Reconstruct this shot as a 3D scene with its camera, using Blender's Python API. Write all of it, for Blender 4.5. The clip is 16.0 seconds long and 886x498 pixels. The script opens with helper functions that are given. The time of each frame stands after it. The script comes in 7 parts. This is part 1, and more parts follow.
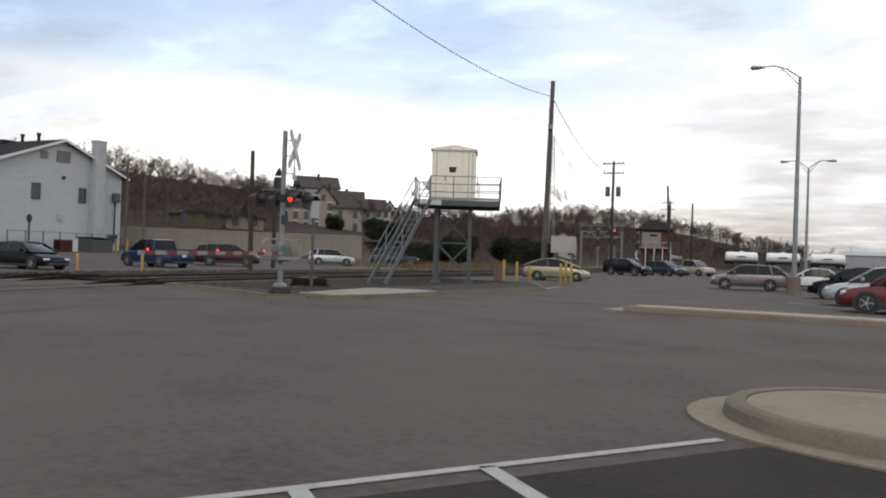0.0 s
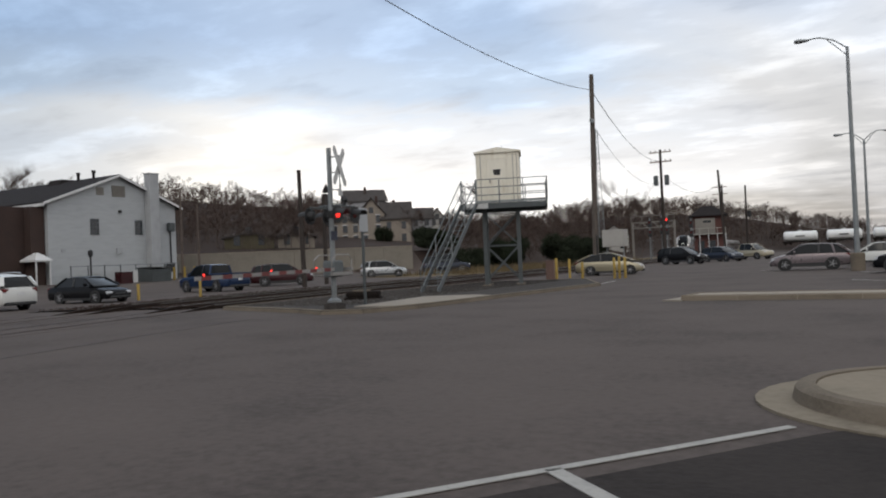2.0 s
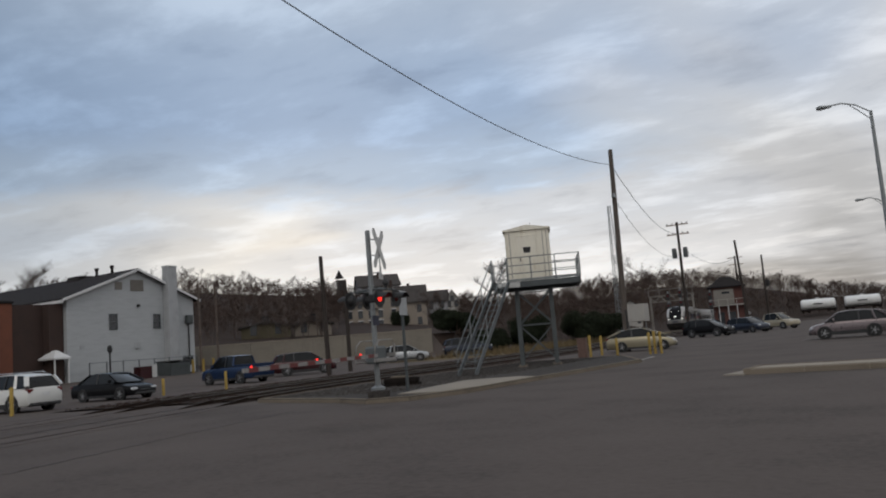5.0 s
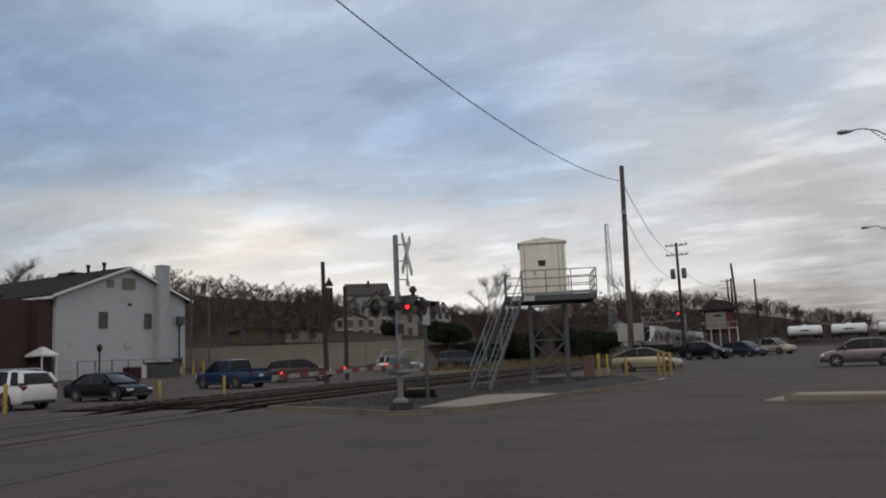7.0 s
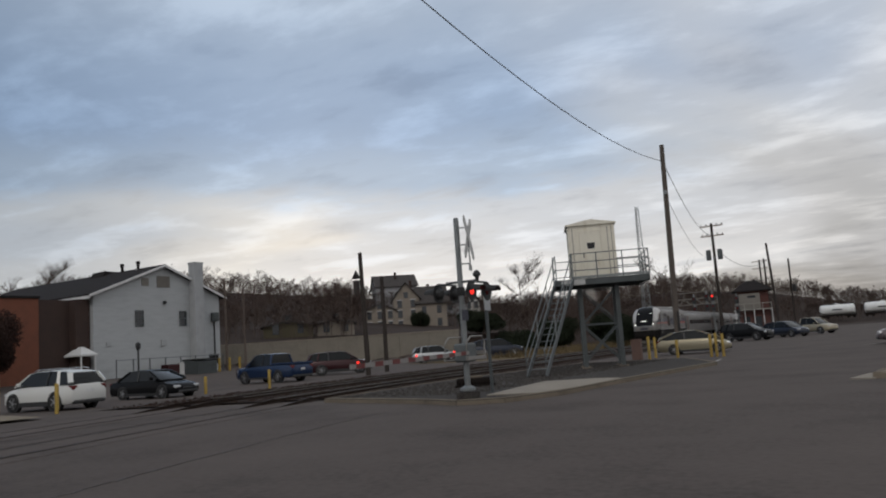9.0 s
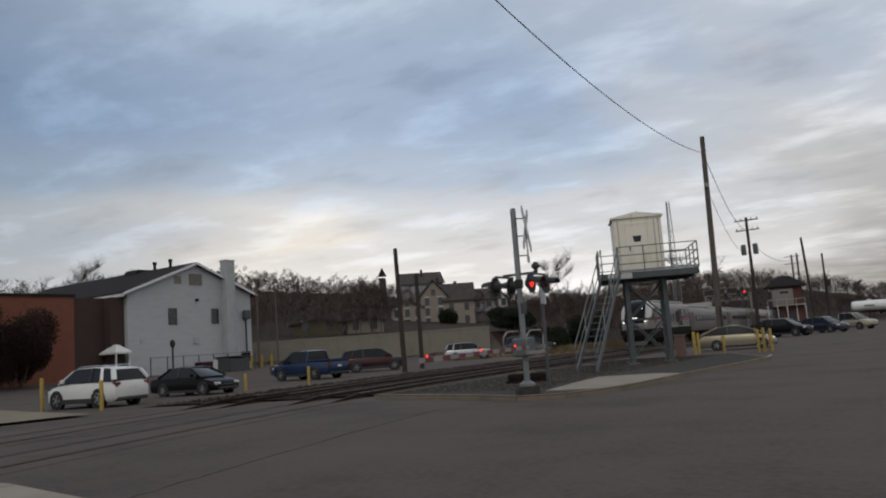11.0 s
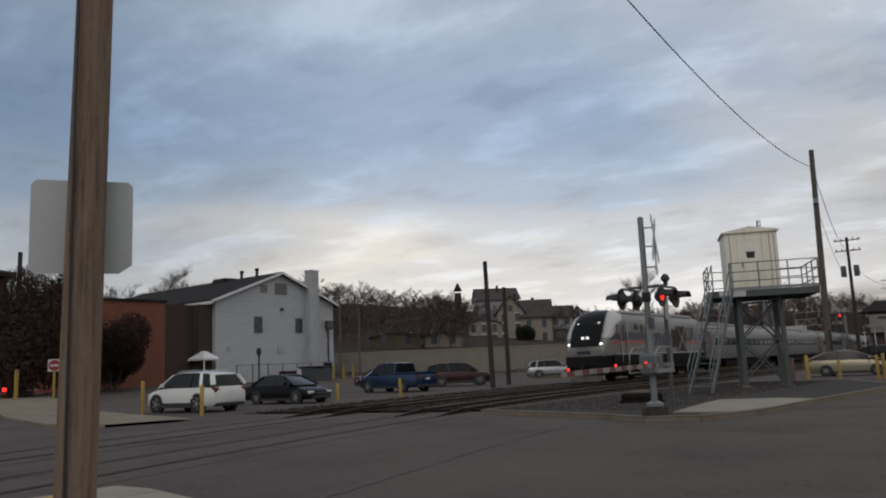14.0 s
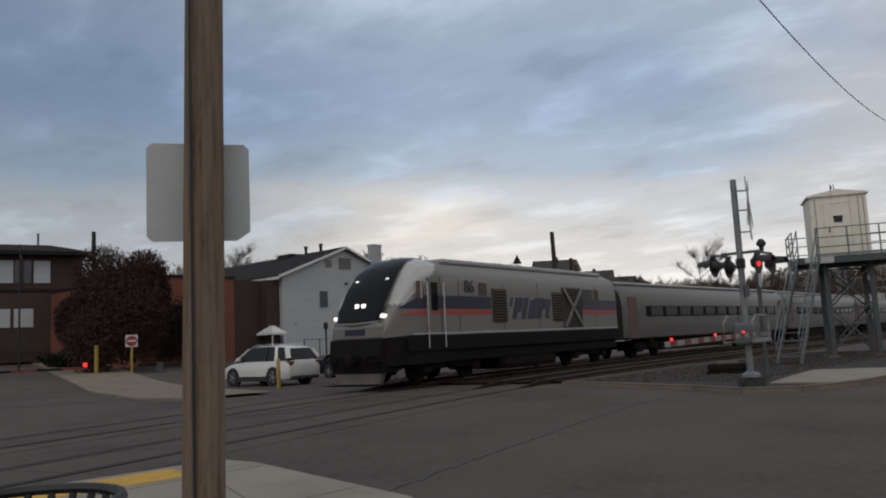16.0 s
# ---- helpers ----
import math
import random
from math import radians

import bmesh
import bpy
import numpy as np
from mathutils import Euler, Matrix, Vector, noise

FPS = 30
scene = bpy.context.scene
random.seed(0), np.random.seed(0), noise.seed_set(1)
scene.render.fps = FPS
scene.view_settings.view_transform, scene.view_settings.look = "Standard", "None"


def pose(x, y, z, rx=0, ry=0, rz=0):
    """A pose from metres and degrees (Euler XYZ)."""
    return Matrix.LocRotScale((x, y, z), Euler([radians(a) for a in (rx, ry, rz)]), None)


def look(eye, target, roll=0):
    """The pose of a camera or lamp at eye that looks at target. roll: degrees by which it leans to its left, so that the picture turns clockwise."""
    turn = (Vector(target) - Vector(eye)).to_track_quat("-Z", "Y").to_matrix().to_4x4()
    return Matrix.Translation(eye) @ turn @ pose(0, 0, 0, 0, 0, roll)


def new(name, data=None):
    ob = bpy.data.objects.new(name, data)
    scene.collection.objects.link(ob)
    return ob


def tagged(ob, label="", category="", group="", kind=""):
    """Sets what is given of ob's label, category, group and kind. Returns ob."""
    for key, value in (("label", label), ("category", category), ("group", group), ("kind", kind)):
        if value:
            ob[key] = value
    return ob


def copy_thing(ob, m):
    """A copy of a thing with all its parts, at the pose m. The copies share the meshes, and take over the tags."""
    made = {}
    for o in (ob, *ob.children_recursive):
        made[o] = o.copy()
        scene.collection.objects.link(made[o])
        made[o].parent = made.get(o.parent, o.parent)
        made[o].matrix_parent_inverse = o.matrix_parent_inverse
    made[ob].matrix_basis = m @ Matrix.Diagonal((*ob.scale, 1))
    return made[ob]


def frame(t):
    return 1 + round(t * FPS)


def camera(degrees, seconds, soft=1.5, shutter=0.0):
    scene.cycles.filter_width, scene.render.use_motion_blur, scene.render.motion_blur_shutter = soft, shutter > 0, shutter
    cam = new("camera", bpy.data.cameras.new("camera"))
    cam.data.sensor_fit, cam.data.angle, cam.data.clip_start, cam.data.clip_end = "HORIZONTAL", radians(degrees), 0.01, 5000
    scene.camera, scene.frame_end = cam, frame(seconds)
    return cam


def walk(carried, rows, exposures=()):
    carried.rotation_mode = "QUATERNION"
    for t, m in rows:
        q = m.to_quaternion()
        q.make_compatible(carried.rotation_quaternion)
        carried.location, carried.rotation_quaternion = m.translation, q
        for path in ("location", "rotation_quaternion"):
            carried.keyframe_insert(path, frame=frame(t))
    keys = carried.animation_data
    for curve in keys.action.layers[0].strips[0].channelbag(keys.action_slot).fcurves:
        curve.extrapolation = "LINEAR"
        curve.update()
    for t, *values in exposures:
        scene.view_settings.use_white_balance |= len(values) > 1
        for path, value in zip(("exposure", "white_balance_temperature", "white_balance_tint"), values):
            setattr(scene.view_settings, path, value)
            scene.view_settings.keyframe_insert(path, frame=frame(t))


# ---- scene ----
cam = camera(58.5, 16.0, soft=2.0)
PATH = [
    (0.0, (-0.117, 0.505, 1.377), (-1.015, 2.292, 1.393), 1.98),
    (0.5, (-0.115, 0.602, 1.365), (-0.971, 2.407, 1.457), -0.20),
    (1.0, (-0.105, 0.534, 1.384), (-0.956, 2.342, 1.460), -1.79),
    (1.5, (-0.104, 0.546, 1.386), (-1.028, 2.318, 1.465), -2.33),
    (2.0, (-0.113, 0.532, 1.385), (-1.123, 2.258, 1.414), -2.47),
    (2.5, (-0.140, 0.495, 1.381), (-1.272, 2.144, 1.395), -0.64),
    (3.0, (-0.192, 0.519, 1.374), (-1.304, 2.181, 1.381), -0.23),
    (3.5, (-0.469, 0.573, 1.329), (-1.641, 2.188, 1.465), -4.96),
    (4.0, (-0.717, 0.583, 1.417), (-1.748, 2.279, 1.658), -4.58),
    (4.2, (-0.820, 0.554, 1.429), (-1.832, 2.261, 1.679), -4.47),
    (6.3, (-2.230, 0.869, 1.499), (-3.273, 2.561, 1.717), -5.89),
    (6.5, (-2.387, 0.862, 1.514), (-3.458, 2.524, 1.814), -5.70),
    (7.0, (-2.782, 0.843, 1.510), (-3.764, 2.565, 1.775), -2.45),
    (7.5, (-3.075, 0.901, 1.490), (-4.123, 2.589, 1.719), -6.19),
    (8.0, (-3.450, 1.006, 1.512), (-4.483, 2.692, 1.806), -4.98),
    (8.5, (-3.755, 0.917, 1.512), (-4.751, 2.630, 1.781), -4.46),
    (8.7, (-3.898, 0.927, 1.496), (-4.922, 2.626, 1.746), -4.08),
    (10.8, (-5.009, 0.951, 1.430), (-6.056, 2.639, 1.663), -3.99),
    (11.0, (-5.139, 0.953, 1.449), (-6.219, 2.619, 1.692), -4.21),
    (11.5, (-5.386, 0.956, 1.444), (-6.508, 2.589, 1.717), -3.93),
    (12.0, (-5.665, 0.894, 1.443), (-6.765, 2.542, 1.718), -2.72),
    (12.5, (-5.894, 0.978, 1.431), (-7.018, 2.602, 1.747), -3.83),
    (13.0, (-6.131, 1.041, 1.439), (-7.317, 2.629, 1.710), -3.57),
    (13.5, (-6.359, 0.978, 1.436), (-7.522, 2.578, 1.735), -4.16),
    (14.0, (-6.606, 0.970, 1.439), (-7.827, 2.527, 1.732), -2.39),
    (14.5, (-6.822, 1.005, 1.450), (-8.165, 2.449, 1.783), -5.08),
    (15.0, (-7.017, 1.010, 1.445), (-8.393, 2.446, 1.661), -2.60),
    (15.5, (-7.211, 0.956, 1.447), (-8.482, 2.483, 1.676), -2.33),
    (16.0, (-7.360, 0.936, 1.434), (-8.697, 2.405, 1.667), -2.87),
]
EXPOSURES = [(0.0, 0.52), (0.5, 0.42), (1.0, 0.26), (1.5, 0.20), (2.5, 0.22), (3.0, 0.24), (3.5, 0.12), (4.2, -0.08), (6.5, -0.26), (8.5, -0.26), (12.0, -0.28), (14.5, -0.34), (16.0, -0.36)]
walk(cam, [(t, look(eye, target, roll)) for t, eye, target, roll in PATH], EXPOSURES)

# ---- light: overcast evening sky with a blue gap, low sun behind thin cloud ----
def sky_world():
    w = bpy.data.worlds.new("sky")
    scene.world = w
    w.use_nodes = True
    nt = w.node_tree
    nt.nodes.clear()
    N, L = nt.nodes.new, nt.links.new
    out, bg = N("ShaderNodeOutputWorld"), N("ShaderNodeBackground")
    L(bg.outputs[0], out.inputs[0])
    sky = N("ShaderNodeTexSky")
    sky.sky_type, sky.sun_disc = "NISHITA", False
    sky.sun_elevation, sky.sun_rotation = radians(14), radians(-38)
    sky.air_density, sky.dust_density = 1.2, 2.0
    tint = N("ShaderNodeMix")
    tint.data_type, tint.blend_type = "RGBA", "MULTIPLY"
    tint.inputs[0].default_value = 1.0
    L(sky.outputs[0], tint.inputs[6])
    tint.inputs[7].default_value = (0.040, 0.043, 0.046, 1)
    co = N("ShaderNodeTexCoord")
    sep = N("ShaderNodeSeparateXYZ")
    L(co.outputs["Generated"], sep.inputs[0])

    def m(op, a, b=None, c=None):
        n = N("ShaderNodeMath")
        n.operation = op
        for i, v in enumerate((a, b, c)):
            if v is None:
                continue
            if isinstance(v, (int, float)):
                n.inputs[i].default_value = v
            else:
                L(v, n.inputs[i])
        return n.outputs[0]

    def ramp(v, stops):
        r = N("ShaderNodeValToRGB")
        r.color_ramp.interpolation = "EASE"
        while len(r.color_ramp.elements) < len(stops):
            r.color_ramp.elements.new(0.5)
        for e, (p, c) in zip(r.color_ramp.elements, stops):
            e.position, e.color = p, (*c, 1) if len(c) == 3 else c
        L(v, r.inputs[0])
        return r.outputs[0]

    z = m("MAXIMUM", sep.outputs[2], 0.0)
    flat = m("DIVIDE", 1.0, m("ADD", z, 0.12))
    px, py = m("MULTIPLY", sep.outputs[0], flat), m("MULTIPLY", sep.outputs[1], flat)
    comb = N("ShaderNodeCombineXYZ")
    L(px, comb.inputs[0]), L(py, comb.inputs[1])

    def cloud(scale, detail, rough, stretch, seed, dist=0.6):
        mp = N("ShaderNodeMapping")
        mp.inputs["Rotation"].default_value = (0, 0, radians(-30))
        mp.inputs["Scale"].default_value = stretch
        mp.inputs["Location"].default_value = (seed, seed * 0.7, 0)
        L(comb.outputs[0], mp.inputs[0])
        n = N("ShaderNodeTexNoise")
        n.inputs["Scale"].default_value, n.inputs["Detail"].default_value = scale, detail
        n.inputs["Roughness"].default_value, n.inputs["Distortion"].default_value = rough, dist
        L(mp.outputs[0], n.inputs[0])
        return n.outputs[0]

    big, fine = cloud(0.55, 3, 0.5, (1, 0.7, 1), 3.1), cloud(2.6, 8, 0.58, (0.75, 1.1, 1), 7.3, 0.15)
    # elevation, roughened by the clouds, gives the bands above the skyline
    band = m("ADD", sep.outputs[2], m("MULTIPLY", m("SUBTRACT", big, 0.5), 0.14))
    band = m("ADD", band, m("MULTIPLY", m("SUBTRACT", fine, 0.5), 0.10))
    # west (minus x) carries the blue gap
    west = m("ADD", m("MULTIPLY", sep.outputs[0], -0.75), m("MULTIPLY", sep.outputs[1], 0.25))
    west = m("ADD", west, m("MULTIPLY", m("SUBTRACT", big, 0.5), 0.9))
    deck_w = ramp(band, [(0.0, (0.74, 0.73, 0.73)), (0.045, (1.02, 1.01, 1.0)), (0.075, (1.14, 1.13, 1.12)), (0.115, (0.88, 0.87, 0.87)), (0.165, (0.76, 0.79, 0.84)),
                         (0.215, (0.50, 0.615, 0.775)), (0.30, (0.375, 0.50, 0.70)), (0.50, (0.485, 0.575, 0.70)), (0.9, (0.55, 0.60, 0.68))])
    deck_e = ramp(band, [(0.0, (0.43, 0.42, 0.42)), (0.04, (0.49, 0.48, 0.485)), (0.12, (0.62, 0.615, 0.625)), (0.25, (0.80, 0.795, 0.80)),
                         (0.45, (0.86, 0.87, 0.89)), (0.9, (0.62, 0.67, 0.74))])
    side = ramp(west, [(0.10, (1, 1, 1)), (0.62, (0, 0, 0))])
    mix = N("ShaderNodeMix")
    mix.data_type = "RGBA"
    L(side, mix.inputs[0]), L(deck_w, mix.inputs[6]), L(deck_e, mix.inputs[7])
    # streaks: thin bright wisps and dull patches
    wisp = ramp(fine, [(0.28, (0.80, 0.81, 0.83)), (0.48, (1, 1, 1)), (0.70, (1.32, 1.31, 1.29))])
    lit = N("ShaderNodeMix")
    lit.data_type, lit.blend_type = "RGBA", "MULTIPLY"
    lit.inputs[0].default_value = 1.0
    # the cloud deck thickens towards the far west
    dusk = N("ShaderNodeMix")
    dusk.data_type, dusk.blend_type = "RGBA", "MULTIPLY"
    dusk.inputs[0].default_value = 1.0
    L(mix.outputs[2], dusk.inputs[6]), L(ramp(m("MULTIPLY", sep.outputs[0], -1.0), [(0.62, (1, 1, 1)), (0.92, (0.62, 0.66, 0.70))]), dusk.inputs[7])
    L(dusk.outputs[2], lit.inputs[6]), L(wisp, lit.inputs[7])
    # clear sky shows a little between the clouds
    gap = ramp(big, [(0.25, (0.18, 0.18, 0.18)), (0.55, (0.04, 0.04, 0.04))])
    fin = N("ShaderNodeMix")
    fin.data_type = "RGBA"
    L(gap, fin.inputs[0]), L(lit.outputs[2], fin.inputs[6]), L(tint.outputs[2], fin.inputs[7])
    L(fin.outputs[2], bg.inputs[0])
    bg.inputs[1].default_value = 1.0


sky_world()
sun_data = bpy.data.lights.new("sun", "SUN")
sun_data.energy, sun_data.angle, sun_data.color = 0.55, radians(25), (1.0, 0.93, 0.84)
sun = new("sun", sun_data)
sun.matrix_world = look((0, 0, 60), (-20, 55, 0))


# ---- materials ----
def material(name, base, rough=0.7, metal=0.0, var=0.25, scale=6.0, fine=60.0, bump=0.15, dark=None, emit=0.0, spec=0.5, rnd=0.0, streak=(1, 1, 1), space="Object"):
    """A painted or natural surface: base colour, broken by a wide and a fine noise, with fine relief."""
    mt = bpy.data.materials.new(name)
    mt.use_nodes = True
    nt = mt.node_tree
    N, L = nt.nodes.new, nt.links.new
    b = nt.nodes["Principled BSDF"]
    b.inputs["Roughness"].default_value, b.inputs["Metallic"].default_value = rough, metal
    b.inputs["Specular IOR Level"].default_value = spec
    co, mp = N("ShaderNodeTexCoord"), N("ShaderNodeMapping")
    L(co.outputs[space], mp.inputs[0])
    mp.inputs["Scale"].default_value = streak
    n1, n2 = N("ShaderNodeTexNoise"), N("ShaderNodeTexNoise")
    for n, sc, de in ((n1, scale, 4), (n2, fine, 3)):
        n.inputs["Scale"].default_value, n.inputs["Detail"].default_value, n.inputs["Roughness"].default_value = sc, de, 0.6
        L(mp.outputs[0], n.inputs[0])
    dark = dark or tuple(c * (1 - 1.6 * var) for c in base)
    lite = tuple(min(1, c * (1 + 0.7 * var)) for c in base)
    r = N("ShaderNodeValToRGB")
    r.color_ramp.elements[0].position, r.color_ramp.elements[0].color = 0.28, (*dark, 1)
    r.color_ramp.elements[1].position, r.color_ramp.elements[1].color = 0.72, (*lite, 1)
    e = r.color_ramp.elements.new(0.5)
    e.color = (*base, 1)
    add = N("ShaderNodeMix")
    add.inputs[0].default_value = 0.35
    L(n1.outputs[0], add.inputs[2]), L(n2.outputs[0], add.inputs[3])
    L(add.outputs[0], r.inputs[0])
    col = r.outputs[0]
    if rnd:
        oi, hs = N("ShaderNodeObjectInfo"), N("ShaderNodeHueSaturation")
        mr = N("ShaderNodeMapRange")
        mr.inputs[3].default_value, mr.inputs[4].default_value = 1 - rnd, 1 + rnd
        L(oi.outputs["Random"], mr.inputs[0]), L(mr.outputs[0], hs.inputs["Value"]), L(col, hs.inputs["Color"])
        col = hs.outputs[0]
    L(col, b.inputs["Base Color"])
    if bump:
        bp = N("ShaderNodeBump")
        bp.inputs["Strength"].default_value, bp.inputs["Distance"].default_value = bump, 0.02
        L(n2.outputs[0], bp.inputs["Height"]), L(bp.outputs[0], b.inputs["Normal"])
    rr = N("ShaderNodeMapRange")
    swing = 0.12 if rough > 0.4 else 0.03
    rr.inputs[3].default_value, rr.inputs[4].default_value = max(0.02, rough - swing), min(1, rough + swing)
    L(n1.outputs[0], rr.inputs[0]), L(rr.outputs[0], b.inputs["Roughness"])
    if emit:
        b.inputs["Emission Color"].default_value = (*base, 1)
        b.inputs["Emission Strength"].default_value = emit
    return mt


M = {}


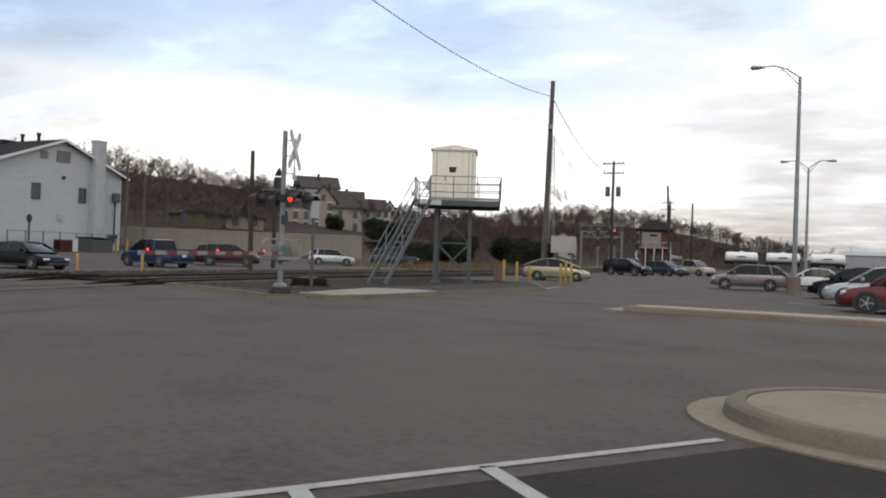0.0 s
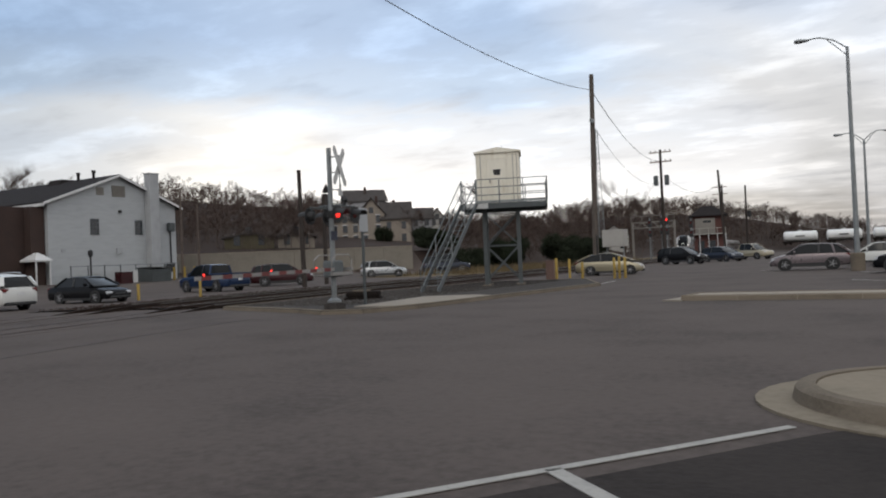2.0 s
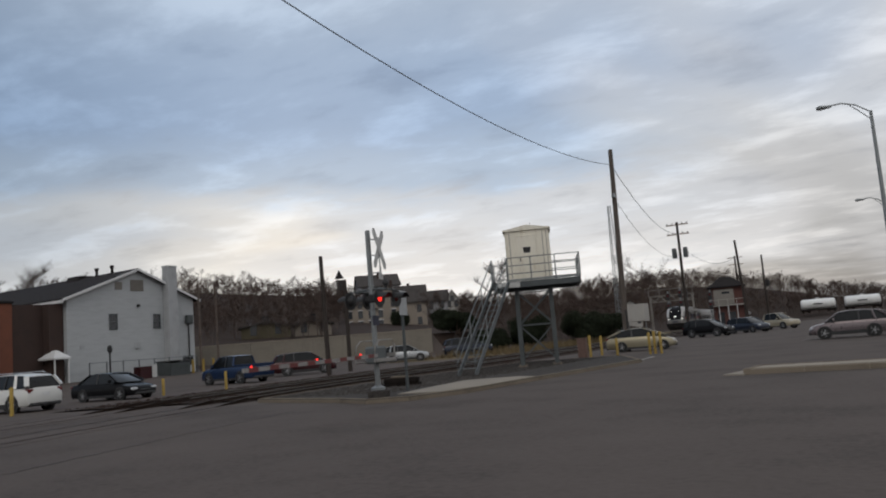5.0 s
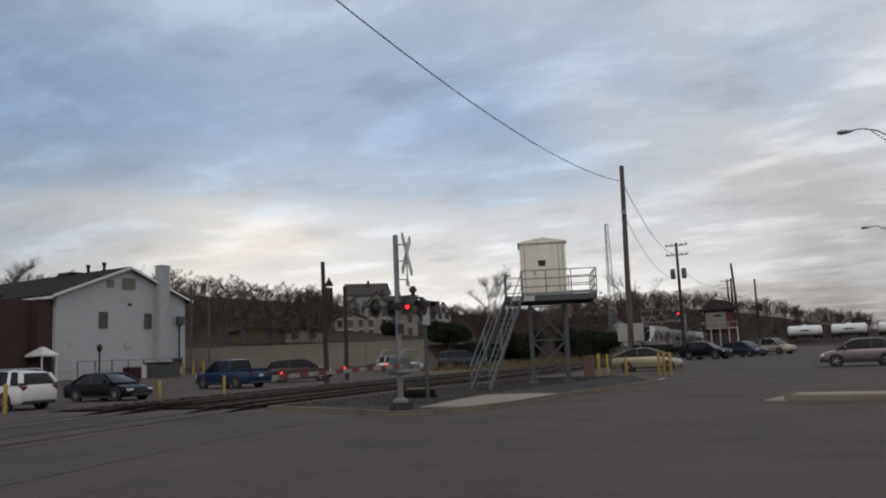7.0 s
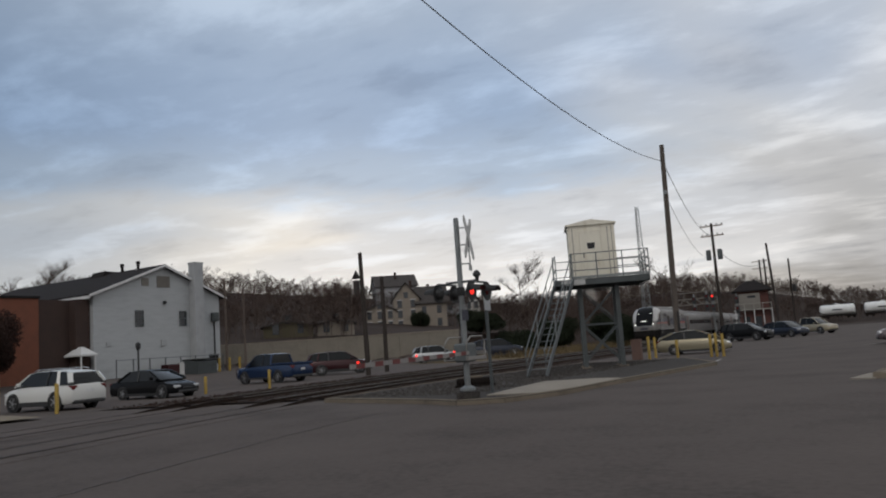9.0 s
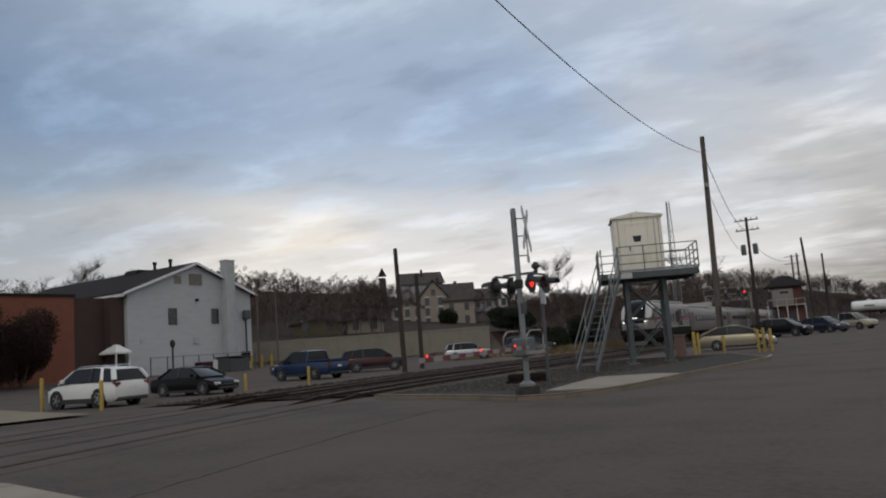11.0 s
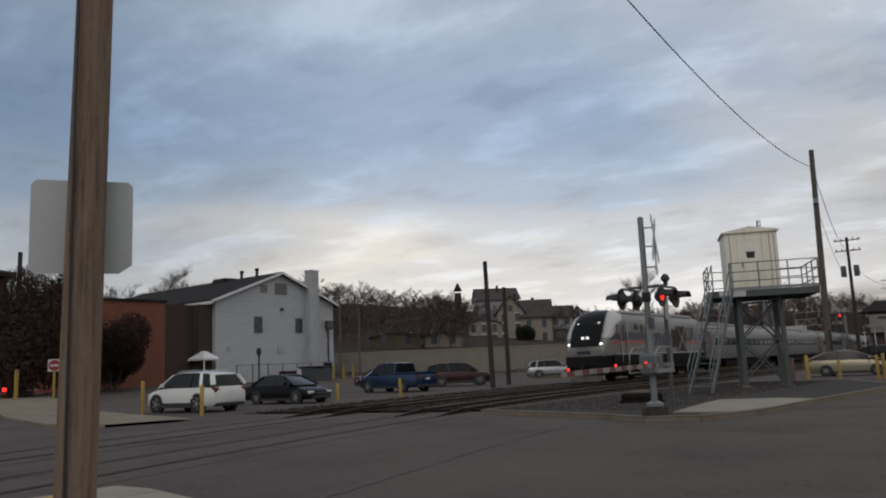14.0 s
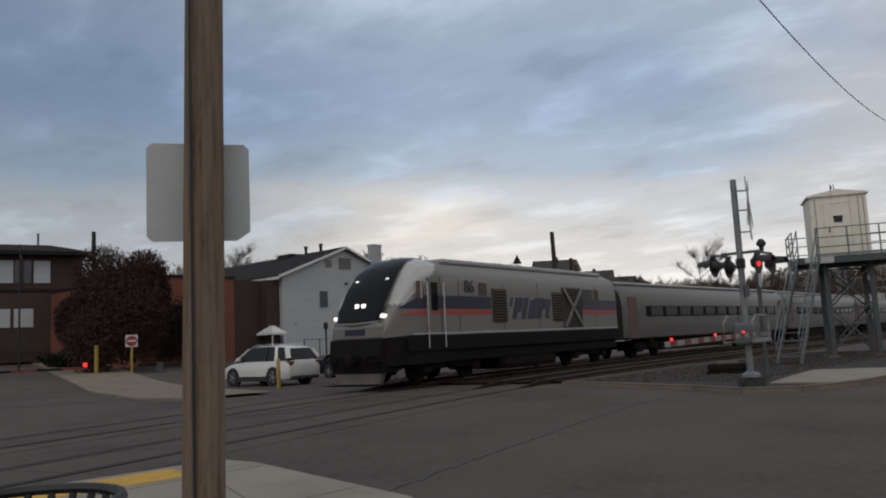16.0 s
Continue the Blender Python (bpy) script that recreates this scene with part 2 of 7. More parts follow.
def mats():
    a = material
    M.update(
        asphalt=a("asphalt", (0.090, 0.0745, 0.068), 0.9, var=0.34, scale=0.33, fine=9, bump=0.35, spec=0.12),
        asphalt_new=a("asphalt_new", (0.036, 0.031, 0.029), 0.9, var=0.3, scale=0.9, fine=12, bump=0.5, spec=0.08),
        seal=a("crack_seal", (0.046, 0.038, 0.034), 0.7, var=0.2),
        concrete=a("concrete", (0.245, 0.212, 0.170), 0.85, var=0.18, scale=1.2, fine=40, bump=0.3, rnd=0.06),
        kerb=a("kerb_concrete", (0.165, 0.138, 0.108), 0.9, var=0.25, scale=1.0, fine=30, bump=0.3, rnd=0.08, spec=0.1),
        pavement=a("tan_pavement", (0.205, 0.175, 0.135), 0.9, var=0.25, scale=0.8, fine=12, bump=0.3, spec=0.1),
        gravel=a("gravel", (0.060, 0.054, 0.050), 0.95, var=0.5, scale=9, fine=22, bump=1.0, spec=0.1),
        ballast=a("ballast", (0.030, 0.019, 0.0145), 0.95, var=0.5, scale=7, fine=20, bump=1.0, spec=0.1),
        tie=a("tie_wood", (0.020, 0.013, 0.010), 0.9, var=0.4, scale=4, streak=(1, 8, 8), rnd=0.25, spec=0.1),
        rail=a("rail_steel", (0.030, 0.019, 0.014), 0.6, 0.5, var=0.3, spec=0.2),
        railtop=a("rail_head", (0.12, 0.105, 0.092), 0.45, 0.6, var=0.25),
        white_line=a("worn_line_paint", (0.30, 0.29, 0.27), 0.8, var=0.35, scale=5, fine=30, dark=(0.2, 0.2, 0.19)),
        yellow=a("yellow_paint", (0.30, 0.20, 0.035), 0.65, var=0.3, scale=3, dark=(0.14, 0.10, 0.035), rnd=0.15),
        tactile=a("tactile_yellow", (0.50, 0.29, 0.03), 0.75, var=0.2),
        siding=a("white_siding", (0.40, 0.415, 0.425), 0.7, var=0.10, scale=0.8, fine=9, bump=0.1, streak=(1, 1, 5)),
        trim=a("white_trim", (0.62, 0.62, 0.62), 0.6, var=0.08),
        chimney=a("grey_render", (0.36, 0.37, 0.38), 0.85, var=0.15, scale=1.0),
        shingle=a("dark_shingle", (0.026, 0.023, 0.023), 0.9, var=0.3, scale=1.5, fine=12, bump=0.4, spec=0.1),
        brick=a("orange_brick", (0.165, 0.058, 0.033), 0.85, var=0.2, scale=1.0, fine=14, bump=0.3),
        brick_dark=a("brown_brick", (0.045, 0.026, 0.021), 0.85, var=0.25, scale=1.0, fine=14, bump=0.3),
        slate=a("grey_slate", (0.066, 0.059, 0.056), 0.9, var=0.25, scale=1.0, fine=8, spec=0.1),
        brick_faded=a("faded_brick", (0.052, 0.031, 0.025), 0.85, var=0.25, scale=1.0, fine=14, bump=0.3),
        retain=a("retaining_wall", (0.19, 0.17, 0.14), 0.9, var=0.22, scale=0.5, fine=6, bump=0.3),
        glass=a("window_glass", (0.02, 0.024, 0.03), 0.08, var=0.1, bump=0, spec=0.8),
        carglass=a("car_glass", (0.008, 0.009, 0.010), 0.08, var=0.05, bump=0, spec=0.25),
        loco_mask=a("black_mask", (0.004, 0.004, 0.005), 0.18, var=0.05, bump=0, spec=0.14),
        # gate arm paints: shadow on the arm is put into these darker colours
        arm_white=a("shaded_arm_white", (0.235, 0.225, 0.215), 0.6, var=0.2, scale=3),
        arm_red=a("shaded_arm_red", (0.13, 0.020, 0.018), 0.6, var=0.2, scale=3),
        tyre=a("tyre_rubber", (0.016, 0.016, 0.016), 0.85, var=0.2),
        rim=a("alloy_rim", (0.42, 0.42, 0.43), 0.35, 0.8, var=0.15),
        blackplastic=a("black_plastic", (0.02, 0.02, 0.021), 0.55, var=0.2),
        chrome=a("chrome", (0.6, 0.6, 0.6), 0.2, 1.0, var=0.05),
        headlamp=a("clear_lamp", (0.55, 0.56, 0.58), 0.15, 0.3, var=0.1),
        taillamp=a("red_lamp_glass", (0.11, 0.012, 0.012), 0.2, var=0.1),
        lit_red=a("lit_red_lamp", (1.0, 0.03, 0.02), 0.3, var=0.02, emit=1.7),
        faint_red=a("faint_red_lamp", (1.0, 0.10, 0.08), 0.3, var=0.02, emit=0.55),
        steel_mid=a("weathered_steel", (0.125, 0.138, 0.142), 0.6, 0.35, var=0.25, scale=2.5),
        tree_grey=a("pale_bark", (0.115, 0.092, 0.080), 0.95, var=0.4, scale=2, bump=0, spec=0.1),
        louvre=a("tan_louvre", (0.20, 0.185, 0.165), 0.8, var=0.15, scale=3),
        plough=a("worn_plough", (0.10, 0.088, 0.075), 0.8, var=0.35, scale=3),
        lit_white=a("lit_headlight", (1.0, 0.97, 0.9), 0.2, var=0.02, emit=1.5),
        galv=a("galvanised_steel", (0.23, 0.245, 0.25), 0.5, 0.55, var=0.2, scale=3, rnd=0.05),
        steel_dark=a("grey_painted_steel", (0.075, 0.085, 0.088), 0.55, 0.3, var=0.25, scale=2),
        aluminium=a("aluminium_sheet", (0.74, 0.70, 0.60), 0.5, 0.1, var=0.16, scale=1.6, fine=9, streak=(1.4, 1.4, 0.3), dark=(0.52, 0.44, 0.30)),
        wood_pole=a("weathered_pole", (0.225, 0.165, 0.122), 0.9, var=0.45, scale=5, fine=40, bump=0.8, streak=(6, 6, 0.25), spec=0.1),
        wood_dark=a("dark_pole", (0.05, 0.042, 0.038), 0.9, var=0.4, scale=5, streak=(6, 6, 0.25), spec=0.1),
        wood_grey=a("grey_pole", (0.115, 0.098, 0.086), 0.9, var=0.4, scale=5, fine=30, bump=0.5, streak=(6, 6, 0.25), spec=0.1),
        sign_back=a("sign_back", (0.40, 0.41, 0.41), 0.5, 0.4, var=0.1, scale=2),
        sign_white=a("sign_white", (0.48, 0.48, 0.47), 0.5, var=0.12),
        sign_red=a("sign_red", (0.26, 0.018, 0.018), 0.5, var=0.1),
        black=a("black_paint", (0.016, 0.016, 0.017), 0.6, var=0.2),
        bark=a("bark", (0.10, 0.075, 0.06), 0.95, var=0.4, scale=8, streak=(3, 3, 0.5), spec=0.1),
        twig=a("bare_twigs", (0.076, 0.053, 0.045), 0.95, var=0.45, scale=0.15, fine=1.2, bump=0, spec=0.1),
        twig_red=a("reddish_twigs", (0.050, 0.032, 0.028), 0.95, var=0.4, scale=0.6, fine=6, bump=0, spec=0.1),
        evergreen=a("evergreen", (0.020, 0.025, 0.015), 0.95, var=0.4, scale=1.0, fine=8, bump=0, spec=0.1),
        drygrass=a("dry_grass", (0.13, 0.098, 0.055), 0.95, var=0.4, scale=0.3, fine=4, bump=0.4, spec=0.1),
        hill=a("leaf_litter", (0.042, 0.030, 0.025), 0.95, var=0.45, scale=0.05, fine=0.6, bump=0.3, spec=0.1),
        stucco_tan=a("tan_siding", (0.235, 0.20, 0.165), 0.8, var=0.15, scale=0.6),
        stucco_white=a("pale_siding", (0.36, 0.345, 0.32), 0.8, var=0.12, scale=0.6),
        house_grey=a("grey_siding", (0.28, 0.28, 0.29), 0.8, var=0.15, scale=0.6),
        red_brick=a("red_brick", (0.085, 0.034, 0.028), 0.85, var=0.2, scale=0.8),
        olive=a("olive_paint", (0.085, 0.072, 0.042), 0.8, var=0.25, scale=0.5),
        tank=a("white_tank", (0.72, 0.72, 0.71), 0.5, var=0.12, scale=0.5),
        silver_stripe=a("loco_silver", (0.17, 0.162, 0.152), 0.5, 0.1, var=0.08, scale=1.0, streak=(1, 1, 3)),
        loco_white=a("loco_white", (0.42, 0.41, 0.40), 0.35, var=0.06),
        loco_blue=a("loco_blue", (0.010, 0.013, 0.036), 0.35, var=0.1),
        loco_orange=a("loco_orange", (0.33, 0.05, 0.032), 0.4, var=0.1),
        loco_dark=a("loco_dark", (0.0135, 0.012, 0.0115), 0.75, var=0.25, spec=0.08),
        loco_grille=a("loco_grille", (0.075, 0.062, 0.054), 0.6, 0.3, var=0.25, scale=4, streak=(1, 1, 8)),
        under=a("underframe_grime", (0.016, 0.0125, 0.011), 0.85, var=0.4, spec=0.1),
        coach=a("stainless_coach", (0.115, 0.111, 0.106), 0.40, 0.6, var=0.12, scale=0.5, streak=(0.3, 0.3, 6)),
        coach_roof=a("coach_roof", (0.34, 0.335, 0.325), 0.5, 0.3, var=0.12),
        door_brown=a("vestibule_brown", (0.12, 0.07, 0.055), 0.7, var=0.2),
        paint_white=a("car_white", (0.60, 0.60, 0.58), 0.25, var=0.015, bump=0),
        paint_black=a("car_black", (0.006, 0.006, 0.007), 0.25, var=0.015, bump=0, spec=0.1),
        paint_blue=a("car_blue", (0.010, 0.026, 0.070), 0.25, 0.3, var=0.015, bump=0),
        paint_maroon=a("car_maroon", (0.038, 0.009, 0.011), 0.25, 0.3, var=0.015, bump=0),
        paint_red=a("car_red", (0.11, 0.014, 0.016), 0.22, 0.2, var=0.015, bump=0),
        paint_silver=a("car_silver", (0.36, 0.37, 0.38), 0.28, 0.6, var=0.015, bump=0),
        paint_gold=a("car_champagne", (0.27, 0.24, 0.17), 0.3, 0.5, var=0.015, bump=0),
        paint_grey=a("car_mauve_grey", (0.15, 0.125, 0.13), 0.28, 0.5, var=0.015, bump=0),
        paint_navy=a("car_navy", (0.02, 0.025, 0.04), 0.25, 0.3, var=0.015, bump=0),
        paint_tan=a("car_tan", (0.34, 0.30, 0.22), 0.3, 0.4, var=0.015, bump=0),
        letters=a("letter_dark", (0.03, 0.03, 0.04), 0.5, var=0.1),
        plate=a("plate_white", (0.6, 0.6, 0.6), 0.5, var=0.1),
        wire=a("black_cable", (0.05, 0.05, 0.052), 0.7, var=0.1),
    )


mats()


# ---- mesh building ----
class Mesh:
    """Collects faces; materials by index."""

    def __init__(self):
        self.v, self.f, self.m, self.mi = [], [], [], 0

    def add(self, vs, fs):
        o = len(self.v)
        self.v += [tuple(p) for p in vs]
        self.f += [tuple(i + o for i in f) for f in fs]
        self.m += [self.mi] * len(fs)
        return self

    def use(self, i):
        self.mi = i
        return self

    def box(self, x0, y0, z0, x1, y1, z1, bev=0.0):
        if bev <= 0 or min(x1 - x0, y1 - y0, z1 - z0) < 2.2 * bev:
            vs = [(x, y, z) for z in (z0, z1) for y in (y0, y1) for x in (x0, x1)]
            return self.add(vs, [(0, 2, 3, 1), (4, 5, 7, 6), (0, 1, 5, 4), (2, 6, 7, 3), (0, 4, 6, 2), (1, 3, 7, 5)])
        b = bev
        ring = lambda z, i: [(x0 + i, y0 + i + b, z), (x0 + i + b, y0 + i, z), (x1 - i - b, y0 + i, z), (x1 - i, y0 + i + b, z),
                             (x1 - i, y1 - i - b, z), (x1 - i - b, y1 - i, z), (x0 + i + b, y1 - i, z), (x0 + i, y1 - i - b, z)]
        return self.loft([ring(z0, b * 0.5), ring(z0 + b, 0), ring(z1 - b, 0), ring(z1, b * 0.5)])

    def loft(self, rings, caps=True, closed=True):
        n = len(rings[0])
        vs = [p for r in rings for p in r]
        fs = []
        for k in range(len(rings) - 1):
            for i in range(n if closed else n - 1):
                j = (i + 1) % n
                fs.append((k * n + i, k * n + j, (k + 1) * n + j, (k + 1) * n + i))
        if caps and closed:
            fs.append(tuple(range(n - 1, -1, -1)))
            fs.append(tuple((len(rings) - 1) * n + i for i in range(n)))
        return self.add(vs, fs)

    def tube(self, pts, radii, n=8):
        pts = [Vector(p) for p in pts]
        if isinstance(radii, (int, float)):
            radii = [radii] * len(pts)
        rings = []
        for i, p in enumerate(pts):
            d = (pts[min(i + 1, len(pts) - 1)] - pts[max(i - 1, 0)]).normalized()
            a = d.orthogonal().normalized() if abs(d.z) > 0.95 else d.cross(Vector((0, 0, 1))).normalized()
            if abs(d.z) > 0.95:
                a = Vector((1, 0, 0)) - d * d.x
                a.normalize()
            b = d.cross(a)
            rings.append([p + (a * math.cos(2 * math.pi * k / n) + b * math.sin(2 * math.pi * k / n)) * radii[i] for k in range(n)])
        return self.loft(rings)

    def bar(self, a, b, w, h=None):
        """A square bar from a to b."""
        a, b, h = Vector(a), Vector(b), h or w
        d = (b - a).normalized()
        s = d.cross(Vector((0, 0, 1))) if abs(d.z) < 0.99 else Vector((1, 0, 0))
        s.normalize()
        u = s.cross(d)
        q = [s * w / 2 + u * h / 2, -s * w / 2 + u * h / 2, -s * w / 2 - u * h / 2, s * w / 2 - u * h / 2]
        return self.loft([[a + k for k in q], [b + k for k in q]])

    def prism(self, outline, axis, lo, hi):
        """An outline in the plane across an axis, pulled from lo to hi."""
        put = {"x": lambda a, b, c: (c, a, b), "y": lambda a, b, c: (a, c, b), "z": lambda a, b, c: (a, b, c)}[axis]
        return self.loft([[put(a, b, lo) for a, b in outline], [put(a, b, hi) for a, b in outline]])

    def data(self, name, mats, smooth=False):
        me = bpy.data.meshes.new(name)
        me.from_pydata(self.v, [], self.f)
        for k in mats:
            me.materials.append(M[k])
        me.polygons.foreach_set("material_index", self.m)
        bm = bmesh.new()
        bm.from_mesh(me)
        bmesh.ops.recalc_face_normals(bm, faces=bm.faces)
        bm.to_mesh(me)
        bm.free()
        if smooth:
            me.polygons.foreach_set("use_smooth", [True] * len(me.polygons))
            me.set_sharp_from_angle(angle=radians(38))
        me.update()
        return me


def part(name, mesh, mat, parent=None, label="", smooth=False):
    ob = new(name, mesh.data(name, mat if isinstance(mat, (list, tuple)) else [mat], smooth))
    if parent:
        ob.parent = parent
    if label:
        ob["label"] = label
    return ob


def thing(name, label, category, m=None, group="", kind=""):
    ob = new(name)
    ob.empty_display_size = 0.2
    tagged(ob, label, category, group, kind)
    if m is not None:
        ob.matrix_basis = m
    return ob


def disc(r, n, y=0.0, cx=0.0, cz=0.0):
    return [(cx + r * math.cos(2 * math.pi * k / n), y, cz + r * math.sin(2 * math.pi * k / n)) for k in range(n)]


def share(name, src, parent, m):
    """Another object on the same mesh."""
    ob = new(name, src.data)
    ob.parent = parent
    ob.matrix_basis = m
    return ob


# ---- plan ----
def track_x(y):
    """Centre of the track that carries the train."""
    return float(np.interp(y, TRACK_Y, TRACK_X))


CTRL_Y = [-60, -30, -10, 0, 8, 19, 30, 41, 50, 59, 68, 108, 143, 173, 300, 500]
CTRL_X = [3, -10, -18.4, -21.4, -23.7, -26.4, -27.9, -28.3, -28.6, -29.1, -29.9, -33.0, -36.4, -39.6, -53, -80]
TRACK_Y = np.arange(-60, 500, 2.0)
TRACK_X = np.interp(TRACK_Y, CTRL_Y, CTRL_X)
for _ in range(12):
    TRACK_X[1:-1] = (TRACK_X[:-2] + 2 * TRACK_X[1:-1] + TRACK_X[2:]) / 4
RAIL_Z = 0.16


def ground_z(x, y):
    """Flat street and lots, a gentle rise behind the white building, a wooded hill beyond."""
    z = 0.030 * max(0.0, -x - 42) if x > -120 else 2.3
    a = -0.66 * (x + 62.5) + 0.75 * (y - 71.9)
    b = -(x + 47) - 0.10 * max(0, y - 100)
    s = min(a, b)
    if s > 0:
        z += 2.4 * min(1, s / 0.6) if y < 92 else 2.4 * min(1, s / 12)
        q = min(s, 115)
        z += 0.02 * q + 0.00103 * q * q
    r = math.hypot(x, y)
    az = math.degrees(math.atan2(-x, y))
    if -60 < az < 30 and r > 190:
        e = float(np.interp(az, [-60, -5, 3, 7, 11, 16, 22, 30], [0.006, 0.008, 0.013, 0.029, 0.043, 0.050, 0.044, 0.0]))
        near = float(np.interp(az, [8, 20], [285, 190]))
        k = min(1.0, max(0.0, (r - near) / 120))
        z = max(z, e * (near + 120) * k * k * (3 - 2 * k))
    if r > 700:
        z += 0.010 * min(r - 700, 1500) * (1 if y > 0 else 0.6)
    return z


def build_ground():
    g = Mesh()
    xs = sorted(set(list(np.linspace(-4000, -300, 8)) + list(np.linspace(-300, -120, 25)) + list(np.linspace(-120, 40, 81)) + list(np.linspace(40, 200, 17)) + list(np.linspace(200, 4000, 8))))
    ys = sorted(set(list(np.linspace(-4000, -60, 8)) + list(np.linspace(-60, 140, 101)) + list(np.linspace(140, 400, 20)) + list(np.linspace(400, 4500, 9))))
    vs = [(x, y, ground_z(x, y)) for y in ys for x in xs]
    n = len(xs)
    g.v = vs
    for j in range(len(ys) - 1):
        for i in range(n - 1):
            cx, cy = (xs[i] + xs[i + 1]) / 2, (ys[j] + ys[j + 1]) / 2
            a = -0.66 * (cx + 62.5) + 0.75 * (cy - 71.9)
            wild = (min(a, -(cx + 47)) > 0) or abs(cx) > 150 or cy > 190 or cy < -55
            grass = -47 < cx < -33 and 62 < cy < 190
            g.f.append((j * n + i, j * n + i + 1, (j + 1) * n + i + 1, (j + 1) * n + i))
            g.m.append(1 if wild else (2 if grass else 0))
    ob = part("ground", g, ["asphalt", "hill", "drygrass"], None, "worn grey asphalt street and car parks, rising to a leaf-strewn hill", True)
    tagged(ob, category="ground", kind="structure")
    # seams, crack seal and the darker patch
    seams = Mesh()
    rng = random.Random(4)
    for pts in ([(-13.22, 6.42), (-13.7, 8.01), (-14.25, 10.15), (-14.98, 13.15), (-15.64, 16.74)], [(-26, 8.6), (-21.5, 12.5)]):
        for (x0, y0), (x1, y1) in zip(pts, pts[1:]):
            k = 6
            for i in range(k):
                a, b = i / k, (i + 1) / k
                p = (x0 + (x1 - x0) * a + rng.uniform(-.05, .05), y0 + (y1 - y0) * a + rng.uniform(-.05, .05), 0.005)
                q = (x0 + (x1 - x0) * b, y0 + (y1 - y0) * b, 0.005)
                seams.bar(p, q, rng.uniform(0.008, 0.045), 0.004)
    tagged(part("crack_seal", seams, "seal", None, "tar-filled cracks in the asphalt"), category="crack", kind="stuff")
    patch = Mesh()
    patch.prism([(-2.7, 4.0), (2.5, 0.5), (14, 4.4), (14, 9.8), (2.4, 10.2), (-0.7, 6.9)], "z", -0.05, 0.006)
    tagged(part("parking_bay_asphalt", patch, "asphalt_new", None, "newer black asphalt of the parking bay"), category="asphalt", kind="structure")
    far = Mesh()
    for a, b, w in (((-3.35, 3.55), (-0.92, 7.05), 0.085), ((-2.15, 5.28), (0.9, 2.6), 0.12), ((-2.85, 4.2), (-0.2, 1.9), 0.12), ((-12.0, 33.5), (-12.6, 38.6), 0.12)):
        far.bar((*a, 0.010), (*b, 0.010), w, 0.006)
    tagged(part("parking_lines", far, "white_line", None, "worn white parking lines on asphalt"), category="road marking", kind="structure")
    lines = Mesh()
    for i in (0, 3):
        lines.bar((-2.0 + 0.02 * i, 43.0 - 3.0 * i, 0.006), (1.6, 38.0 - 2.7 * i, 0.006), 0.12, 0.004)
    for y in (49.5,):
        lines.bar((-7.5, y, 0.006), (-2.5, y + 0.6, 0.006), 0.12, 0.004)
    tagged(part("bay_lines", lines, "white_line", None, "white bay lines of the station car park"), category="road marking", kind="structure")


build_ground()


def kerb_run(name, outline, label, top="concrete", height=0.15, width=0.16, fill="concrete", closed=True):
    """A raised island: kerb stones round a filled top."""
    top_ob = thing(name, label, "kerb", kind="structure")
    n = len(outline)
    f = Mesh()
    f.prism(outline, "z", -0.05, height - 0.015)
    part("island_top", f, fill, top_ob)
    for i in range(n if closed else n - 1):
        a, b = Vector((*outline[i], 0)), Vector((*outline[(i + 1) % n], 0))
        d = (b - a)
        cnt = max(1, round(d.length / 1.5))
        for k in range(cnt):
            p, q = a + d * (k / cnt), a + d * ((k + 1) / cnt)
            e = d.normalized() * 0.006
            s = Mesh()
            nrm = d.normalized().cross(Vector((0, 0, 1)))
            w, h = width, height
            ring = lambda c: [c + nrm * 0.02 + Vector((0, 0, -0.05)), c + nrm * 0.0 + Vector((0, 0, h - 0.03)), c - nrm * 0.03 + Vector((0, 0, h)), c - nrm * w + Vector((0, 0, h)), c - nrm * w + Vector((0, 0, -0.05))]
            s.loft([ring(p + e), ring(q - e)])
            part("kerb_stone", s, "kerb", top_ob)
    return top_ob


# rounded concrete island end beside the parking bay
def round_island():
    isl = thing("parking_island", "round concrete island end with a wide gutter apron", "kerb", kind="structure")
    cx, cy, r = 0.72, 8.38, 1.76
    arc = lambda rr: [(cx + rr * math.cos(a), cy + rr * 0.82 * math.sin(a)) for a in np.linspace(radians(70), radians(290), 26)]
    gut = Mesh()
    gut.prism(arc(2.10) + [(12, cy - 1.60), (12, cy + 1.6)], "z", -0.05, 0.025)
    part("gutter_apron", gut, "pavement", isl, "tan concrete gutter apron")
    k = Mesh()
    o, i = arc(r) + [(12, cy - 1.33), (12, cy + 1.3)], arc(r - 0.17) + [(12, cy - 1.18), (12, cy + 1.16)]
    n = len(o)
    rings = [[(x, y, z) for x, y in p] for p, z in ((arc(r + 0.03) + [(12, cy - 1.36), (12, cy + 1.33)], 0.0), (o, 0.13), (arc(r - 0.04) + [(12, cy - 1.30), (12, cy + 1.27)], 0.16), (i, 0.16), (i, 0.10))]
    k.loft(rings, caps=False)
    part("kerb_ring", k, "kerb", isl, "weathered rounded kerb", True)
    t = Mesh()
    t.prism(arc(r - 0.18) + [(12, cy - 1.17), (12, cy + 1.15)], "z", 0.0, 0.145)
    part("island_slab", t, "pavement", isl, "pale concrete slab")
    st = Mesh()
    st.prism([(1.1, 8.3), (1.25, 8.22), (1.42, 8.3), (1.25, 8.38)], "z", 0.13, 0.149)
    part("plug_stain", st, "kerb", isl, "small dark patch in the slab")


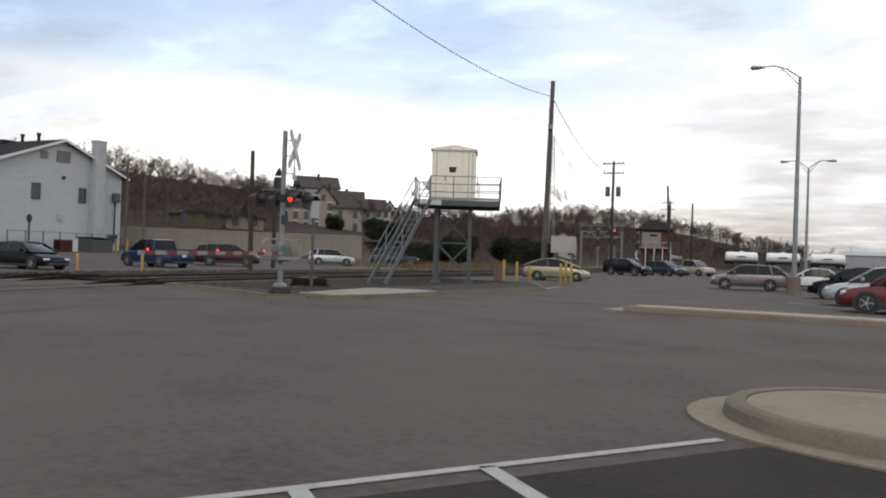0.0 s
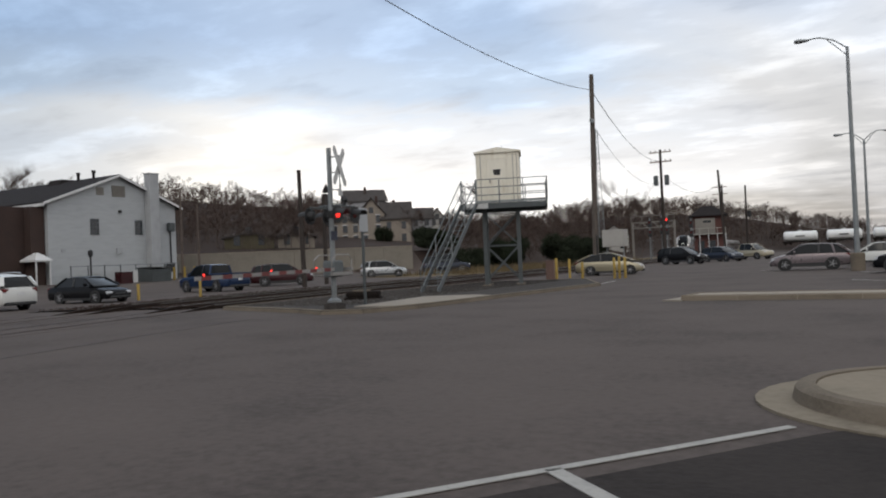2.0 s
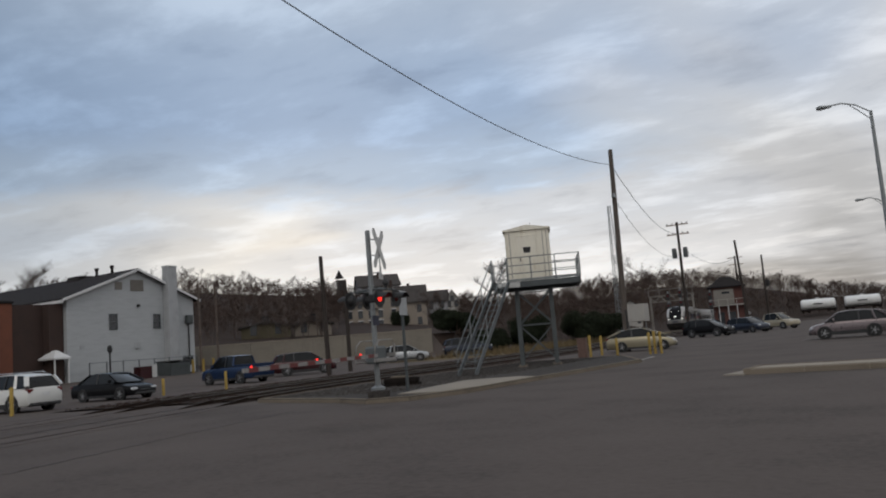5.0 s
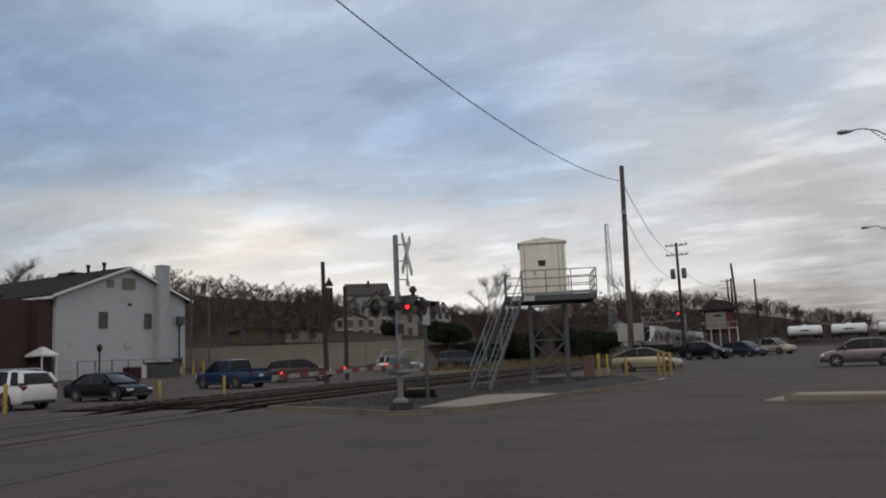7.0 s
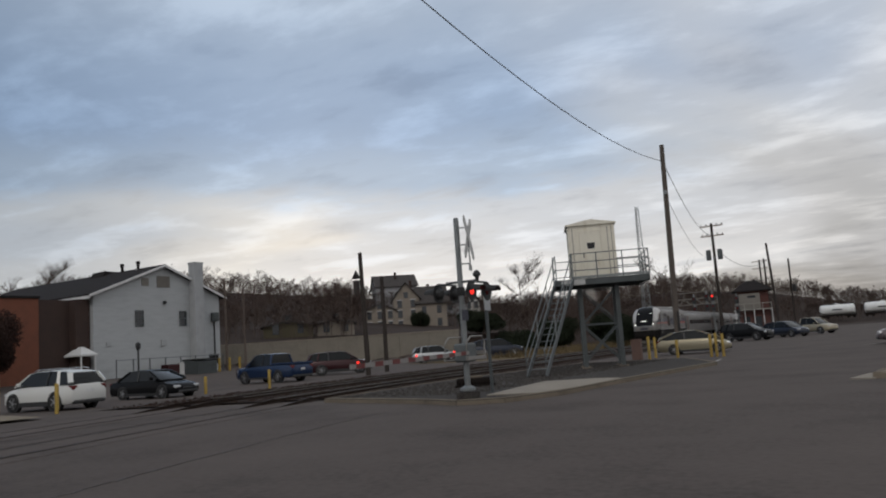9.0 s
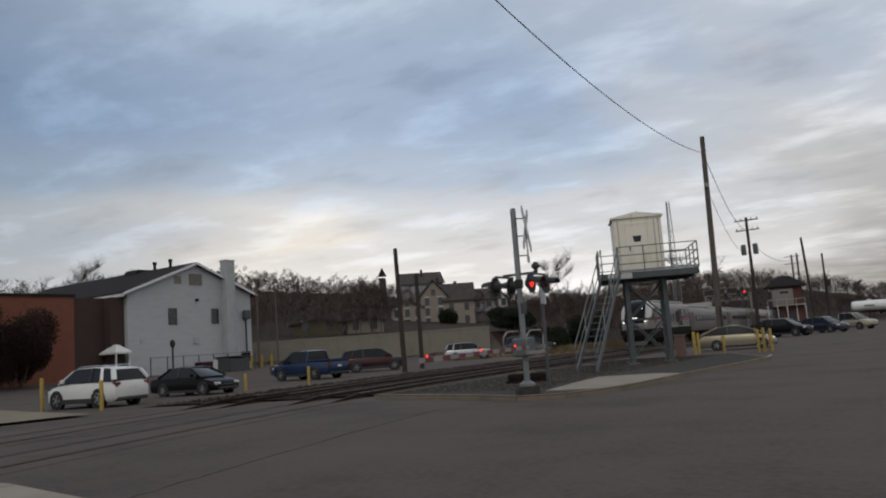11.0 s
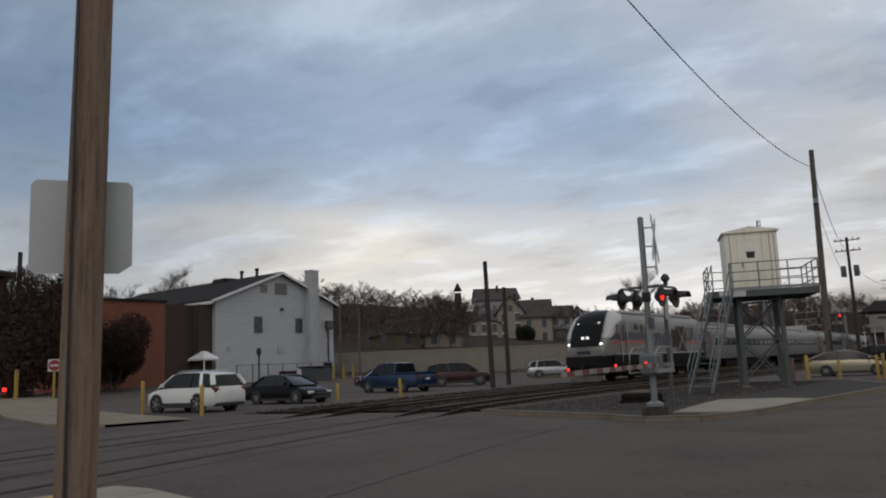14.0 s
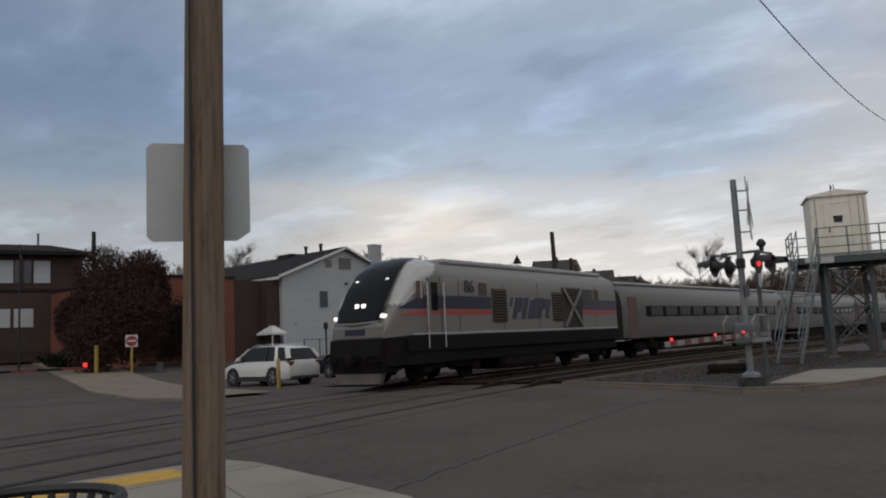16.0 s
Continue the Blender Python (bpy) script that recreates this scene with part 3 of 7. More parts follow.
round_island()
kerb_run("car_park_kerb", [(-5.5, 22.55), (18, 22.3), (18, 24.3), (-5.4, 24.1)], "long low concrete kerb island before the car park")
part_ap = Mesh()
part_ap.prism([(-6.0, 22.5), (-5.45, 22.35), (-5.35, 24.2), (-5.7, 24.2)], "z", -0.05, 0.03)
tagged(part("kerb_apron", part_ap, "concrete", None, "thin concrete apron at the kerb's end"), category="kerb", kind="structure")

# gravel island that carries the crossing signal and the stairs
kerb_run("signal_island", [(-20.6, 20.3), (-15.9, 18.75), (-14.4, 18.0), (-13.3, 18.5), (-12.6, 20.3), (-12.35, 24.6), (-12.0, 28.8), (-11.6, 33.5), (-14.5, 40.0), (-20.0, 40.0), (-21.2, 30.0)],
         "kerbed gravel island at the level crossing", fill="gravel", height=0.13)
pad = Mesh()
pad.prism([(-14.3, 19.4), (-12.95, 19.6), (-12.55, 21.5), (-12.5, 24.8), (-13.4, 25.2), (-15.0, 24.6), (-14.7, 22.0)], "z", 0.05, 0.14)
tagged(part("concrete_pad", pad, "concrete", None, "pale concrete walkway slab on the gravel island"), category="pavement", kind="structure")


def stones(name, label, n, place, mat, lo, hi, seed):
    """Loose stones strewn over a surface."""
    g, rng = Mesh(), random.Random(seed)
    for _ in range(n):
        x, y, z = place(rng)
        s = rng.uniform(lo, hi)
        a = rng.uniform(0, 6.28)
        pts = [(x + s * math.cos(a + k * 1.571) * rng.uniform(.6, 1), y + s * math.sin(a + k * 1.571) * rng.uniform(.6, 1), z) for k in range(4)]
        g.add(pts + [(x + rng.uniform(-.2, .2) * s, y + rng.uniform(-.2, .2) * s, z + s * rng.uniform(.5, .9))], [(0, 1, 4), (1, 2, 4), (2, 3, 4), (3, 0, 4)])
    return tagged(part(name, g, mat, None, label), category="stones", kind="stuff")


stones("island_gravel", "loose grey gravel on the island", 5000, lambda r: (r.uniform(-20, -15.1), r.uniform(20.2, 39), 0.112), "gravel", 0.03, 0.08, 5)


# ---- railway ----
def offset_curve(off, ys):
    out = []
    for y in ys:
        x = track_x(y)
        d = Vector((track_x(y + 1) - track_x(y - 1), 2, 0)).normalized()
        out.append(Vector((x + d.y * off, y - d.x * off, 0)))
    return out


def build_tracks():
    ys = list(np.arange(-44, 120, 2.0)) + list(np.arange(120, 470, 10.0))
    bed = Mesh()
    oy = [20.3] + [y for y in ys if y > 20.5]
    prof = [(-5.0, -0.02), (-3.4, 0.06), (6.0, 0.06), (6.9, -0.02)]
    rings = []
    for y in oy:
        d = Vector((track_x(y + 1) - track_x(y - 1), 2, 0)).normalized()
        c = Vector((track_x(y), y, 0))
        rings.append([c + Vector((d.y, -d.x, 0)) * o + Vector((0, 0, z)) for o, z in prof])
    bed.loft(rings, caps=False, closed=False)
    tagged(part("track_ballast", bed, "ballast", None, "dark rusty stone ballast under the rails"), category="ballast", kind="structure")

    def st(r):
        y = r.uniform(20.4, 62)
        p = offset_curve(r.uniform(-4.2, 6.2), [y])[0]
        return p.x, p.y, 0.055
    stones("ballast_stones", "loose rusty ballast stones between the rails", 6000, st, "ballast", 0.04, 0.09, 8)
    # timber crossing boards and flangeways in the street
    for name, off in (("railway_track", 0.0), ("railway_track", 4.1)):
        tr = thing(name, "steel railway track on timber sleepers, crossing the street", "railway track", kind="structure")
        for side in (-0.7175, 0.7175):
            line = offset_curve(off + side, ys)
            r, h = Mesh(), Mesh()
            sec = [(-0.065, 0.0), (-0.065, 0.02), (-0.012, 0.04), (-0.012, 0.11), (0.012, 0.11), (0.012, 0.04), (0.065, 0.02), (0.065, 0.0)]
            hd = [(-0.036, 0.11), (-0.036, 0.15), (0.036, 0.15), (0.036, 0.11)]
            rr, hh = [], []
            for i, p in enumerate(line):
                d = (line[min(i + 1, len(line) - 1)] - line[max(i - 1, 0)]).normalized()
                s = Vector((d.y, -d.x, 0))
                base = 0.01 if p.y > 19 else -0.138
                rr.append([p + s * a + Vector((0, 0, base + b)) for a, b in sec])
                hh.append([p + s * a + Vector((0, 0, base + b)) for a, b in hd])
            k0 = sum(1 for p in line if p.y < 20.6)
            r.loft(rr), r.loft(hh[:k0 + 1]), h.loft(hh[k0:])
            rail = part("rail", r, "rail", tr, "rusty steel rail")
            part("rail_head", h, "railtop", rail, "worn shiny rail head")
        sl = Mesh().box(-1.3, -0.11, -0.06, 1.3, 0.11, 0.065, 0.02)
        first = None
        for k in range(140):
            y = 20.6 + 0.52 * k
            p = offset_curve(off, [y])[0]
            d = offset_curve(off, [y + 1])[0] - p
            m = Matrix.Translation(p) @ Matrix.Rotation(math.atan2(-d.x, d.y), 4, "Z")
            if first is None:
                first = part("sleeper", sl, "tie", tr, "dark tarred sleeper")
                first.matrix_basis = m
            else:
                share("sleeper", first, tr, m)
    fl = Mesh()
    for off in (0.0, 4.1):
        for side in (-0.66, 0.66):
            line = offset_curve(off + side, [y for y in ys if -30 < y < 19.5])
            for a, b in zip(line, line[1:]):
                fl.bar(a + Vector((0, 0, 0.004)), b + Vector((0, 0, 0.004)), 0.06, 0.008)
    tagged(part("flangeway", fl, "seal", None, "dark rubber flangeway strips beside the rails in the street"), category="crossing panel", kind="structure")
    cpt = thing("crossing_surface", "grey concrete level crossing panels between the rails", "crossing panel", kind="structure")
    for off in (0.0, 4.1):
        for lo, hi in ((-0.58, 0.58), (0.90, 1.55), (-1.55, -0.90)):
            a = offset_curve(off + lo, [y for y in ys if -2 < y < 20])
            b = offset_curve(off + hi, [y for y in ys if -2 < y < 20])
            for i in range(len(a) - 1):
                e = (a[i + 1] - a[i]) * 0.006
                q = [a[i] + e, b[i] + e, b[i + 1] - e, a[i + 1] - e]
                cp = Mesh().loft([[p + Vector((0, 0, -0.04)) for p in q], [p + Vector((0, 0, 0.008)) for p in q]])
                part("panel", cp, "asphalt", cpt)


build_tracks()

# north pavement of the cross street, with a kerb
def street_pavement():
    front = [(-92, 31.5), (-75, 26.4), (-60, 21.6), (-43, 16.3), (-33.5, 13.7), (-30.2, 13.9)]
    back = [(-92, 38.0), (-76, 32.5), (-62, 27.0), (-48, 21.8), (-37, 18.4), (-29.6, 16.6)]
    g, n = Mesh(), 12
    for (a, b), (c, d) in zip(zip(front, back), zip(front[1:], back[1:])):
        for k in range(n):
            q0, q1 = k / n, (k + 1) / n
            p = [Vector(a).lerp(Vector(c), q0), Vector(a).lerp(Vector(c), q1), Vector(b).lerp(Vector(d), q1), Vector(b).lerp(Vector(d), q0)]
            for m in range(4):
                w0, w1 = m / 4, (m + 1) / 4
                q = [p[0].lerp(p[3], w0), p[1].lerp(p[2], w0), p[1].lerp(p[2], w1), p[0].lerp(p[3], w1)]
                g.add([(v.x, v.y, ground_z(v.x, v.y) + 0.09) for v in q], [(0, 1, 2, 3)])
            g.add([(v.x, v.y, ground_z(v.x, v.y) + h) for h in (0.09, -0.1) for v in (p[0], p[1])], [(0, 1, 3, 2)])
    tagged(part("street_pavement", g, "pavement", None, "tan concrete pavement of the cross street"), category="pavement", kind="structure")


street_pavement()
# near pavement with a yellow tactile strip under the wooden pole
walkp = Mesh()
walkp.prism([(-16.3, 6.45), (-15.6, 6.5), (-14.0, 6.2), (-12.4, 5.9), (-10.8, 4.9), (-9.3, 2.6), (-9.0, -2), (-16.6, -2), (-16.5, 3)], "z", -0.05, 0.12)
tagged(part("near_pavement", walkp, "concrete", None, "pale concrete street corner pavement with joints"), category="pavement", kind="structure")
tac = Mesh()
tac.prism([(-16.2, 3.6), (-15.55, 3.5), (-15.45, 5.55), (-16.15, 5.7)], "z", 0.09, 0.126)
tagged(part("tactile_strip", tac, "tactile", None, "yellow tactile warning strip at the kerb"), category="tactile paving", kind="structure")
jt = Mesh()
for a, b in (((-16.2, 6.0), (-9.6, 3.6)), ((-15.3, 6.4), (-15.2, -1.5)), ((-13.2, 6.0), (-13.1, -1.5)), ((-11.3, 5.1), (-11.2, -1.5)), ((-16.4, 2.6), (-9.3, 2.2))):
    jt.bar((*a, 0.118), (*b, 0.118), 0.015, 0.010)
tagged(part("pavement_joints", jt, "kerb", None, "cut joints in the pavement"), category="pavement", kind="structure")


# ---- vehicles ----
def wheel_meshes(r, w):
    t = Mesh()
    n = 20
    prof = [(r * 0.66, -w / 2), (r * 0.93, -w / 2), (r, -w / 2 + 0.03), (r, w / 2 - 0.03), (r * 0.93, w / 2), (r * 0.66, w / 2)]
    t.loft([disc(a, n, y) for a, y in prof], caps=False)
    rm = Mesh()
    rm.loft([disc(r * 0.67, n, y) for y in (-w / 2 + 0.05, w / 2 - 0.05)])
    rm.loft([disc(r * 0.68, n, -w / 2 + 0.015), disc(r * 0.62, n, -w / 2 + 0.01), disc(r * 0.60, n, -w / 2 + 0.045)], caps=False)
    for k in range(5):
        a = 2 * math.pi * k / 5
        rm.bar((0, -w / 2 + 0.03, 0), (r * 0.63 * math.cos(a), -w / 2 + 0.025, r * 0.63 * math.sin(a)), r * 0.2, 0.03)
    rm.loft([disc(r * 0.16, 10, -w / 2 + 0.005), disc(r * 0.16, 10, -w / 2 + 0.05)])
    return t, rm


def loft_x(st, fn):
    return [fn(*s) for s in st]


def car(name, label, m, paint, kind="suv", L=4.6, W=1.84, H=1.68, group="", brake=False, roof_rails=False):
    """A car that faces plus x, made of body, glasshouse, roof, wheels, lamps and trim."""
    c = thing(name, label, "car", m, group)
    w2 = W / 2
    r = {"suv": 0.225, "sedan": 0.222, "hatch": 0.21, "pickup": 0.21}[kind] * H
    wb = L * 0.585
    xf, xr = wb / 2 + 0.02 * L, -wb / 2 + 0.02 * L
    belt = H * {"suv": 0.64, "pickup": 0.61}.get(kind, 0.64)
    gc = {"suv": 0.24, "sedan": 0.19, "hatch": 0.18, "pickup": 0.28}[kind]
    f, b = L / 2, -L / 2
    hood = {"suv": belt - 0.06, "sedan": belt - 0.10, "hatch": belt - 0.10, "pickup": belt - 0.03}[kind]
    tail = {"suv": belt + 0.0, "sedan": belt - 0.0, "hatch": belt + 0.05, "pickup": belt - 0.02}[kind]
    cowl = {"suv": 0.20, "sedan": 0.20, "hatch": 0.25, "pickup": 0.21}[kind] * L
    # lower body: stations along the length (x, bottom, top, half width)
    st = [(b, gc + 0.16, tail - 0.16, w2 * 0.80), (b + 0.07, gc + 0.06, tail - 0.03, w2 * 0.92), (b + 0.35, gc, tail, w2 * 0.985), (xr, gc, belt, w2),
          (0, gc, belt, w2), (cowl, gc, belt - 0.01, w2 * 0.995), (xf, gc, hood - 0.02, w2 * 0.985), (f - 0.38, gc, hood - 0.10, w2 * 0.95),
          (f - 0.12, gc + 0.02, hood - 0.19, w2 * 0.86), (f, gc + 0.14, hood - 0.36, w2 * 0.70)]

    def ring(x, z0, z1, w):
        h = z1 - z0
        return [(x, -w * 0.90, z0), (x, -w * 0.98, z0 + 0.10 * h), (x, -w, z0 + 0.45 * h), (x, -w * 0.975, z0 + 0.80 * h), (x, -w * 0.90, z1 - 0.02), (x, -w * 0.55, z1 + 0.012),
                (x, w * 0.55, z1 + 0.012), (x, w * 0.90, z1 - 0.02), (x, w * 0.975, z0 + 0.80 * h), (x, w, z0 + 0.45 * h), (x, w * 0.98, z0 + 0.10 * h), (x, w * 0.90, z0)]
    body = Mesh().loft(loft_x(st, ring))
    body_ob = part("body", body, paint, c, "", True)
    # glasshouse
    top = H - 0.015
    if kind == "suv":
        gl = [(b + 0.08, belt - 0.03, belt + 0.04), (b + 0.34, belt - 0.03, top - 0.13), (b + 0.62, belt - 0.03, top - 0.06), (b + 1.5, belt - 0.03, top), (0.16, belt - 0.03, top - 0.005), (0.52, belt - 0.03, top - 0.07), (cowl + 0.42, belt - 0.06, belt - 0.02)]
    elif kind == "sedan":
        gl = [(b + 0.62, belt - 0.03, belt + 0.0), (b + 1.35, belt - 0.03, top - 0.04), (b + 1.75, belt - 0.03, top), (0.10, belt - 0.03, top), (0.42, belt - 0.03, top - 0.05), (cowl + 0.35, belt - 0.06, belt - 0.01)]
    elif kind == "hatch":
        gl = [(b + 0.12, belt - 0.02, belt + 0.06), (b + 0.95, belt - 0.03, top - 0.10), (b + 1.75, belt - 0.03, top), (0.20, belt - 0.03, top - 0.01), (0.60, belt - 0.03, top - 0.13), (cowl + 0.52, belt - 0.08, belt - 0.03)]
    else:
        gl = [(-0.80, belt - 0.03, belt + 0.02), (-0.72, belt - 0.03, top - 0.05), (-0.45, belt - 0.03, top), (0.55, belt - 0.03, top), (0.80, belt - 0.03, top - 0.05), (cowl + 0.40, belt - 0.06, belt - 0.01)]
    wr = w2 * 0.74

    def cab(x, z0, z1):
        k = min(1.0, max(0.0, (z1 - belt) / (top - belt)))
        wt = w2 * 0.93 + (wr - w2 * 0.93) * k
        return [(x, -w2 * 0.93, z0), (x, -wt, z1 - 0.02), (x, -wt * 0.9, z1), (x, wt * 0.9, z1), (x, wt, z1 - 0.02), (x, w2 * 0.93, z0)]
    part("glasshouse", Mesh().loft(loft_x(gl, cab)), "carglass", c, "dark tinted car windows", True)
    roof = Mesh()
    hi = [(x, z1) for x, _, z1 in gl if z1 > belt + 0.75 * (top - belt)]
    rings = []
    for x, z in hi:
        rings.append([(x, -wr * 0.99, z - 0.035), (x, -wr * 0.93, z + 0.004), (x, -wr * 0.5, z + 0.022), (x, wr * 0.5, z + 0.022), (x, wr * 0.93, z + 0.004), (x, wr * 0.99, z - 0.035)])
    roof.loft(rings)
    part("roof", roof, paint, c, "", True)
    for s in (-1, 1):
        mid = (hi[0][0] + hi[-1][0]) / 2
        posts = [((gl[-1][0] - 0.02, s * w2 * 0.93, gl[-1][2]), (hi[-1][0], s * wr * 0.99, hi[-1][1] - 0.01), 0.06, 0.06),
                 ((gl[0][0] + 0.02, s * w2 * 0.92, gl[0][2]), (hi[0][0], s * wr * 0.99, hi[0][1] - 0.01), 0.10 if kind != "suv" else 0.20, 0.09),
                 ((mid, s * w2 * 0.935, belt - 0.02), (mid - 0.03, s * wr, top - 0.03), 0.09, 0.05)]
        if kind == "suv":
            posts.append(((b + 0.80, s * w2 * 0.935, belt - 0.02), (b + 0.92, s * wr, top - 0.04), 0.16, 0.05))
        for pa, pb, pw, ph in posts:
            part("pillar", Mesh().bar(pa, pb, pw, ph), "blackplastic" if abs(pa[0] - mid) < 0.01 or pw == 0.12 else paint, c)
        mir = Mesh().box(cowl - 0.10, s * (w2 + 0.10) - 0.10, belt + 0.0, cowl + 0.02, s * (w2 + 0.10) + 0.10, belt + 0.15, 0.04)
        part("wing_mirror", mir, paint, c)
        sk = Mesh().box(xr + r, s * w2 - 0.03, gc - 0.03, xf - r, s * w2 + 0.012, gc + (0.16 if kind == "suv" else 0.09), 0.02)
        part("sill", sk, "blackplastic", c)
        hl = Mesh().box(f - 0.30, s * w2 * 0.66 - 0.17, hood - 0.33, f - 0.055, s * w2 * 0.66 + 0.17, hood - 0.20, 0.04)
        part("headlight", hl, "headlamp", c, "clear headlight")
        tl = Mesh().box(b + 0.01, s * w2 * 0.76 - 0.12, tail - 0.24, b + 0.28, s * w2 * 0.76 + 0.125, tail - 0.06, 0.03)
        part("tail_light", tl, "lit_red" if brake else "taillamp", c, "red tail light")
        for k, xx in ((0, xf), (1, xr)):
            ar = Mesh().loft([[(xx + p[0], s * (w2 * 0.985) + s * q, r + p[2]) for p in disc(r * 1.14, 18)] for q in (-0.14, 0.012)])
            part("wheel_arch", ar, "blackplastic", c)
    tm, rm = wheel_meshes(r, 0.22)
    first = None
    for xx in (xf, xr):
        for s in (-1, 1):
            wm = pose(xx, s * (w2 - 0.10), r, 0, 0, 0 if s < 0 else 180)
            if first is None:
                wh = part("wheel", tm, "tyre", c, "black tyre", True)
                rim = part("rim", rm, "rim", wh, "silver alloy rim")
                wh.matrix_basis, first = wm, (wh, rim)
            else:
                wh = share("wheel", first[0], c, wm)
                share("rim", first[1], wh, Matrix())
    part("front_bumper", Mesh().box(f - 0.16, -w2 * 0.72, gc + 0.02, f + 0.015, w2 * 0.72, gc + 0.17, 0.05), "blackplastic", c)
    part("rear_bumper", Mesh().box(b - 0.015, -w2 * 0.84, gc + 0.0, b + 0.2, w2 * 0.84, gc + 0.15, 0.05), "blackplastic", c)
    part("grille", Mesh().box(f - 0.14, -w2 * 0.40, hood - 0.42, f - 0.01, w2 * 0.40, hood - 0.30, 0.02), "blackplastic", c)
    part("number_plate", Mesh().box(b - 0.012, -0.16, tail - 0.36, b + 0.10, 0.16, tail - 0.24), "plate", c, "white number plate")
    if kind == "pickup":
        bed = Mesh()
        bed.box(b + 0.10, -w2 * 0.80, belt - 0.02, -0.86, w2 * 0.80, belt + 0.02)
        part("bed_liner", bed, "blackplastic", c, "black bed liner")
        rails = Mesh()
        for s in (-1, 1):
            rails.box(b + 0.06, s * w2 * 0.88 - 0.05, belt - 0.02, -0.82, s * w2 * 0.88 + 0.05, belt + 0.10, 0.02)
        rails.box(b + 0.02, -w2 * 0.9, belt - 0.05, b + 0.09, w2 * 0.9, belt + 0.10, 0.02)
        part("bed_sides", rails, paint, c)
    if roof_rails:
        for s in (-1, 1):
            rr = Mesh().tube([(b + 0.75, s * wr * 0.86, top + 0.02), (b + 0.95, s * wr * 0.86, top + 0.07), (0.2, s * wr * 0.86, top + 0.07), (0.4, s * wr * 0.86, top + 0.0)], 0.018, 6)
            part("roof_rail", rr, "chrome", c)
    return c


car("suv_car", "white crossover car parked beside yellow bollards", pose(-35.55, 20.75, 0, 0, 0, 185), "paint_white", "suv", 4.35, 1.80, 1.62, roof_rails=True)
car("sedan_car", "black saloon car standing at the level crossing", pose(-36.35, 26.4, 0, 0, 0, 4), "paint_black", "sedan", 4.45, 1.74, 1.36)
car("pickup_truck", "blue crew-cab pickup parked in the lot", pose(-39.6, 37.9, 0, 0, 0, 174), "paint_blue", "pickup", 5.4, 1.9, 1.78)
car("maroon_car", "dark maroon crossover car parked beside a pole", pose(-41.6, 46.8, 0, 0, 0, 40), "paint_maroon", "suv", 4.7, 1.86, 1.68)
car("silver_car", "silver crossover car parked before the retaining wall", pose(-44.3, 64.4, 0, 0, 0, 35), "paint_silver", "suv", 4.5, 1.8, 1.62)
car("van_car", "dark navy van parked before shrubs", pose(-42.5, 73.5, 0, 0, 0, 35), "paint_navy", "suv", 5.1, 1.95, 1.9)
car("red_hatchback", "dull red car parked behind the pickup", pose(-48.5, 46.5, 0, 0, 0, 60), "paint_maroon", "sedan", 4.5, 1.78, 1.45)
car("gold_hatchback", "champagne hatchback parked behind the wooden pole", pose(-16.6, 49.9, 0, 0, 0, 12), "paint_gold", "hatch", 4.25, 1.70, 1.42)
car("black_suv", "black crossover car parked beside the tracks", pose(-19.4, 80.5, 0, 0, 0, -20), "paint_black", "suv", 4.8, 1.88, 1.7, group="cars beside the tracks")
car("navy_sedan", "navy car parked beside the tracks", pose(-17.0, 88.0, 0, 0, 0, -35), "paint_navy", "suv", 4.6, 1.84, 1.6, group="cars beside the tracks")
car("tan_pickup", "tan pickup parked beside the tracks", pose(-15.7, 97.0, 0, 0, 0, -30), "paint_tan", "pickup", 5.5, 1.92, 1.8, group="cars beside the tracks")
car("grey_suv", "mauve-grey crossover car parked in the station lot", pose(-4.75, 48.6, 0, 0, 0, 186), "paint_grey", "suv", 4.05, 1.66, 1.45, group="cars in the station lot")
car("red_suv", "dark red crossover car parked in the station lot", pose(2.05, 29.4, 0, 0, 0, 176), "paint_red", "suv", 4.3, 1.72, 1.5, group="cars in the station lot")
car("silver_suv", "silver car parked in the station lot", pose(1.5, 33.6, 0, 0, 0, 176), "paint_silver", "suv", 4.3, 1.72, 1.5, group="cars in the station lot")
car("black_crossover", "black crossover car parked in the station lot", pose(0.75, 40.6, 0, 0, 0, 178), "paint_black", "suv", 4.3, 1.75, 1.5, group="cars in the station lot")
car("white_hatchback", "white car parked in the station lot", pose(-1.5, 56.0, 0, 0, 0, 185), "paint_white", "sedan", 4.1, 1.7, 1.36, group="cars in the station lot")
car("silver_sedan", "silver saloon parked in the station lot", pose(0.9, 47.5, 0, 0, 0, 178), "paint_silver", "sedan", 4.2, 1.7, 1.36, group="cars in the station lot")
car("navy_hatchback", "navy car parked in the station lot", pose(0.6, 53.5, 0, 0, 0, 178), "paint_navy", "hatch", 4.1, 1.7, 1.38, group="cars in the station lot")


# ---- train ----
def body_section(w, sill, shoulder, roof, lean=0.06):
    """Half outline of a rail vehicle, mirrored."""
    h = [(-w * 0.93, sill), (-w, sill + 0.12), (-w, shoulder - 0.5), (-w + lean * 0.7, shoulder - 0.05), (-w * 0.86, shoulder + (roof - shoulder) * 0.45), (-w * 0.55, roof - 0.06), (-w * 0.2, roof)]
    return h + [(-a, b) for a, b in reversed(h)]


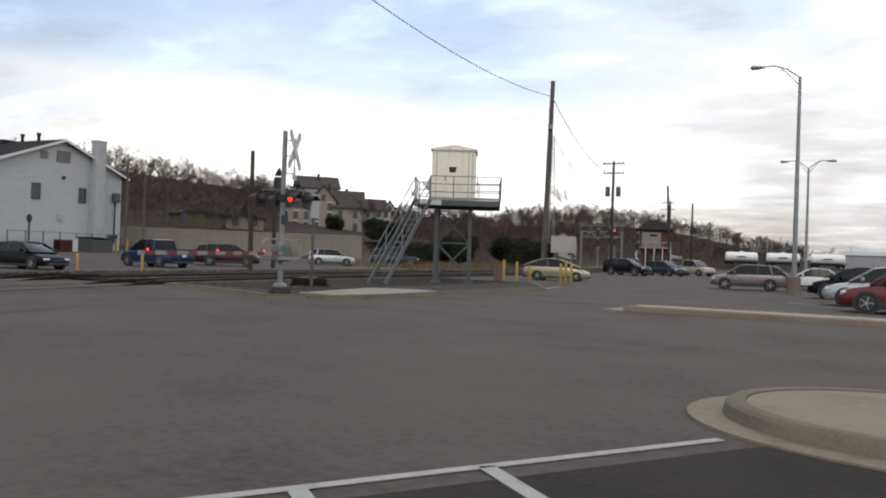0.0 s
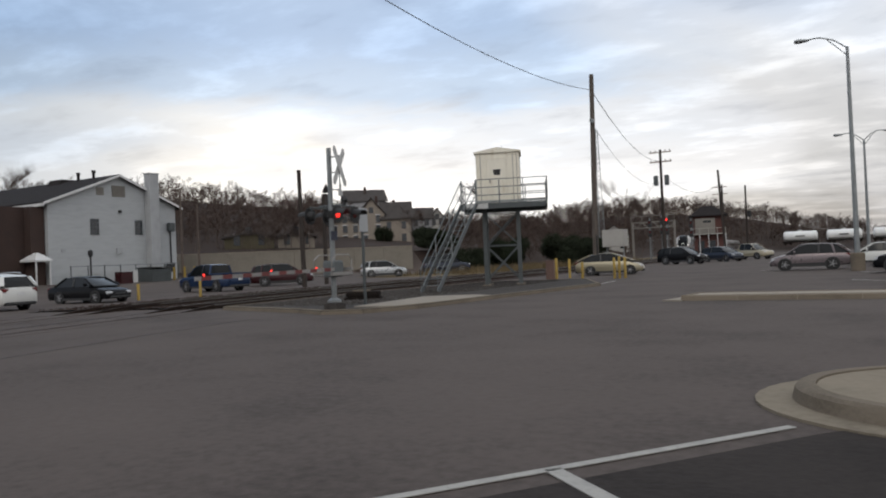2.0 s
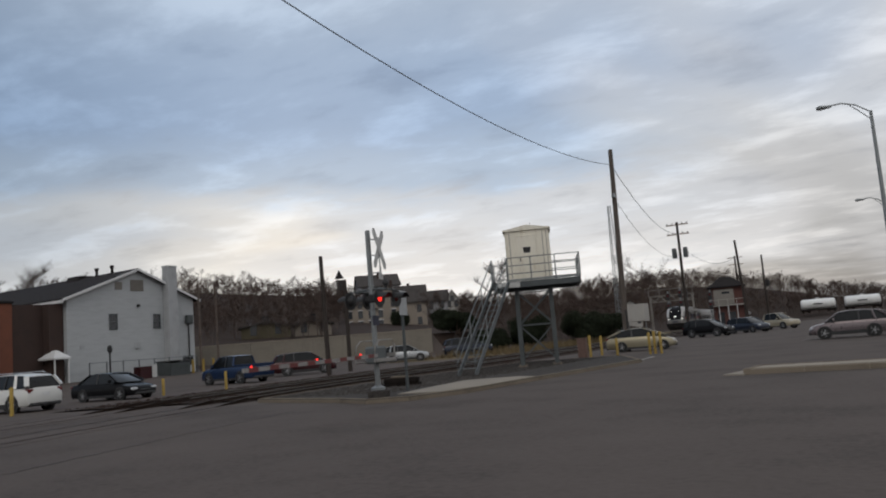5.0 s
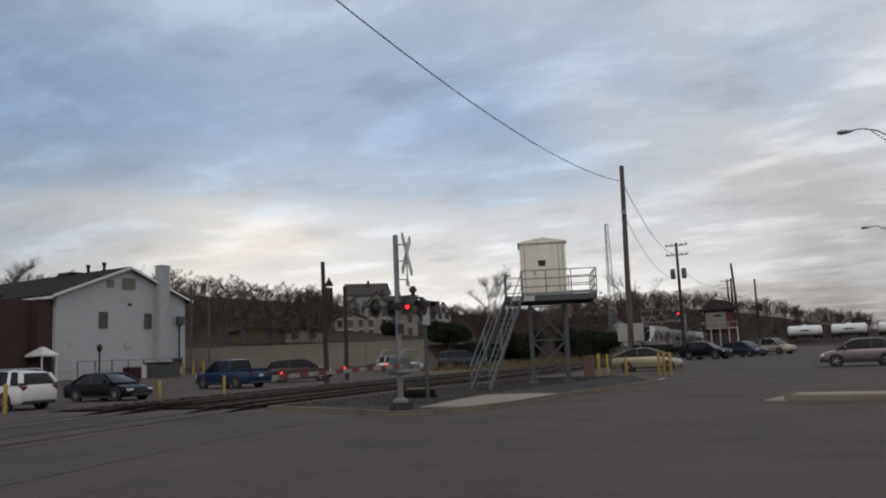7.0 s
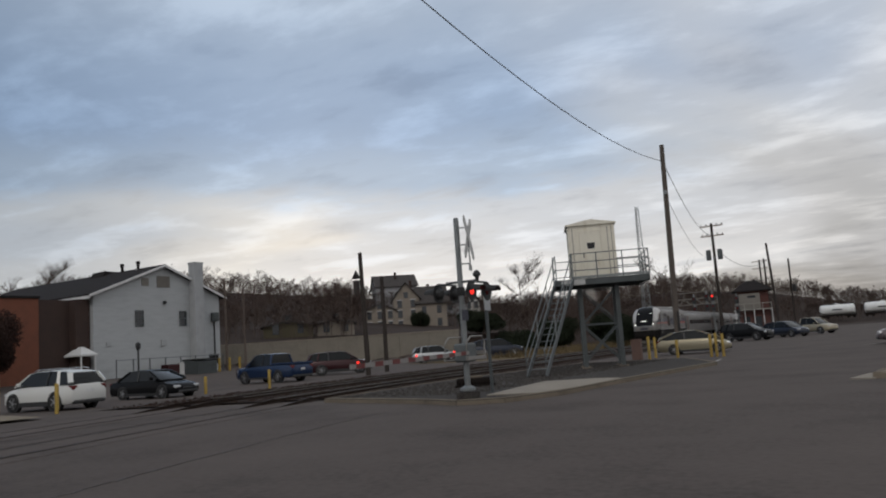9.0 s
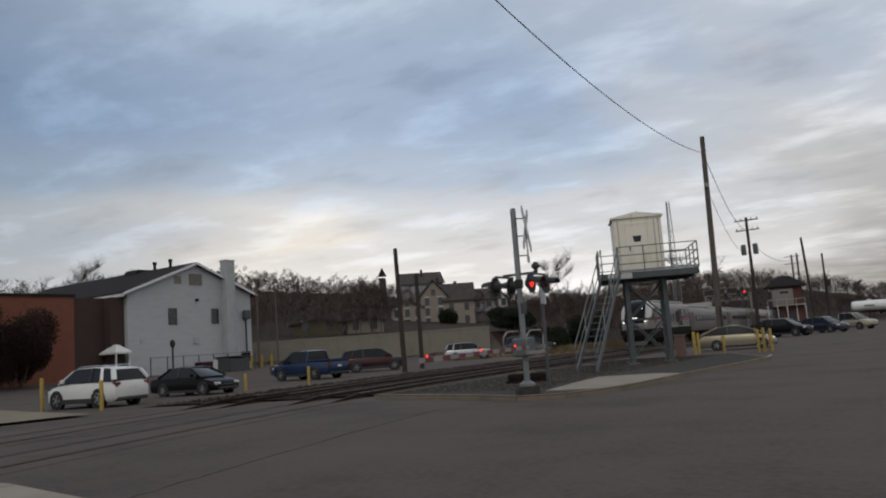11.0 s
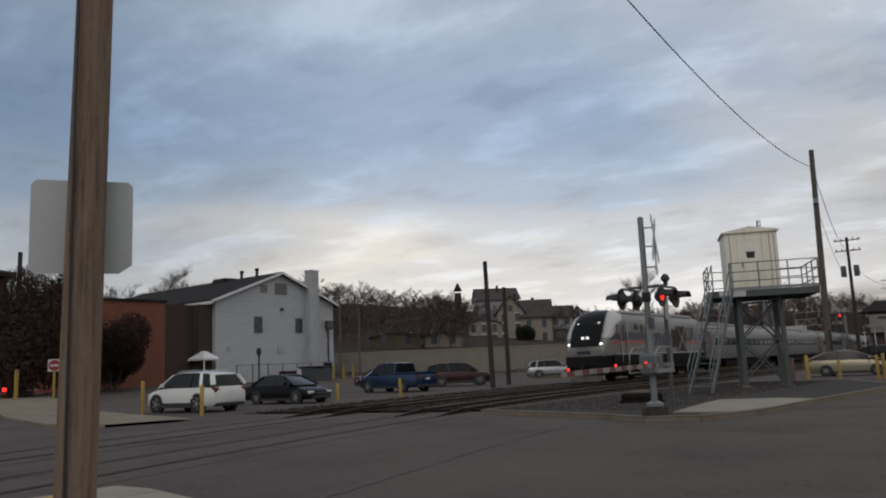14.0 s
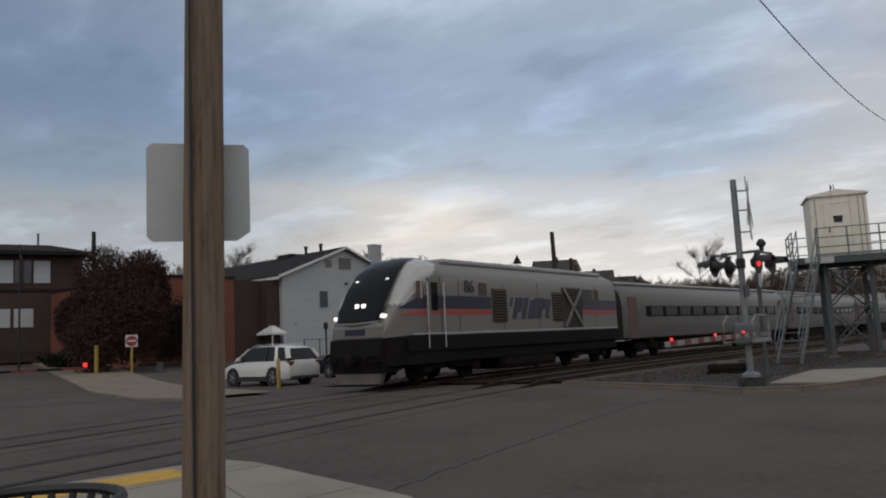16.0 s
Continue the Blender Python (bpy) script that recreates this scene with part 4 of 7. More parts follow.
def bogie(parent, x, nm="bogie", axles=(-1.4, 1.4), r=0.5):
    bg = Mesh()
    for s in (-1, 1):
        bg.box(x + axles[0] - 0.45, s * 1.05 - 0.10, 0.42, x + axles[1] + 0.45, s * 1.05 + 0.10, 0.78, 0.05)
        for a in axles:
            bg.box(x + a - 0.22, s * 1.18 - 0.12, 0.30, x + a + 0.22, s * 1.18 + 0.06, 0.68, 0.04)
        bg.box(x - 0.35, s * 1.2 - 0.08, 0.5, x + 0.35, s * 1.2 + 0.08, 0.95, 0.05)
    bg.box(x - 0.4, -1.0, 0.5, x + 0.4, 1.0, 0.85, 0.05)
    ob = part(nm, bg, "under", parent, "grimy steel bogie")
    for a in axles:
        for s in (-1, 1):
            wh = Mesh().loft([[(x + a + p[0], s * 0.72 + q, r + p[2]) for p in disc(rr, 18)] for q, rr in ((-0.07, r + 0.02), (0.0, r), (0.07, r - 0.02))])
            part("wheel", wh, "under", ob, "steel rail wheel", True)
    return ob


def side_panel(nm, parent, mat, x0, x1, z0, z1, y, label="", out=0.012, bev=0.0):
    """A flat panel on a vehicle's side at half width y (its sign gives the side)."""
    s = 1 if y > 0 else -1
    return part(nm, Mesh().box(x0, min(y, y + s * out), z0, x1, max(y, y + s * out), z1, bev), mat, parent, label)


def shell_points(sec, steps=4):
    """The vehicle's outline with more points between its corners."""
    out = []
    for (a, b), (c, d) in zip(sec, sec[1:]):
        out += [(a + (c - a) * k / steps, b + (d - b) * k / steps) for k in range(steps)]
    return out + [sec[-1]]


def locomotive():
    """Faces plus x; origin at rail height."""
    lo = thing("locomotive", "silver, navy and orange diesel passenger locomotive with lit headlights", "locomotive")
    rear, w, sh, rf = -6.5, 1.48, 3.50, 4.06
    sec = body_section(w, 1.02, sh, rf)
    body = Mesh()
    body.loft([[(x, a * k, 1.02 + (b - 1.02) * q) for a, b in sec] for x, k, q in ((rear, 0.97, 0.985), (rear + 0.12, 1, 1), (6.95, 1, 1))])
    part("body", body, "silver_stripe", lo, "silver carbody", True)
    # raked cab: silver sides, a white sweep behind the black mask
    fine_sec = shell_points(sec)
    st = np.linspace(6.93, 9.55, 44)
    tops = np.interp(st, [6.93, 7.5, 7.95, 8.40, 8.85, 9.25, 9.55], [rf + 0.01, rf + 0.02, 3.95, 3.60, 3.05, 2.40, 1.75])
    wide = np.interp(st, [6.93, 7.5, 7.95, 8.40, 8.85, 9.25, 9.55], [1.0, 1.0, 0.99, 0.97, 0.92, 0.84, 0.73])
    cab, n = Mesh(), len(fine_sec)
    cab.v = [(float(x), a * float(k), 1.46 + (b - 1.02) * (float(tp) - 1.46) / (rf - 1.02)) for x, tp, k in zip(st, tops, wide) for a, b in fine_sec]
    for k in range(len(st) - 1):
        for i in range(n - 1):
            q = (k * n + i, k * n + i + 1, (k + 1) * n + i + 1, (k + 1) * n + i)
            cx = sum(cab.v[v][0] for v in q) / 4
            cz = sum(cab.v[v][2] for v in q) / 4
            cab.f.append(q)
            cab.m.append(1 if cx > 6.80 + (4.0 - cz) * 1.28 and cz > 2.5 else 0)
    cab.f.append(tuple((len(st) - 1) * n + i for i in range(n)))
    cab.m.append(0)
    part("cab", cab, ["silver_stripe", "loco_white"], lo, "silver raked cab with a white sweep", True)
    mask = Mesh()
    pts = lambda x, hw, z: [(x, -hw, z - 0.05), (x, -hw * 0.75, z + 0.02), (x, -hw * 0.3, z + 0.05), (x, hw * 0.3, z + 0.05), (x, hw * 0.75, z + 0.02), (x, hw, z - 0.05)]
    mask.loft([pts(9.60, 0.86, 1.98), pts(9.38, 0.93, 2.42), pts(8.97, 0.95, 3.06), pts(8.51, 0.90, 3.62), pts(8.0, 0.80, 3.98), pts(7.45, 0.74, 4.10), pts(7.0, 0.72, 4.10)], closed=False, caps=False)
    part("windscreen", mask, "loco_mask", lo, "glossy black windscreen mask", True)
    trim = Mesh().tube([(9.56, -0.90, 1.98), (9.68, 0, 1.94), (9.56, 0.90, 1.98)], 0.04, 6)
    part("mask_frame", trim, "galv", lo, "pale lower frame of the mask")
    part("wiper", Mesh().bar((9.3, 0.25, 2.55), (8.75, 0.45, 3.38), 0.03), "black", lo)
    part("nose_panel", Mesh().box(9.2, -1.05, 1.40, 9.66, 1.05, 1.95, 0.12), "silver_stripe", lo, "dull grey nose panel")
    part("emblem_plate", Mesh().box(9.655, -0.42, 1.60, 9.675, 0.42, 1.78), "loco_blue", lo, "navy plate as a plain bar")
    part("pilot", Mesh().prism([(8.7, 1.48), (9.68, 1.48), (9.74, 0.95), (9.58, 0.42), (9.0, 0.42), (8.7, 0.7)], "y", -1.05, 1.05), "loco_dark", lo, "black pilot")
    part("plough_blade", Mesh().prism([(9.30, 0.44), (9.56, 0.44), (9.66, 0.10), (9.50, 0.10)], "y", -0.92, 0.92), "plough", lo, "worn grey plough blade")
    for yy in (-0.95, 0.95):
        part("step_rung", Mesh().box(9.60, yy - 0.22, 0.78, 9.80, yy + 0.22, 0.83), "under", lo)
    for yy in (-0.5, 0.5):
        part("air_hose", Mesh().tube([(9.66, yy, 1.0), (9.84, yy, 0.85), (9.82, yy * 0.8, 0.5)], 0.03, 6), "under", lo)
    part("cab_skirt", Mesh().loft([[(x, -w * k, 0.62), (x, -w * k, 1.47), (x, w * k, 1.47), (x, w * k, 0.62)] for x, k in ((6.9, 0.99), (8.6, 0.97), (9.2, 0.84), (9.5, 0.72))]), "loco_dark", lo, "black skirt under the cab")
    part("coupler", Mesh().box(9.5, -0.16, 0.72, 10.1, 0.16, 1.0, 0.05), "under", lo)
    part("underframe", Mesh().box(rear + 0.1, -1.38, 0.62, 8.9, 1.38, 1.08, 0.04), "loco_dark", lo, "black underframe")
    part("fuel_tank", Mesh().box(-0.6, -1.34, 0.20, 3.6, 1.34, 0.84, 0.15), "under", lo, "grimy fuel tank")
    bogie(lo, 6.6), bogie(lo, -3.9)
    for s in (-1, 1):
        y = s * w
        for xa, xb2 in ((4.45, 7.0), (-6.4, -2.85)):
            side_panel("blue_stripe", lo, "loco_blue", xa, xb2, 2.36, 2.79, y, "navy stripe")
            side_panel("orange_stripe", lo, "loco_orange", xa, xb2, 2.16, 2.34, y, "red-orange stripe")
        for nm, mt, z0, z1, rise in (("blue_stripe", "loco_blue", 2.36, 2.79, 0.0), ("orange_stripe", "loco_orange", 2.16, 2.34, 0.0)):
            band = Mesh()
            rings = []
            for x in np.linspace(7.0, 9.05, 9):
                hw = w * float(np.interp(x, st, wide)) + 0.012
                q = (x - 7.0) / 2.05
                hi = z1 - (z1 - z0 - 0.03) * max(0, q - 0.55) / 0.45
                rings.append([(x, s * (hw - 0.08), z0), (x, s * hw, z0), (x, s * (hw - 0.004), hi), (x, s * (hw - 0.08), hi)])
            band.loft(rings)
            part(nm, band, mt, lo, "stripe round the cab side")
        side_panel("sill_band", lo, "loco_dark", rear + 0.05, 8.9, 1.03, 1.50, y * 0.995, "black sill band", 0.03)
        side_panel("sill_line", lo, "loco_white", rear + 0.05, 8.6, 1.54, 1.585, y, "thin white sill line", 0.012)
        side_panel("cab_door", lo, "silver_stripe", 7.12, 7.78, 1.60, 3.36, y, "silver cab door", 0.008)
        for xx in (7.10, 7.78):
            side_panel("door_seam", lo, "loco_grille", xx, xx + 0.03, 1.6, 3.38, y, "dark door seam", 0.016)
        side_panel("door_window", lo, "carglass", 7.26, 7.62, 2.30, 3.22, y, "dark door window", 0.03, 0.012)
        side_panel("cab_window", lo, "door_brown", 7.98, 8.34, 2.66, 3.24, y * 0.985, "brown cab side window", 0.03, 0.01)
        side_panel("window_post", lo, "loco_white", 8.08, 8.15, 2.68, 3.22, y * 0.985, "white window post", 0.036)
        for xx in (7.02, 7.88):
            part("handrail", Mesh().tube([(xx, y + s * 0.07, 1.1), (xx, y + s * 0.07, 3.2)], 0.022, 6), "chrome", lo)
        for x0, x1, z0, z1 in ((3.38, 4.38, 1.88, 3.10), (-1.02, -0.14, 1.88, 3.06), (-2.80, -1.06, 1.62, 3.28)):
            gr = side_panel("grille", lo, "loco_grille", x0, x1, z0, z1, y, "dark brown intake grille", 0.03, 0.01)
            sl = Mesh()
            nn = int((z1 - z0) / 0.11)
            for k in range(nn):
                zz = z0 + 0.06 + k * (z1 - z0 - 0.1) / nn
                sl.box(x0 + 0.05, min(y, y + s * 0.045), zz, x1 - 0.05, max(y, y + s * 0.045), zz + 0.04)
            part("louvres", sl, "under", gr)
        side_panel("rear_window", lo, "carglass", -3.86, -2.92, 2.56, 3.24, y, "dark rear window", 0.022, 0.01)
        side_panel("vent", lo, "loco_grille", 4.72, 5.16, 2.82, 3.28, y, "small brown vent", 0.02)
        side_panel("vent", lo, "loco_grille", -4.5, -4.1, 2.78, 3.24, y, "small brown vent", 0.02)
        for k in range(5):
            xx = 6.2 - 2.6 * k
            side_panel("seam", lo, "loco_grille", xx, xx + 0.025, 1.6, 3.4, y, "panel seam", 0.006)
        xb = Mesh()
        for a, b in (((-2.75, 1.66), (-1.1, 3.24)), ((-2.75, 3.24), (-1.1, 1.66))):
            xb.bar((a[0], y + s * 0.065, a[1]), (b[0], y + s * 0.065, b[1]), 0.03, 0.16)
        part("cross_brace", xb, "silver_stripe", lo, "silver diagonal brace")
        # operator's mark as plain slanted navy strokes
        ln = 0.42
        for xf, wd, z0, z1 in ((3.20, 0.10, 2.45, 2.80), (2.86, 0.20, 2.0, 2.80), (2.52, 0.16, 2.25, 2.80), (2.20, 0.22, 2.0, 2.80), (1.72, 0.20, 2.0, 2.72), (1.42, 0.26, 2.0, 2.80), (0.98, 0.20, 2.0, 2.80), (0.66, 0.24, 2.38, 2.78), (0.36, 0.18, 2.06, 2.74)):
            lean = lambda z: -(z - 2.4) * ln
            wd *= 1.45
            q = [(xf + lean(z0), z0), (xf - wd + lean(z0), z0), (xf - wd + lean(z1), z1), (xf + lean(z1), z1)]
            part("emblem_stroke", Mesh().prism(q, "y", min(y, y + s * 0.016), max(y, y + s * 0.016)), "loco_blue", lo, "navy stroke of the operator mark")
        for x0, x1, z in ((0.10, 0.42, 2.66), (0.14, 0.46, 2.0), (1.30, 1.62, 2.22)):
            part("emblem_stroke", Mesh().box(x0, min(y, y + s * 0.014), z, x1, max(y, y + s * 0.014), z + 0.13), "loco_blue", lo, "navy stroke of the operator mark")
        cu = bpy.data.curves.new("number", "FONT")
        cu.body, cu.size, cu.extrude, cu.align_x = "86", 0.62, 0.01, "CENTER"
        num = new("road_number", cu)
        num.matrix_basis = pose(5.80, y + s * 0.015, 2.92, 90, 0, 0 if s < 0 else 180)
        num.data.materials.append(M["letters"])
        num.parent = lo
        num["label"] = "dark road number 86"
        part("ditch_light", Mesh().loft([[(xx, s * 0.98 + p[0], 2.16 + p[2]) for p in disc(0.065, 12)] for xx in (9.15, 9.50)]), "lit_white", lo, "lit ditch light")
        part("marker_light", Mesh().loft([[(xx, s * 0.64 + p[0] * 1.3, 3.34 + p[2] * 0.8) for p in disc(0.055, 10)] for xx in (8.4, 8.76)]), "lit_white", lo, "lit marker light")
        part("headlight", Mesh().loft([[(xx, s * 0.14 + p[0], 2.50 + p[2]) for p in disc(0.085, 12)] for xx in (9.2, 9.39)]), "lit_white", lo, "lit headlight")
    part("roof_cover", Mesh().box(rear + 0.6, -1.0, rf - 0.12, 6.4, 1.0, rf + 0.05, 0.05), "coach_roof", lo, "pale roof hatches")
    for k in range(4):
        part("roof_fan", Mesh().loft([[(-5.2 + 2.6 * k + p[0], p[2], z) for p in disc(0.75, 16)] for z in (rf + 0.04, rf + 0.10)]), "loco_dark", lo, "dark roof fan")
    # the cab end is drawn out a little ahead of the number
    for ob in [c for c in lo.children if c.type == "MESH" and c.name.split(".")[0] not in ("bogie",)]:
        for v in ob.data.vertices:
            v.co.x += 0.40 * min(1.0, max(0.0, (v.co.x - 5.0) / 2.2))
    return lo


def coach():
    co = thing("passenger_coach", "stainless steel passenger coach with a dark window band", "railway coach", group="coaches of the train")
    Lh, w, sh, rf = 12.3, 1.48, 3.05, 3.72
    sec = body_section(w, 0.92, sh, rf, 0.08)
    body = Mesh().loft([[(x, a * k, 0.92 + (b - 0.92) * q) for a, b in sec] for x, k, q in ((-Lh, 0.95, 0.97), (-Lh + 0.25, 1, 1), (Lh - 0.25, 1, 1), (Lh, 0.95, 0.97))])
    part("body", body, "coach", co, "stainless steel body", True)
    part("roof", Mesh().box(-Lh + 0.3, -0.95, rf - 0.1, Lh - 0.3, 0.95, rf + 0.04, 0.05), "coach_roof", co)
    part("underframe", Mesh().box(-6.5, -1.25, 0.30, 6.5, 1.25, 0.92, 0.1), "under", co, "grimy equipment boxes")
    part("gangway", Mesh().box(Lh - 0.02, -0.7, 1.0, Lh + 0.42, 0.7, 3.2, 0.05), "door_brown", co, "brown gangway bellows")
    part("rear_gangway", Mesh().box(-Lh - 0.42, -0.7, 1.0, -Lh + 0.02, 0.7, 3.2, 0.05), "door_brown", co, "brown gangway bellows")
    for s in (-1, 1):
        y = s * w
        side_panel("window_band", co, "loco_dark", -Lh + 2.4, Lh - 2.4, 2.02, 2.56, y, "dark window band", 0.012)
        for k in range(11):
            x0 = -Lh + 2.7 + k * 1.76
            side_panel("window", co, "carglass", x0, x0 + 1.35, 2.07, 2.51, y, "dark coach window", 0.022, 0.008)
        for e in (-1, 1):
            side_panel("door", co, "door_brown", e * (Lh - 1.0) - 0.45, e * (Lh - 1.0) + 0.45, 0.98, 3.0, y, "brown vestibule door", 0.018, 0.008)
        rib = Mesh()
        for k in range(5):
            rib.box(-Lh + 0.4, min(y, y + s * 0.02), 1.0 + 0.12 * k, Lh - 0.4, max(y, y + s * 0.02), 1.04 + 0.12 * k)
        part("fluting", rib, "coach", co, "fluted lower side")
    bogie(co, 9.0, axles=(-1.2, 1.2), r=0.44), bogie(co, -9.0, axles=(-1.2, 1.2), r=0.44)
    return co


LOCO = locomotive()
COACHES = [coach()]
for _ in range(4):
    COACHES.append(copy_thing(COACHES[0], Matrix()))


# ---- crossing signal ----
def crossing_signal():
    cs = thing("crossing_signal", "silver level crossing signal with crossbuck, red flashers and lowered gate arm", "railway signal", pose(-14.42, 18.66, 0.12))
    mast = Mesh().tube([(0, 0, 0.25), (0, 0, 4.65)], [0.075, 0.07], 12)
    part("mast", mast, "galv", cs, "silver steel mast", True)
    part("foundation", Mesh().prism([(-0.22, -0.22), (0.22, -0.22), (0.22, 0.22), (-0.22, 0.22)], "z", -0.1, 0.16), "gravel", cs, "concrete foundation")
    part("base_flange", Mesh().loft([[(p[0], p[2], z) for p in disc(r, 12)] for r, z in ((0.2, 0.2), (0.2, 0.26), (0.1, 0.32))]), "galv", cs)
    # crossbuck, facing the street traffic, set off on brackets
    cb = Mesh()
    u = Vector((0.26, -0.966, 0)).normalized()
    f = Vector((0.966, 0.26, 0))
    c = Vector((0.24, 0.16, 4.12))
    for a in (52, -52):
        d = u * math.cos(radians(a)) + Vector((0, 0, 1)) * math.sin(radians(a))
        n = d.cross(f)
        q = [c + d * sgn * 0.61 + n * w for sgn, w in ((-1, -0.115), (1, -0.115), (1, 0.115), (-1, 0.115))]
        q = [q[0], q[1], c + d * 0.70, q[2], q[3], c - d * 0.70]
        off = f * (0.012 if a > 0 else -0.012)
        cb.loft([[p + off for p in q], [p + off + f * 0.008 for p in q]])
    part("crossbuck", cb, "sign_white", cs, "white crossbuck boards")
    tp = Mesh()
    for z in (4.40, 3.95, 3.45):
        tp.tube([(0, 0, z), tuple(Vector((c.x, c.y, z)) * 1.0)], 0.018, 6)
    tp.tube([tuple(Vector((c.x, c.y, 3.3))), tuple(Vector((c.x, c.y, 4.45)))], 0.02, 6)
    part("bracket", tp, "galv", cs)
    pn = Mesh()
    q = [c - Vector((0, 0, 0.70)) + u * a + Vector((0, 0, b)) for a, b in ((-0.16, -0.16), (0.16, -0.16), (0.16, 0.0), (0.07, 0.0), (0.07, 0.20), (-0.07, 0.20), (-0.07, 0.0), (-0.16, 0.0))]
    pn.loft([q, [p + f * 0.01 for p in q]])
    part("track_count_sign", pn, "sign_white", cs, "white track count plate")
    # flashers: one pair faces each way along the street, on arms before and behind the mast
    part("cross_arm", Mesh().tube([(-0.42, -0.02, 2.98), (0.52, 0.02, 2.98)], 0.032, 8), "steel_dark", cs)
    for fs, xo in ((-1, -0.40), (1, 0.50)):
        part("lamp_arm", Mesh().tube([(xo, -0.46, 2.94), (xo, 0.46, 2.94)], 0.028, 8), "steel_dark", cs)
        for yo in (-0.40, 0.40):
            p = Vector((xo + 0.04 * fs, yo, 2.70))
            fw, ub, up3 = Vector((fs, 0, 0)), Vector((0, 1, 0)), Vector((0, 0, 1))
            ring = lambda r, o: [p + fw * o + ub * (r * math.cos(2 * math.pi * k / 20)) + up3 * (r * math.sin(2 * math.pi * k / 20)) for k in range(20)]
            bp = part("backplate", Mesh().loft([ring(0.25, 0.0), ring(0.25, 0.012)]), "black", cs, "black round backplate")
            part("lamp_housing", Mesh().loft([ring(0.09, -0.13), ring(0.14, -0.07), ring(0.155, 0.0)]), "black", bp)
            part("stem", Mesh().tube([p - fw * 0.04, p - fw * 0.04 + up3 * 0.25], 0.022, 6), "steel_dark", bp)
            hood = Mesh()
            up = [p + fw * o + ub * (0.165 * math.cos(a)) + up3 * (0.165 * math.sin(a) * h) for o, h in ((0.0, 1.0), (0.34, 0.78)) for a in np.linspace(radians(0), radians(180), 14)]
            hood.add(up, [(i, i + 1, i + 15, i + 14) for i in range(13)])
            part("hood", hood, "black", bp, "black lamp hood")
            lit = ("lit_red" if yo < 0 else "taillamp") if fs > 0 else "faint_red"
            part("lens", Mesh().loft([ring(0.10, 0.013), ring(0.08, 0.035), ring(0.03, 0.05)]), lit, bp, "red flasher lens")
    part("bell_gong", Mesh().loft([[(0.50 + p[0], p[2], z) for p in disc(r, 14)] for r, z in ((0.05, 2.98), (0.05, 3.06), (0.10, 3.10), (0.10, 3.16), (0.04, 3.24))]), "black", cs, "black warning bell", True)
    part("junction_box", Mesh().box(-0.09, -0.09, 2.62, 0.09, 0.09, 2.85, 0.03), "black", cs)
    part("blue_notice", Mesh().box(0.07, -0.14, 1.98, 0.09, 0.14, 2.25), "loco_blue", cs, "small blue emergency notice plate")
    # gate mechanism, counterweight frame and arm
    gm = Mesh().box(-0.22, -0.24, 0.92, 0.20, 0.26, 1.40, 0.05)
    part("gate_mechanism", gm, "steel_mid", cs, "grey gate mechanism box")
    fr = Mesh()
    for s in (-0.32, 0.32):
        pts = [(s, -0.52, 0.98), (s, 0.20, 0.98), (s, 0.42, 1.06), (s, 0.46, 1.42), (s, 0.34, 1.56), (s, -0.25, 1.56), (s, -0.46, 1.42), (s, -0.52, 0.98)]
        fr.tube(pts, 0.024, 6)
    for z in (1.0, 1.14):
        fr.bar((-0.36, 0.44, z), (0.36, 0.44, z), 0.05, 0.10)
    fr.bar((0.34, -0.5, 1.02), (0.34, 0.44, 1.02), 0.04, 0.09)
    # frame takes the arm's white, already darkened for shadow
    part("counterweight_frame", fr, "arm_white", cs, "white tubular counterweight frame, darkened as in shadow")
    tip = Vector((1.20, -6.25, 1.10))
    root = Vector((0.30, -0.35, 1.15))
    d = (tip - root)
    g = part("gate_arm", Mesh().bar(root, tip, 0.035, 0.088), "arm_white", cs, "white gate arm lowered across the street")
    for k in range(8):
        a, b = (k + 0.30) / 8, (k + 0.75) / 8
        part("red_stripe", Mesh().bar(root + d * a, root + d * b, 0.041, 0.093), "arm_red", g, "red reflective stripe")
    for k in (0.16, 0.52, 0.95):
        p = root + d * k + Vector((0, 0, 0.14))
        part("arm_lamp", Mesh().box(p.x - 0.02, p.y - 0.02, p.z - 0.095, p.x + 0.02, p.y + 0.02, p.z - 0.05, 0.008), "lit_red", g, "lit red gate lamp")
    part("bell", Mesh().loft([[(p[0] * 1.0, p[2], 4.65 + z) for p in disc(r, 12)] for r, z in ((0.05, 0.0), (0.05, 0.02))]), "galv", cs)
    return cs


crossing_signal()


def sign_post(name, label, x, y, h, w, sh, post, face, back_z=None, plate="sign_back", turn=0, r=0.035):
    o = thing(name, label, "sign", pose(x, y, 0, 0, 0, turn))
    part("post", Mesh().tube([(0, 0, 0), (0, 0, h)], r, 8), post, o)
    part("plate", Mesh().box(-w / 2, -0.05, h - sh, w / 2, -0.035, h, 0.0), plate, o, face)
    return o


sign_post("warning_sign", "grey notice sign on a grey post in gravel", -14.85, 20.75, 3.15, 0.75, 0.75, "steel_dark", "grey notice plate", turn=106, plate="chimney", r=0.05)


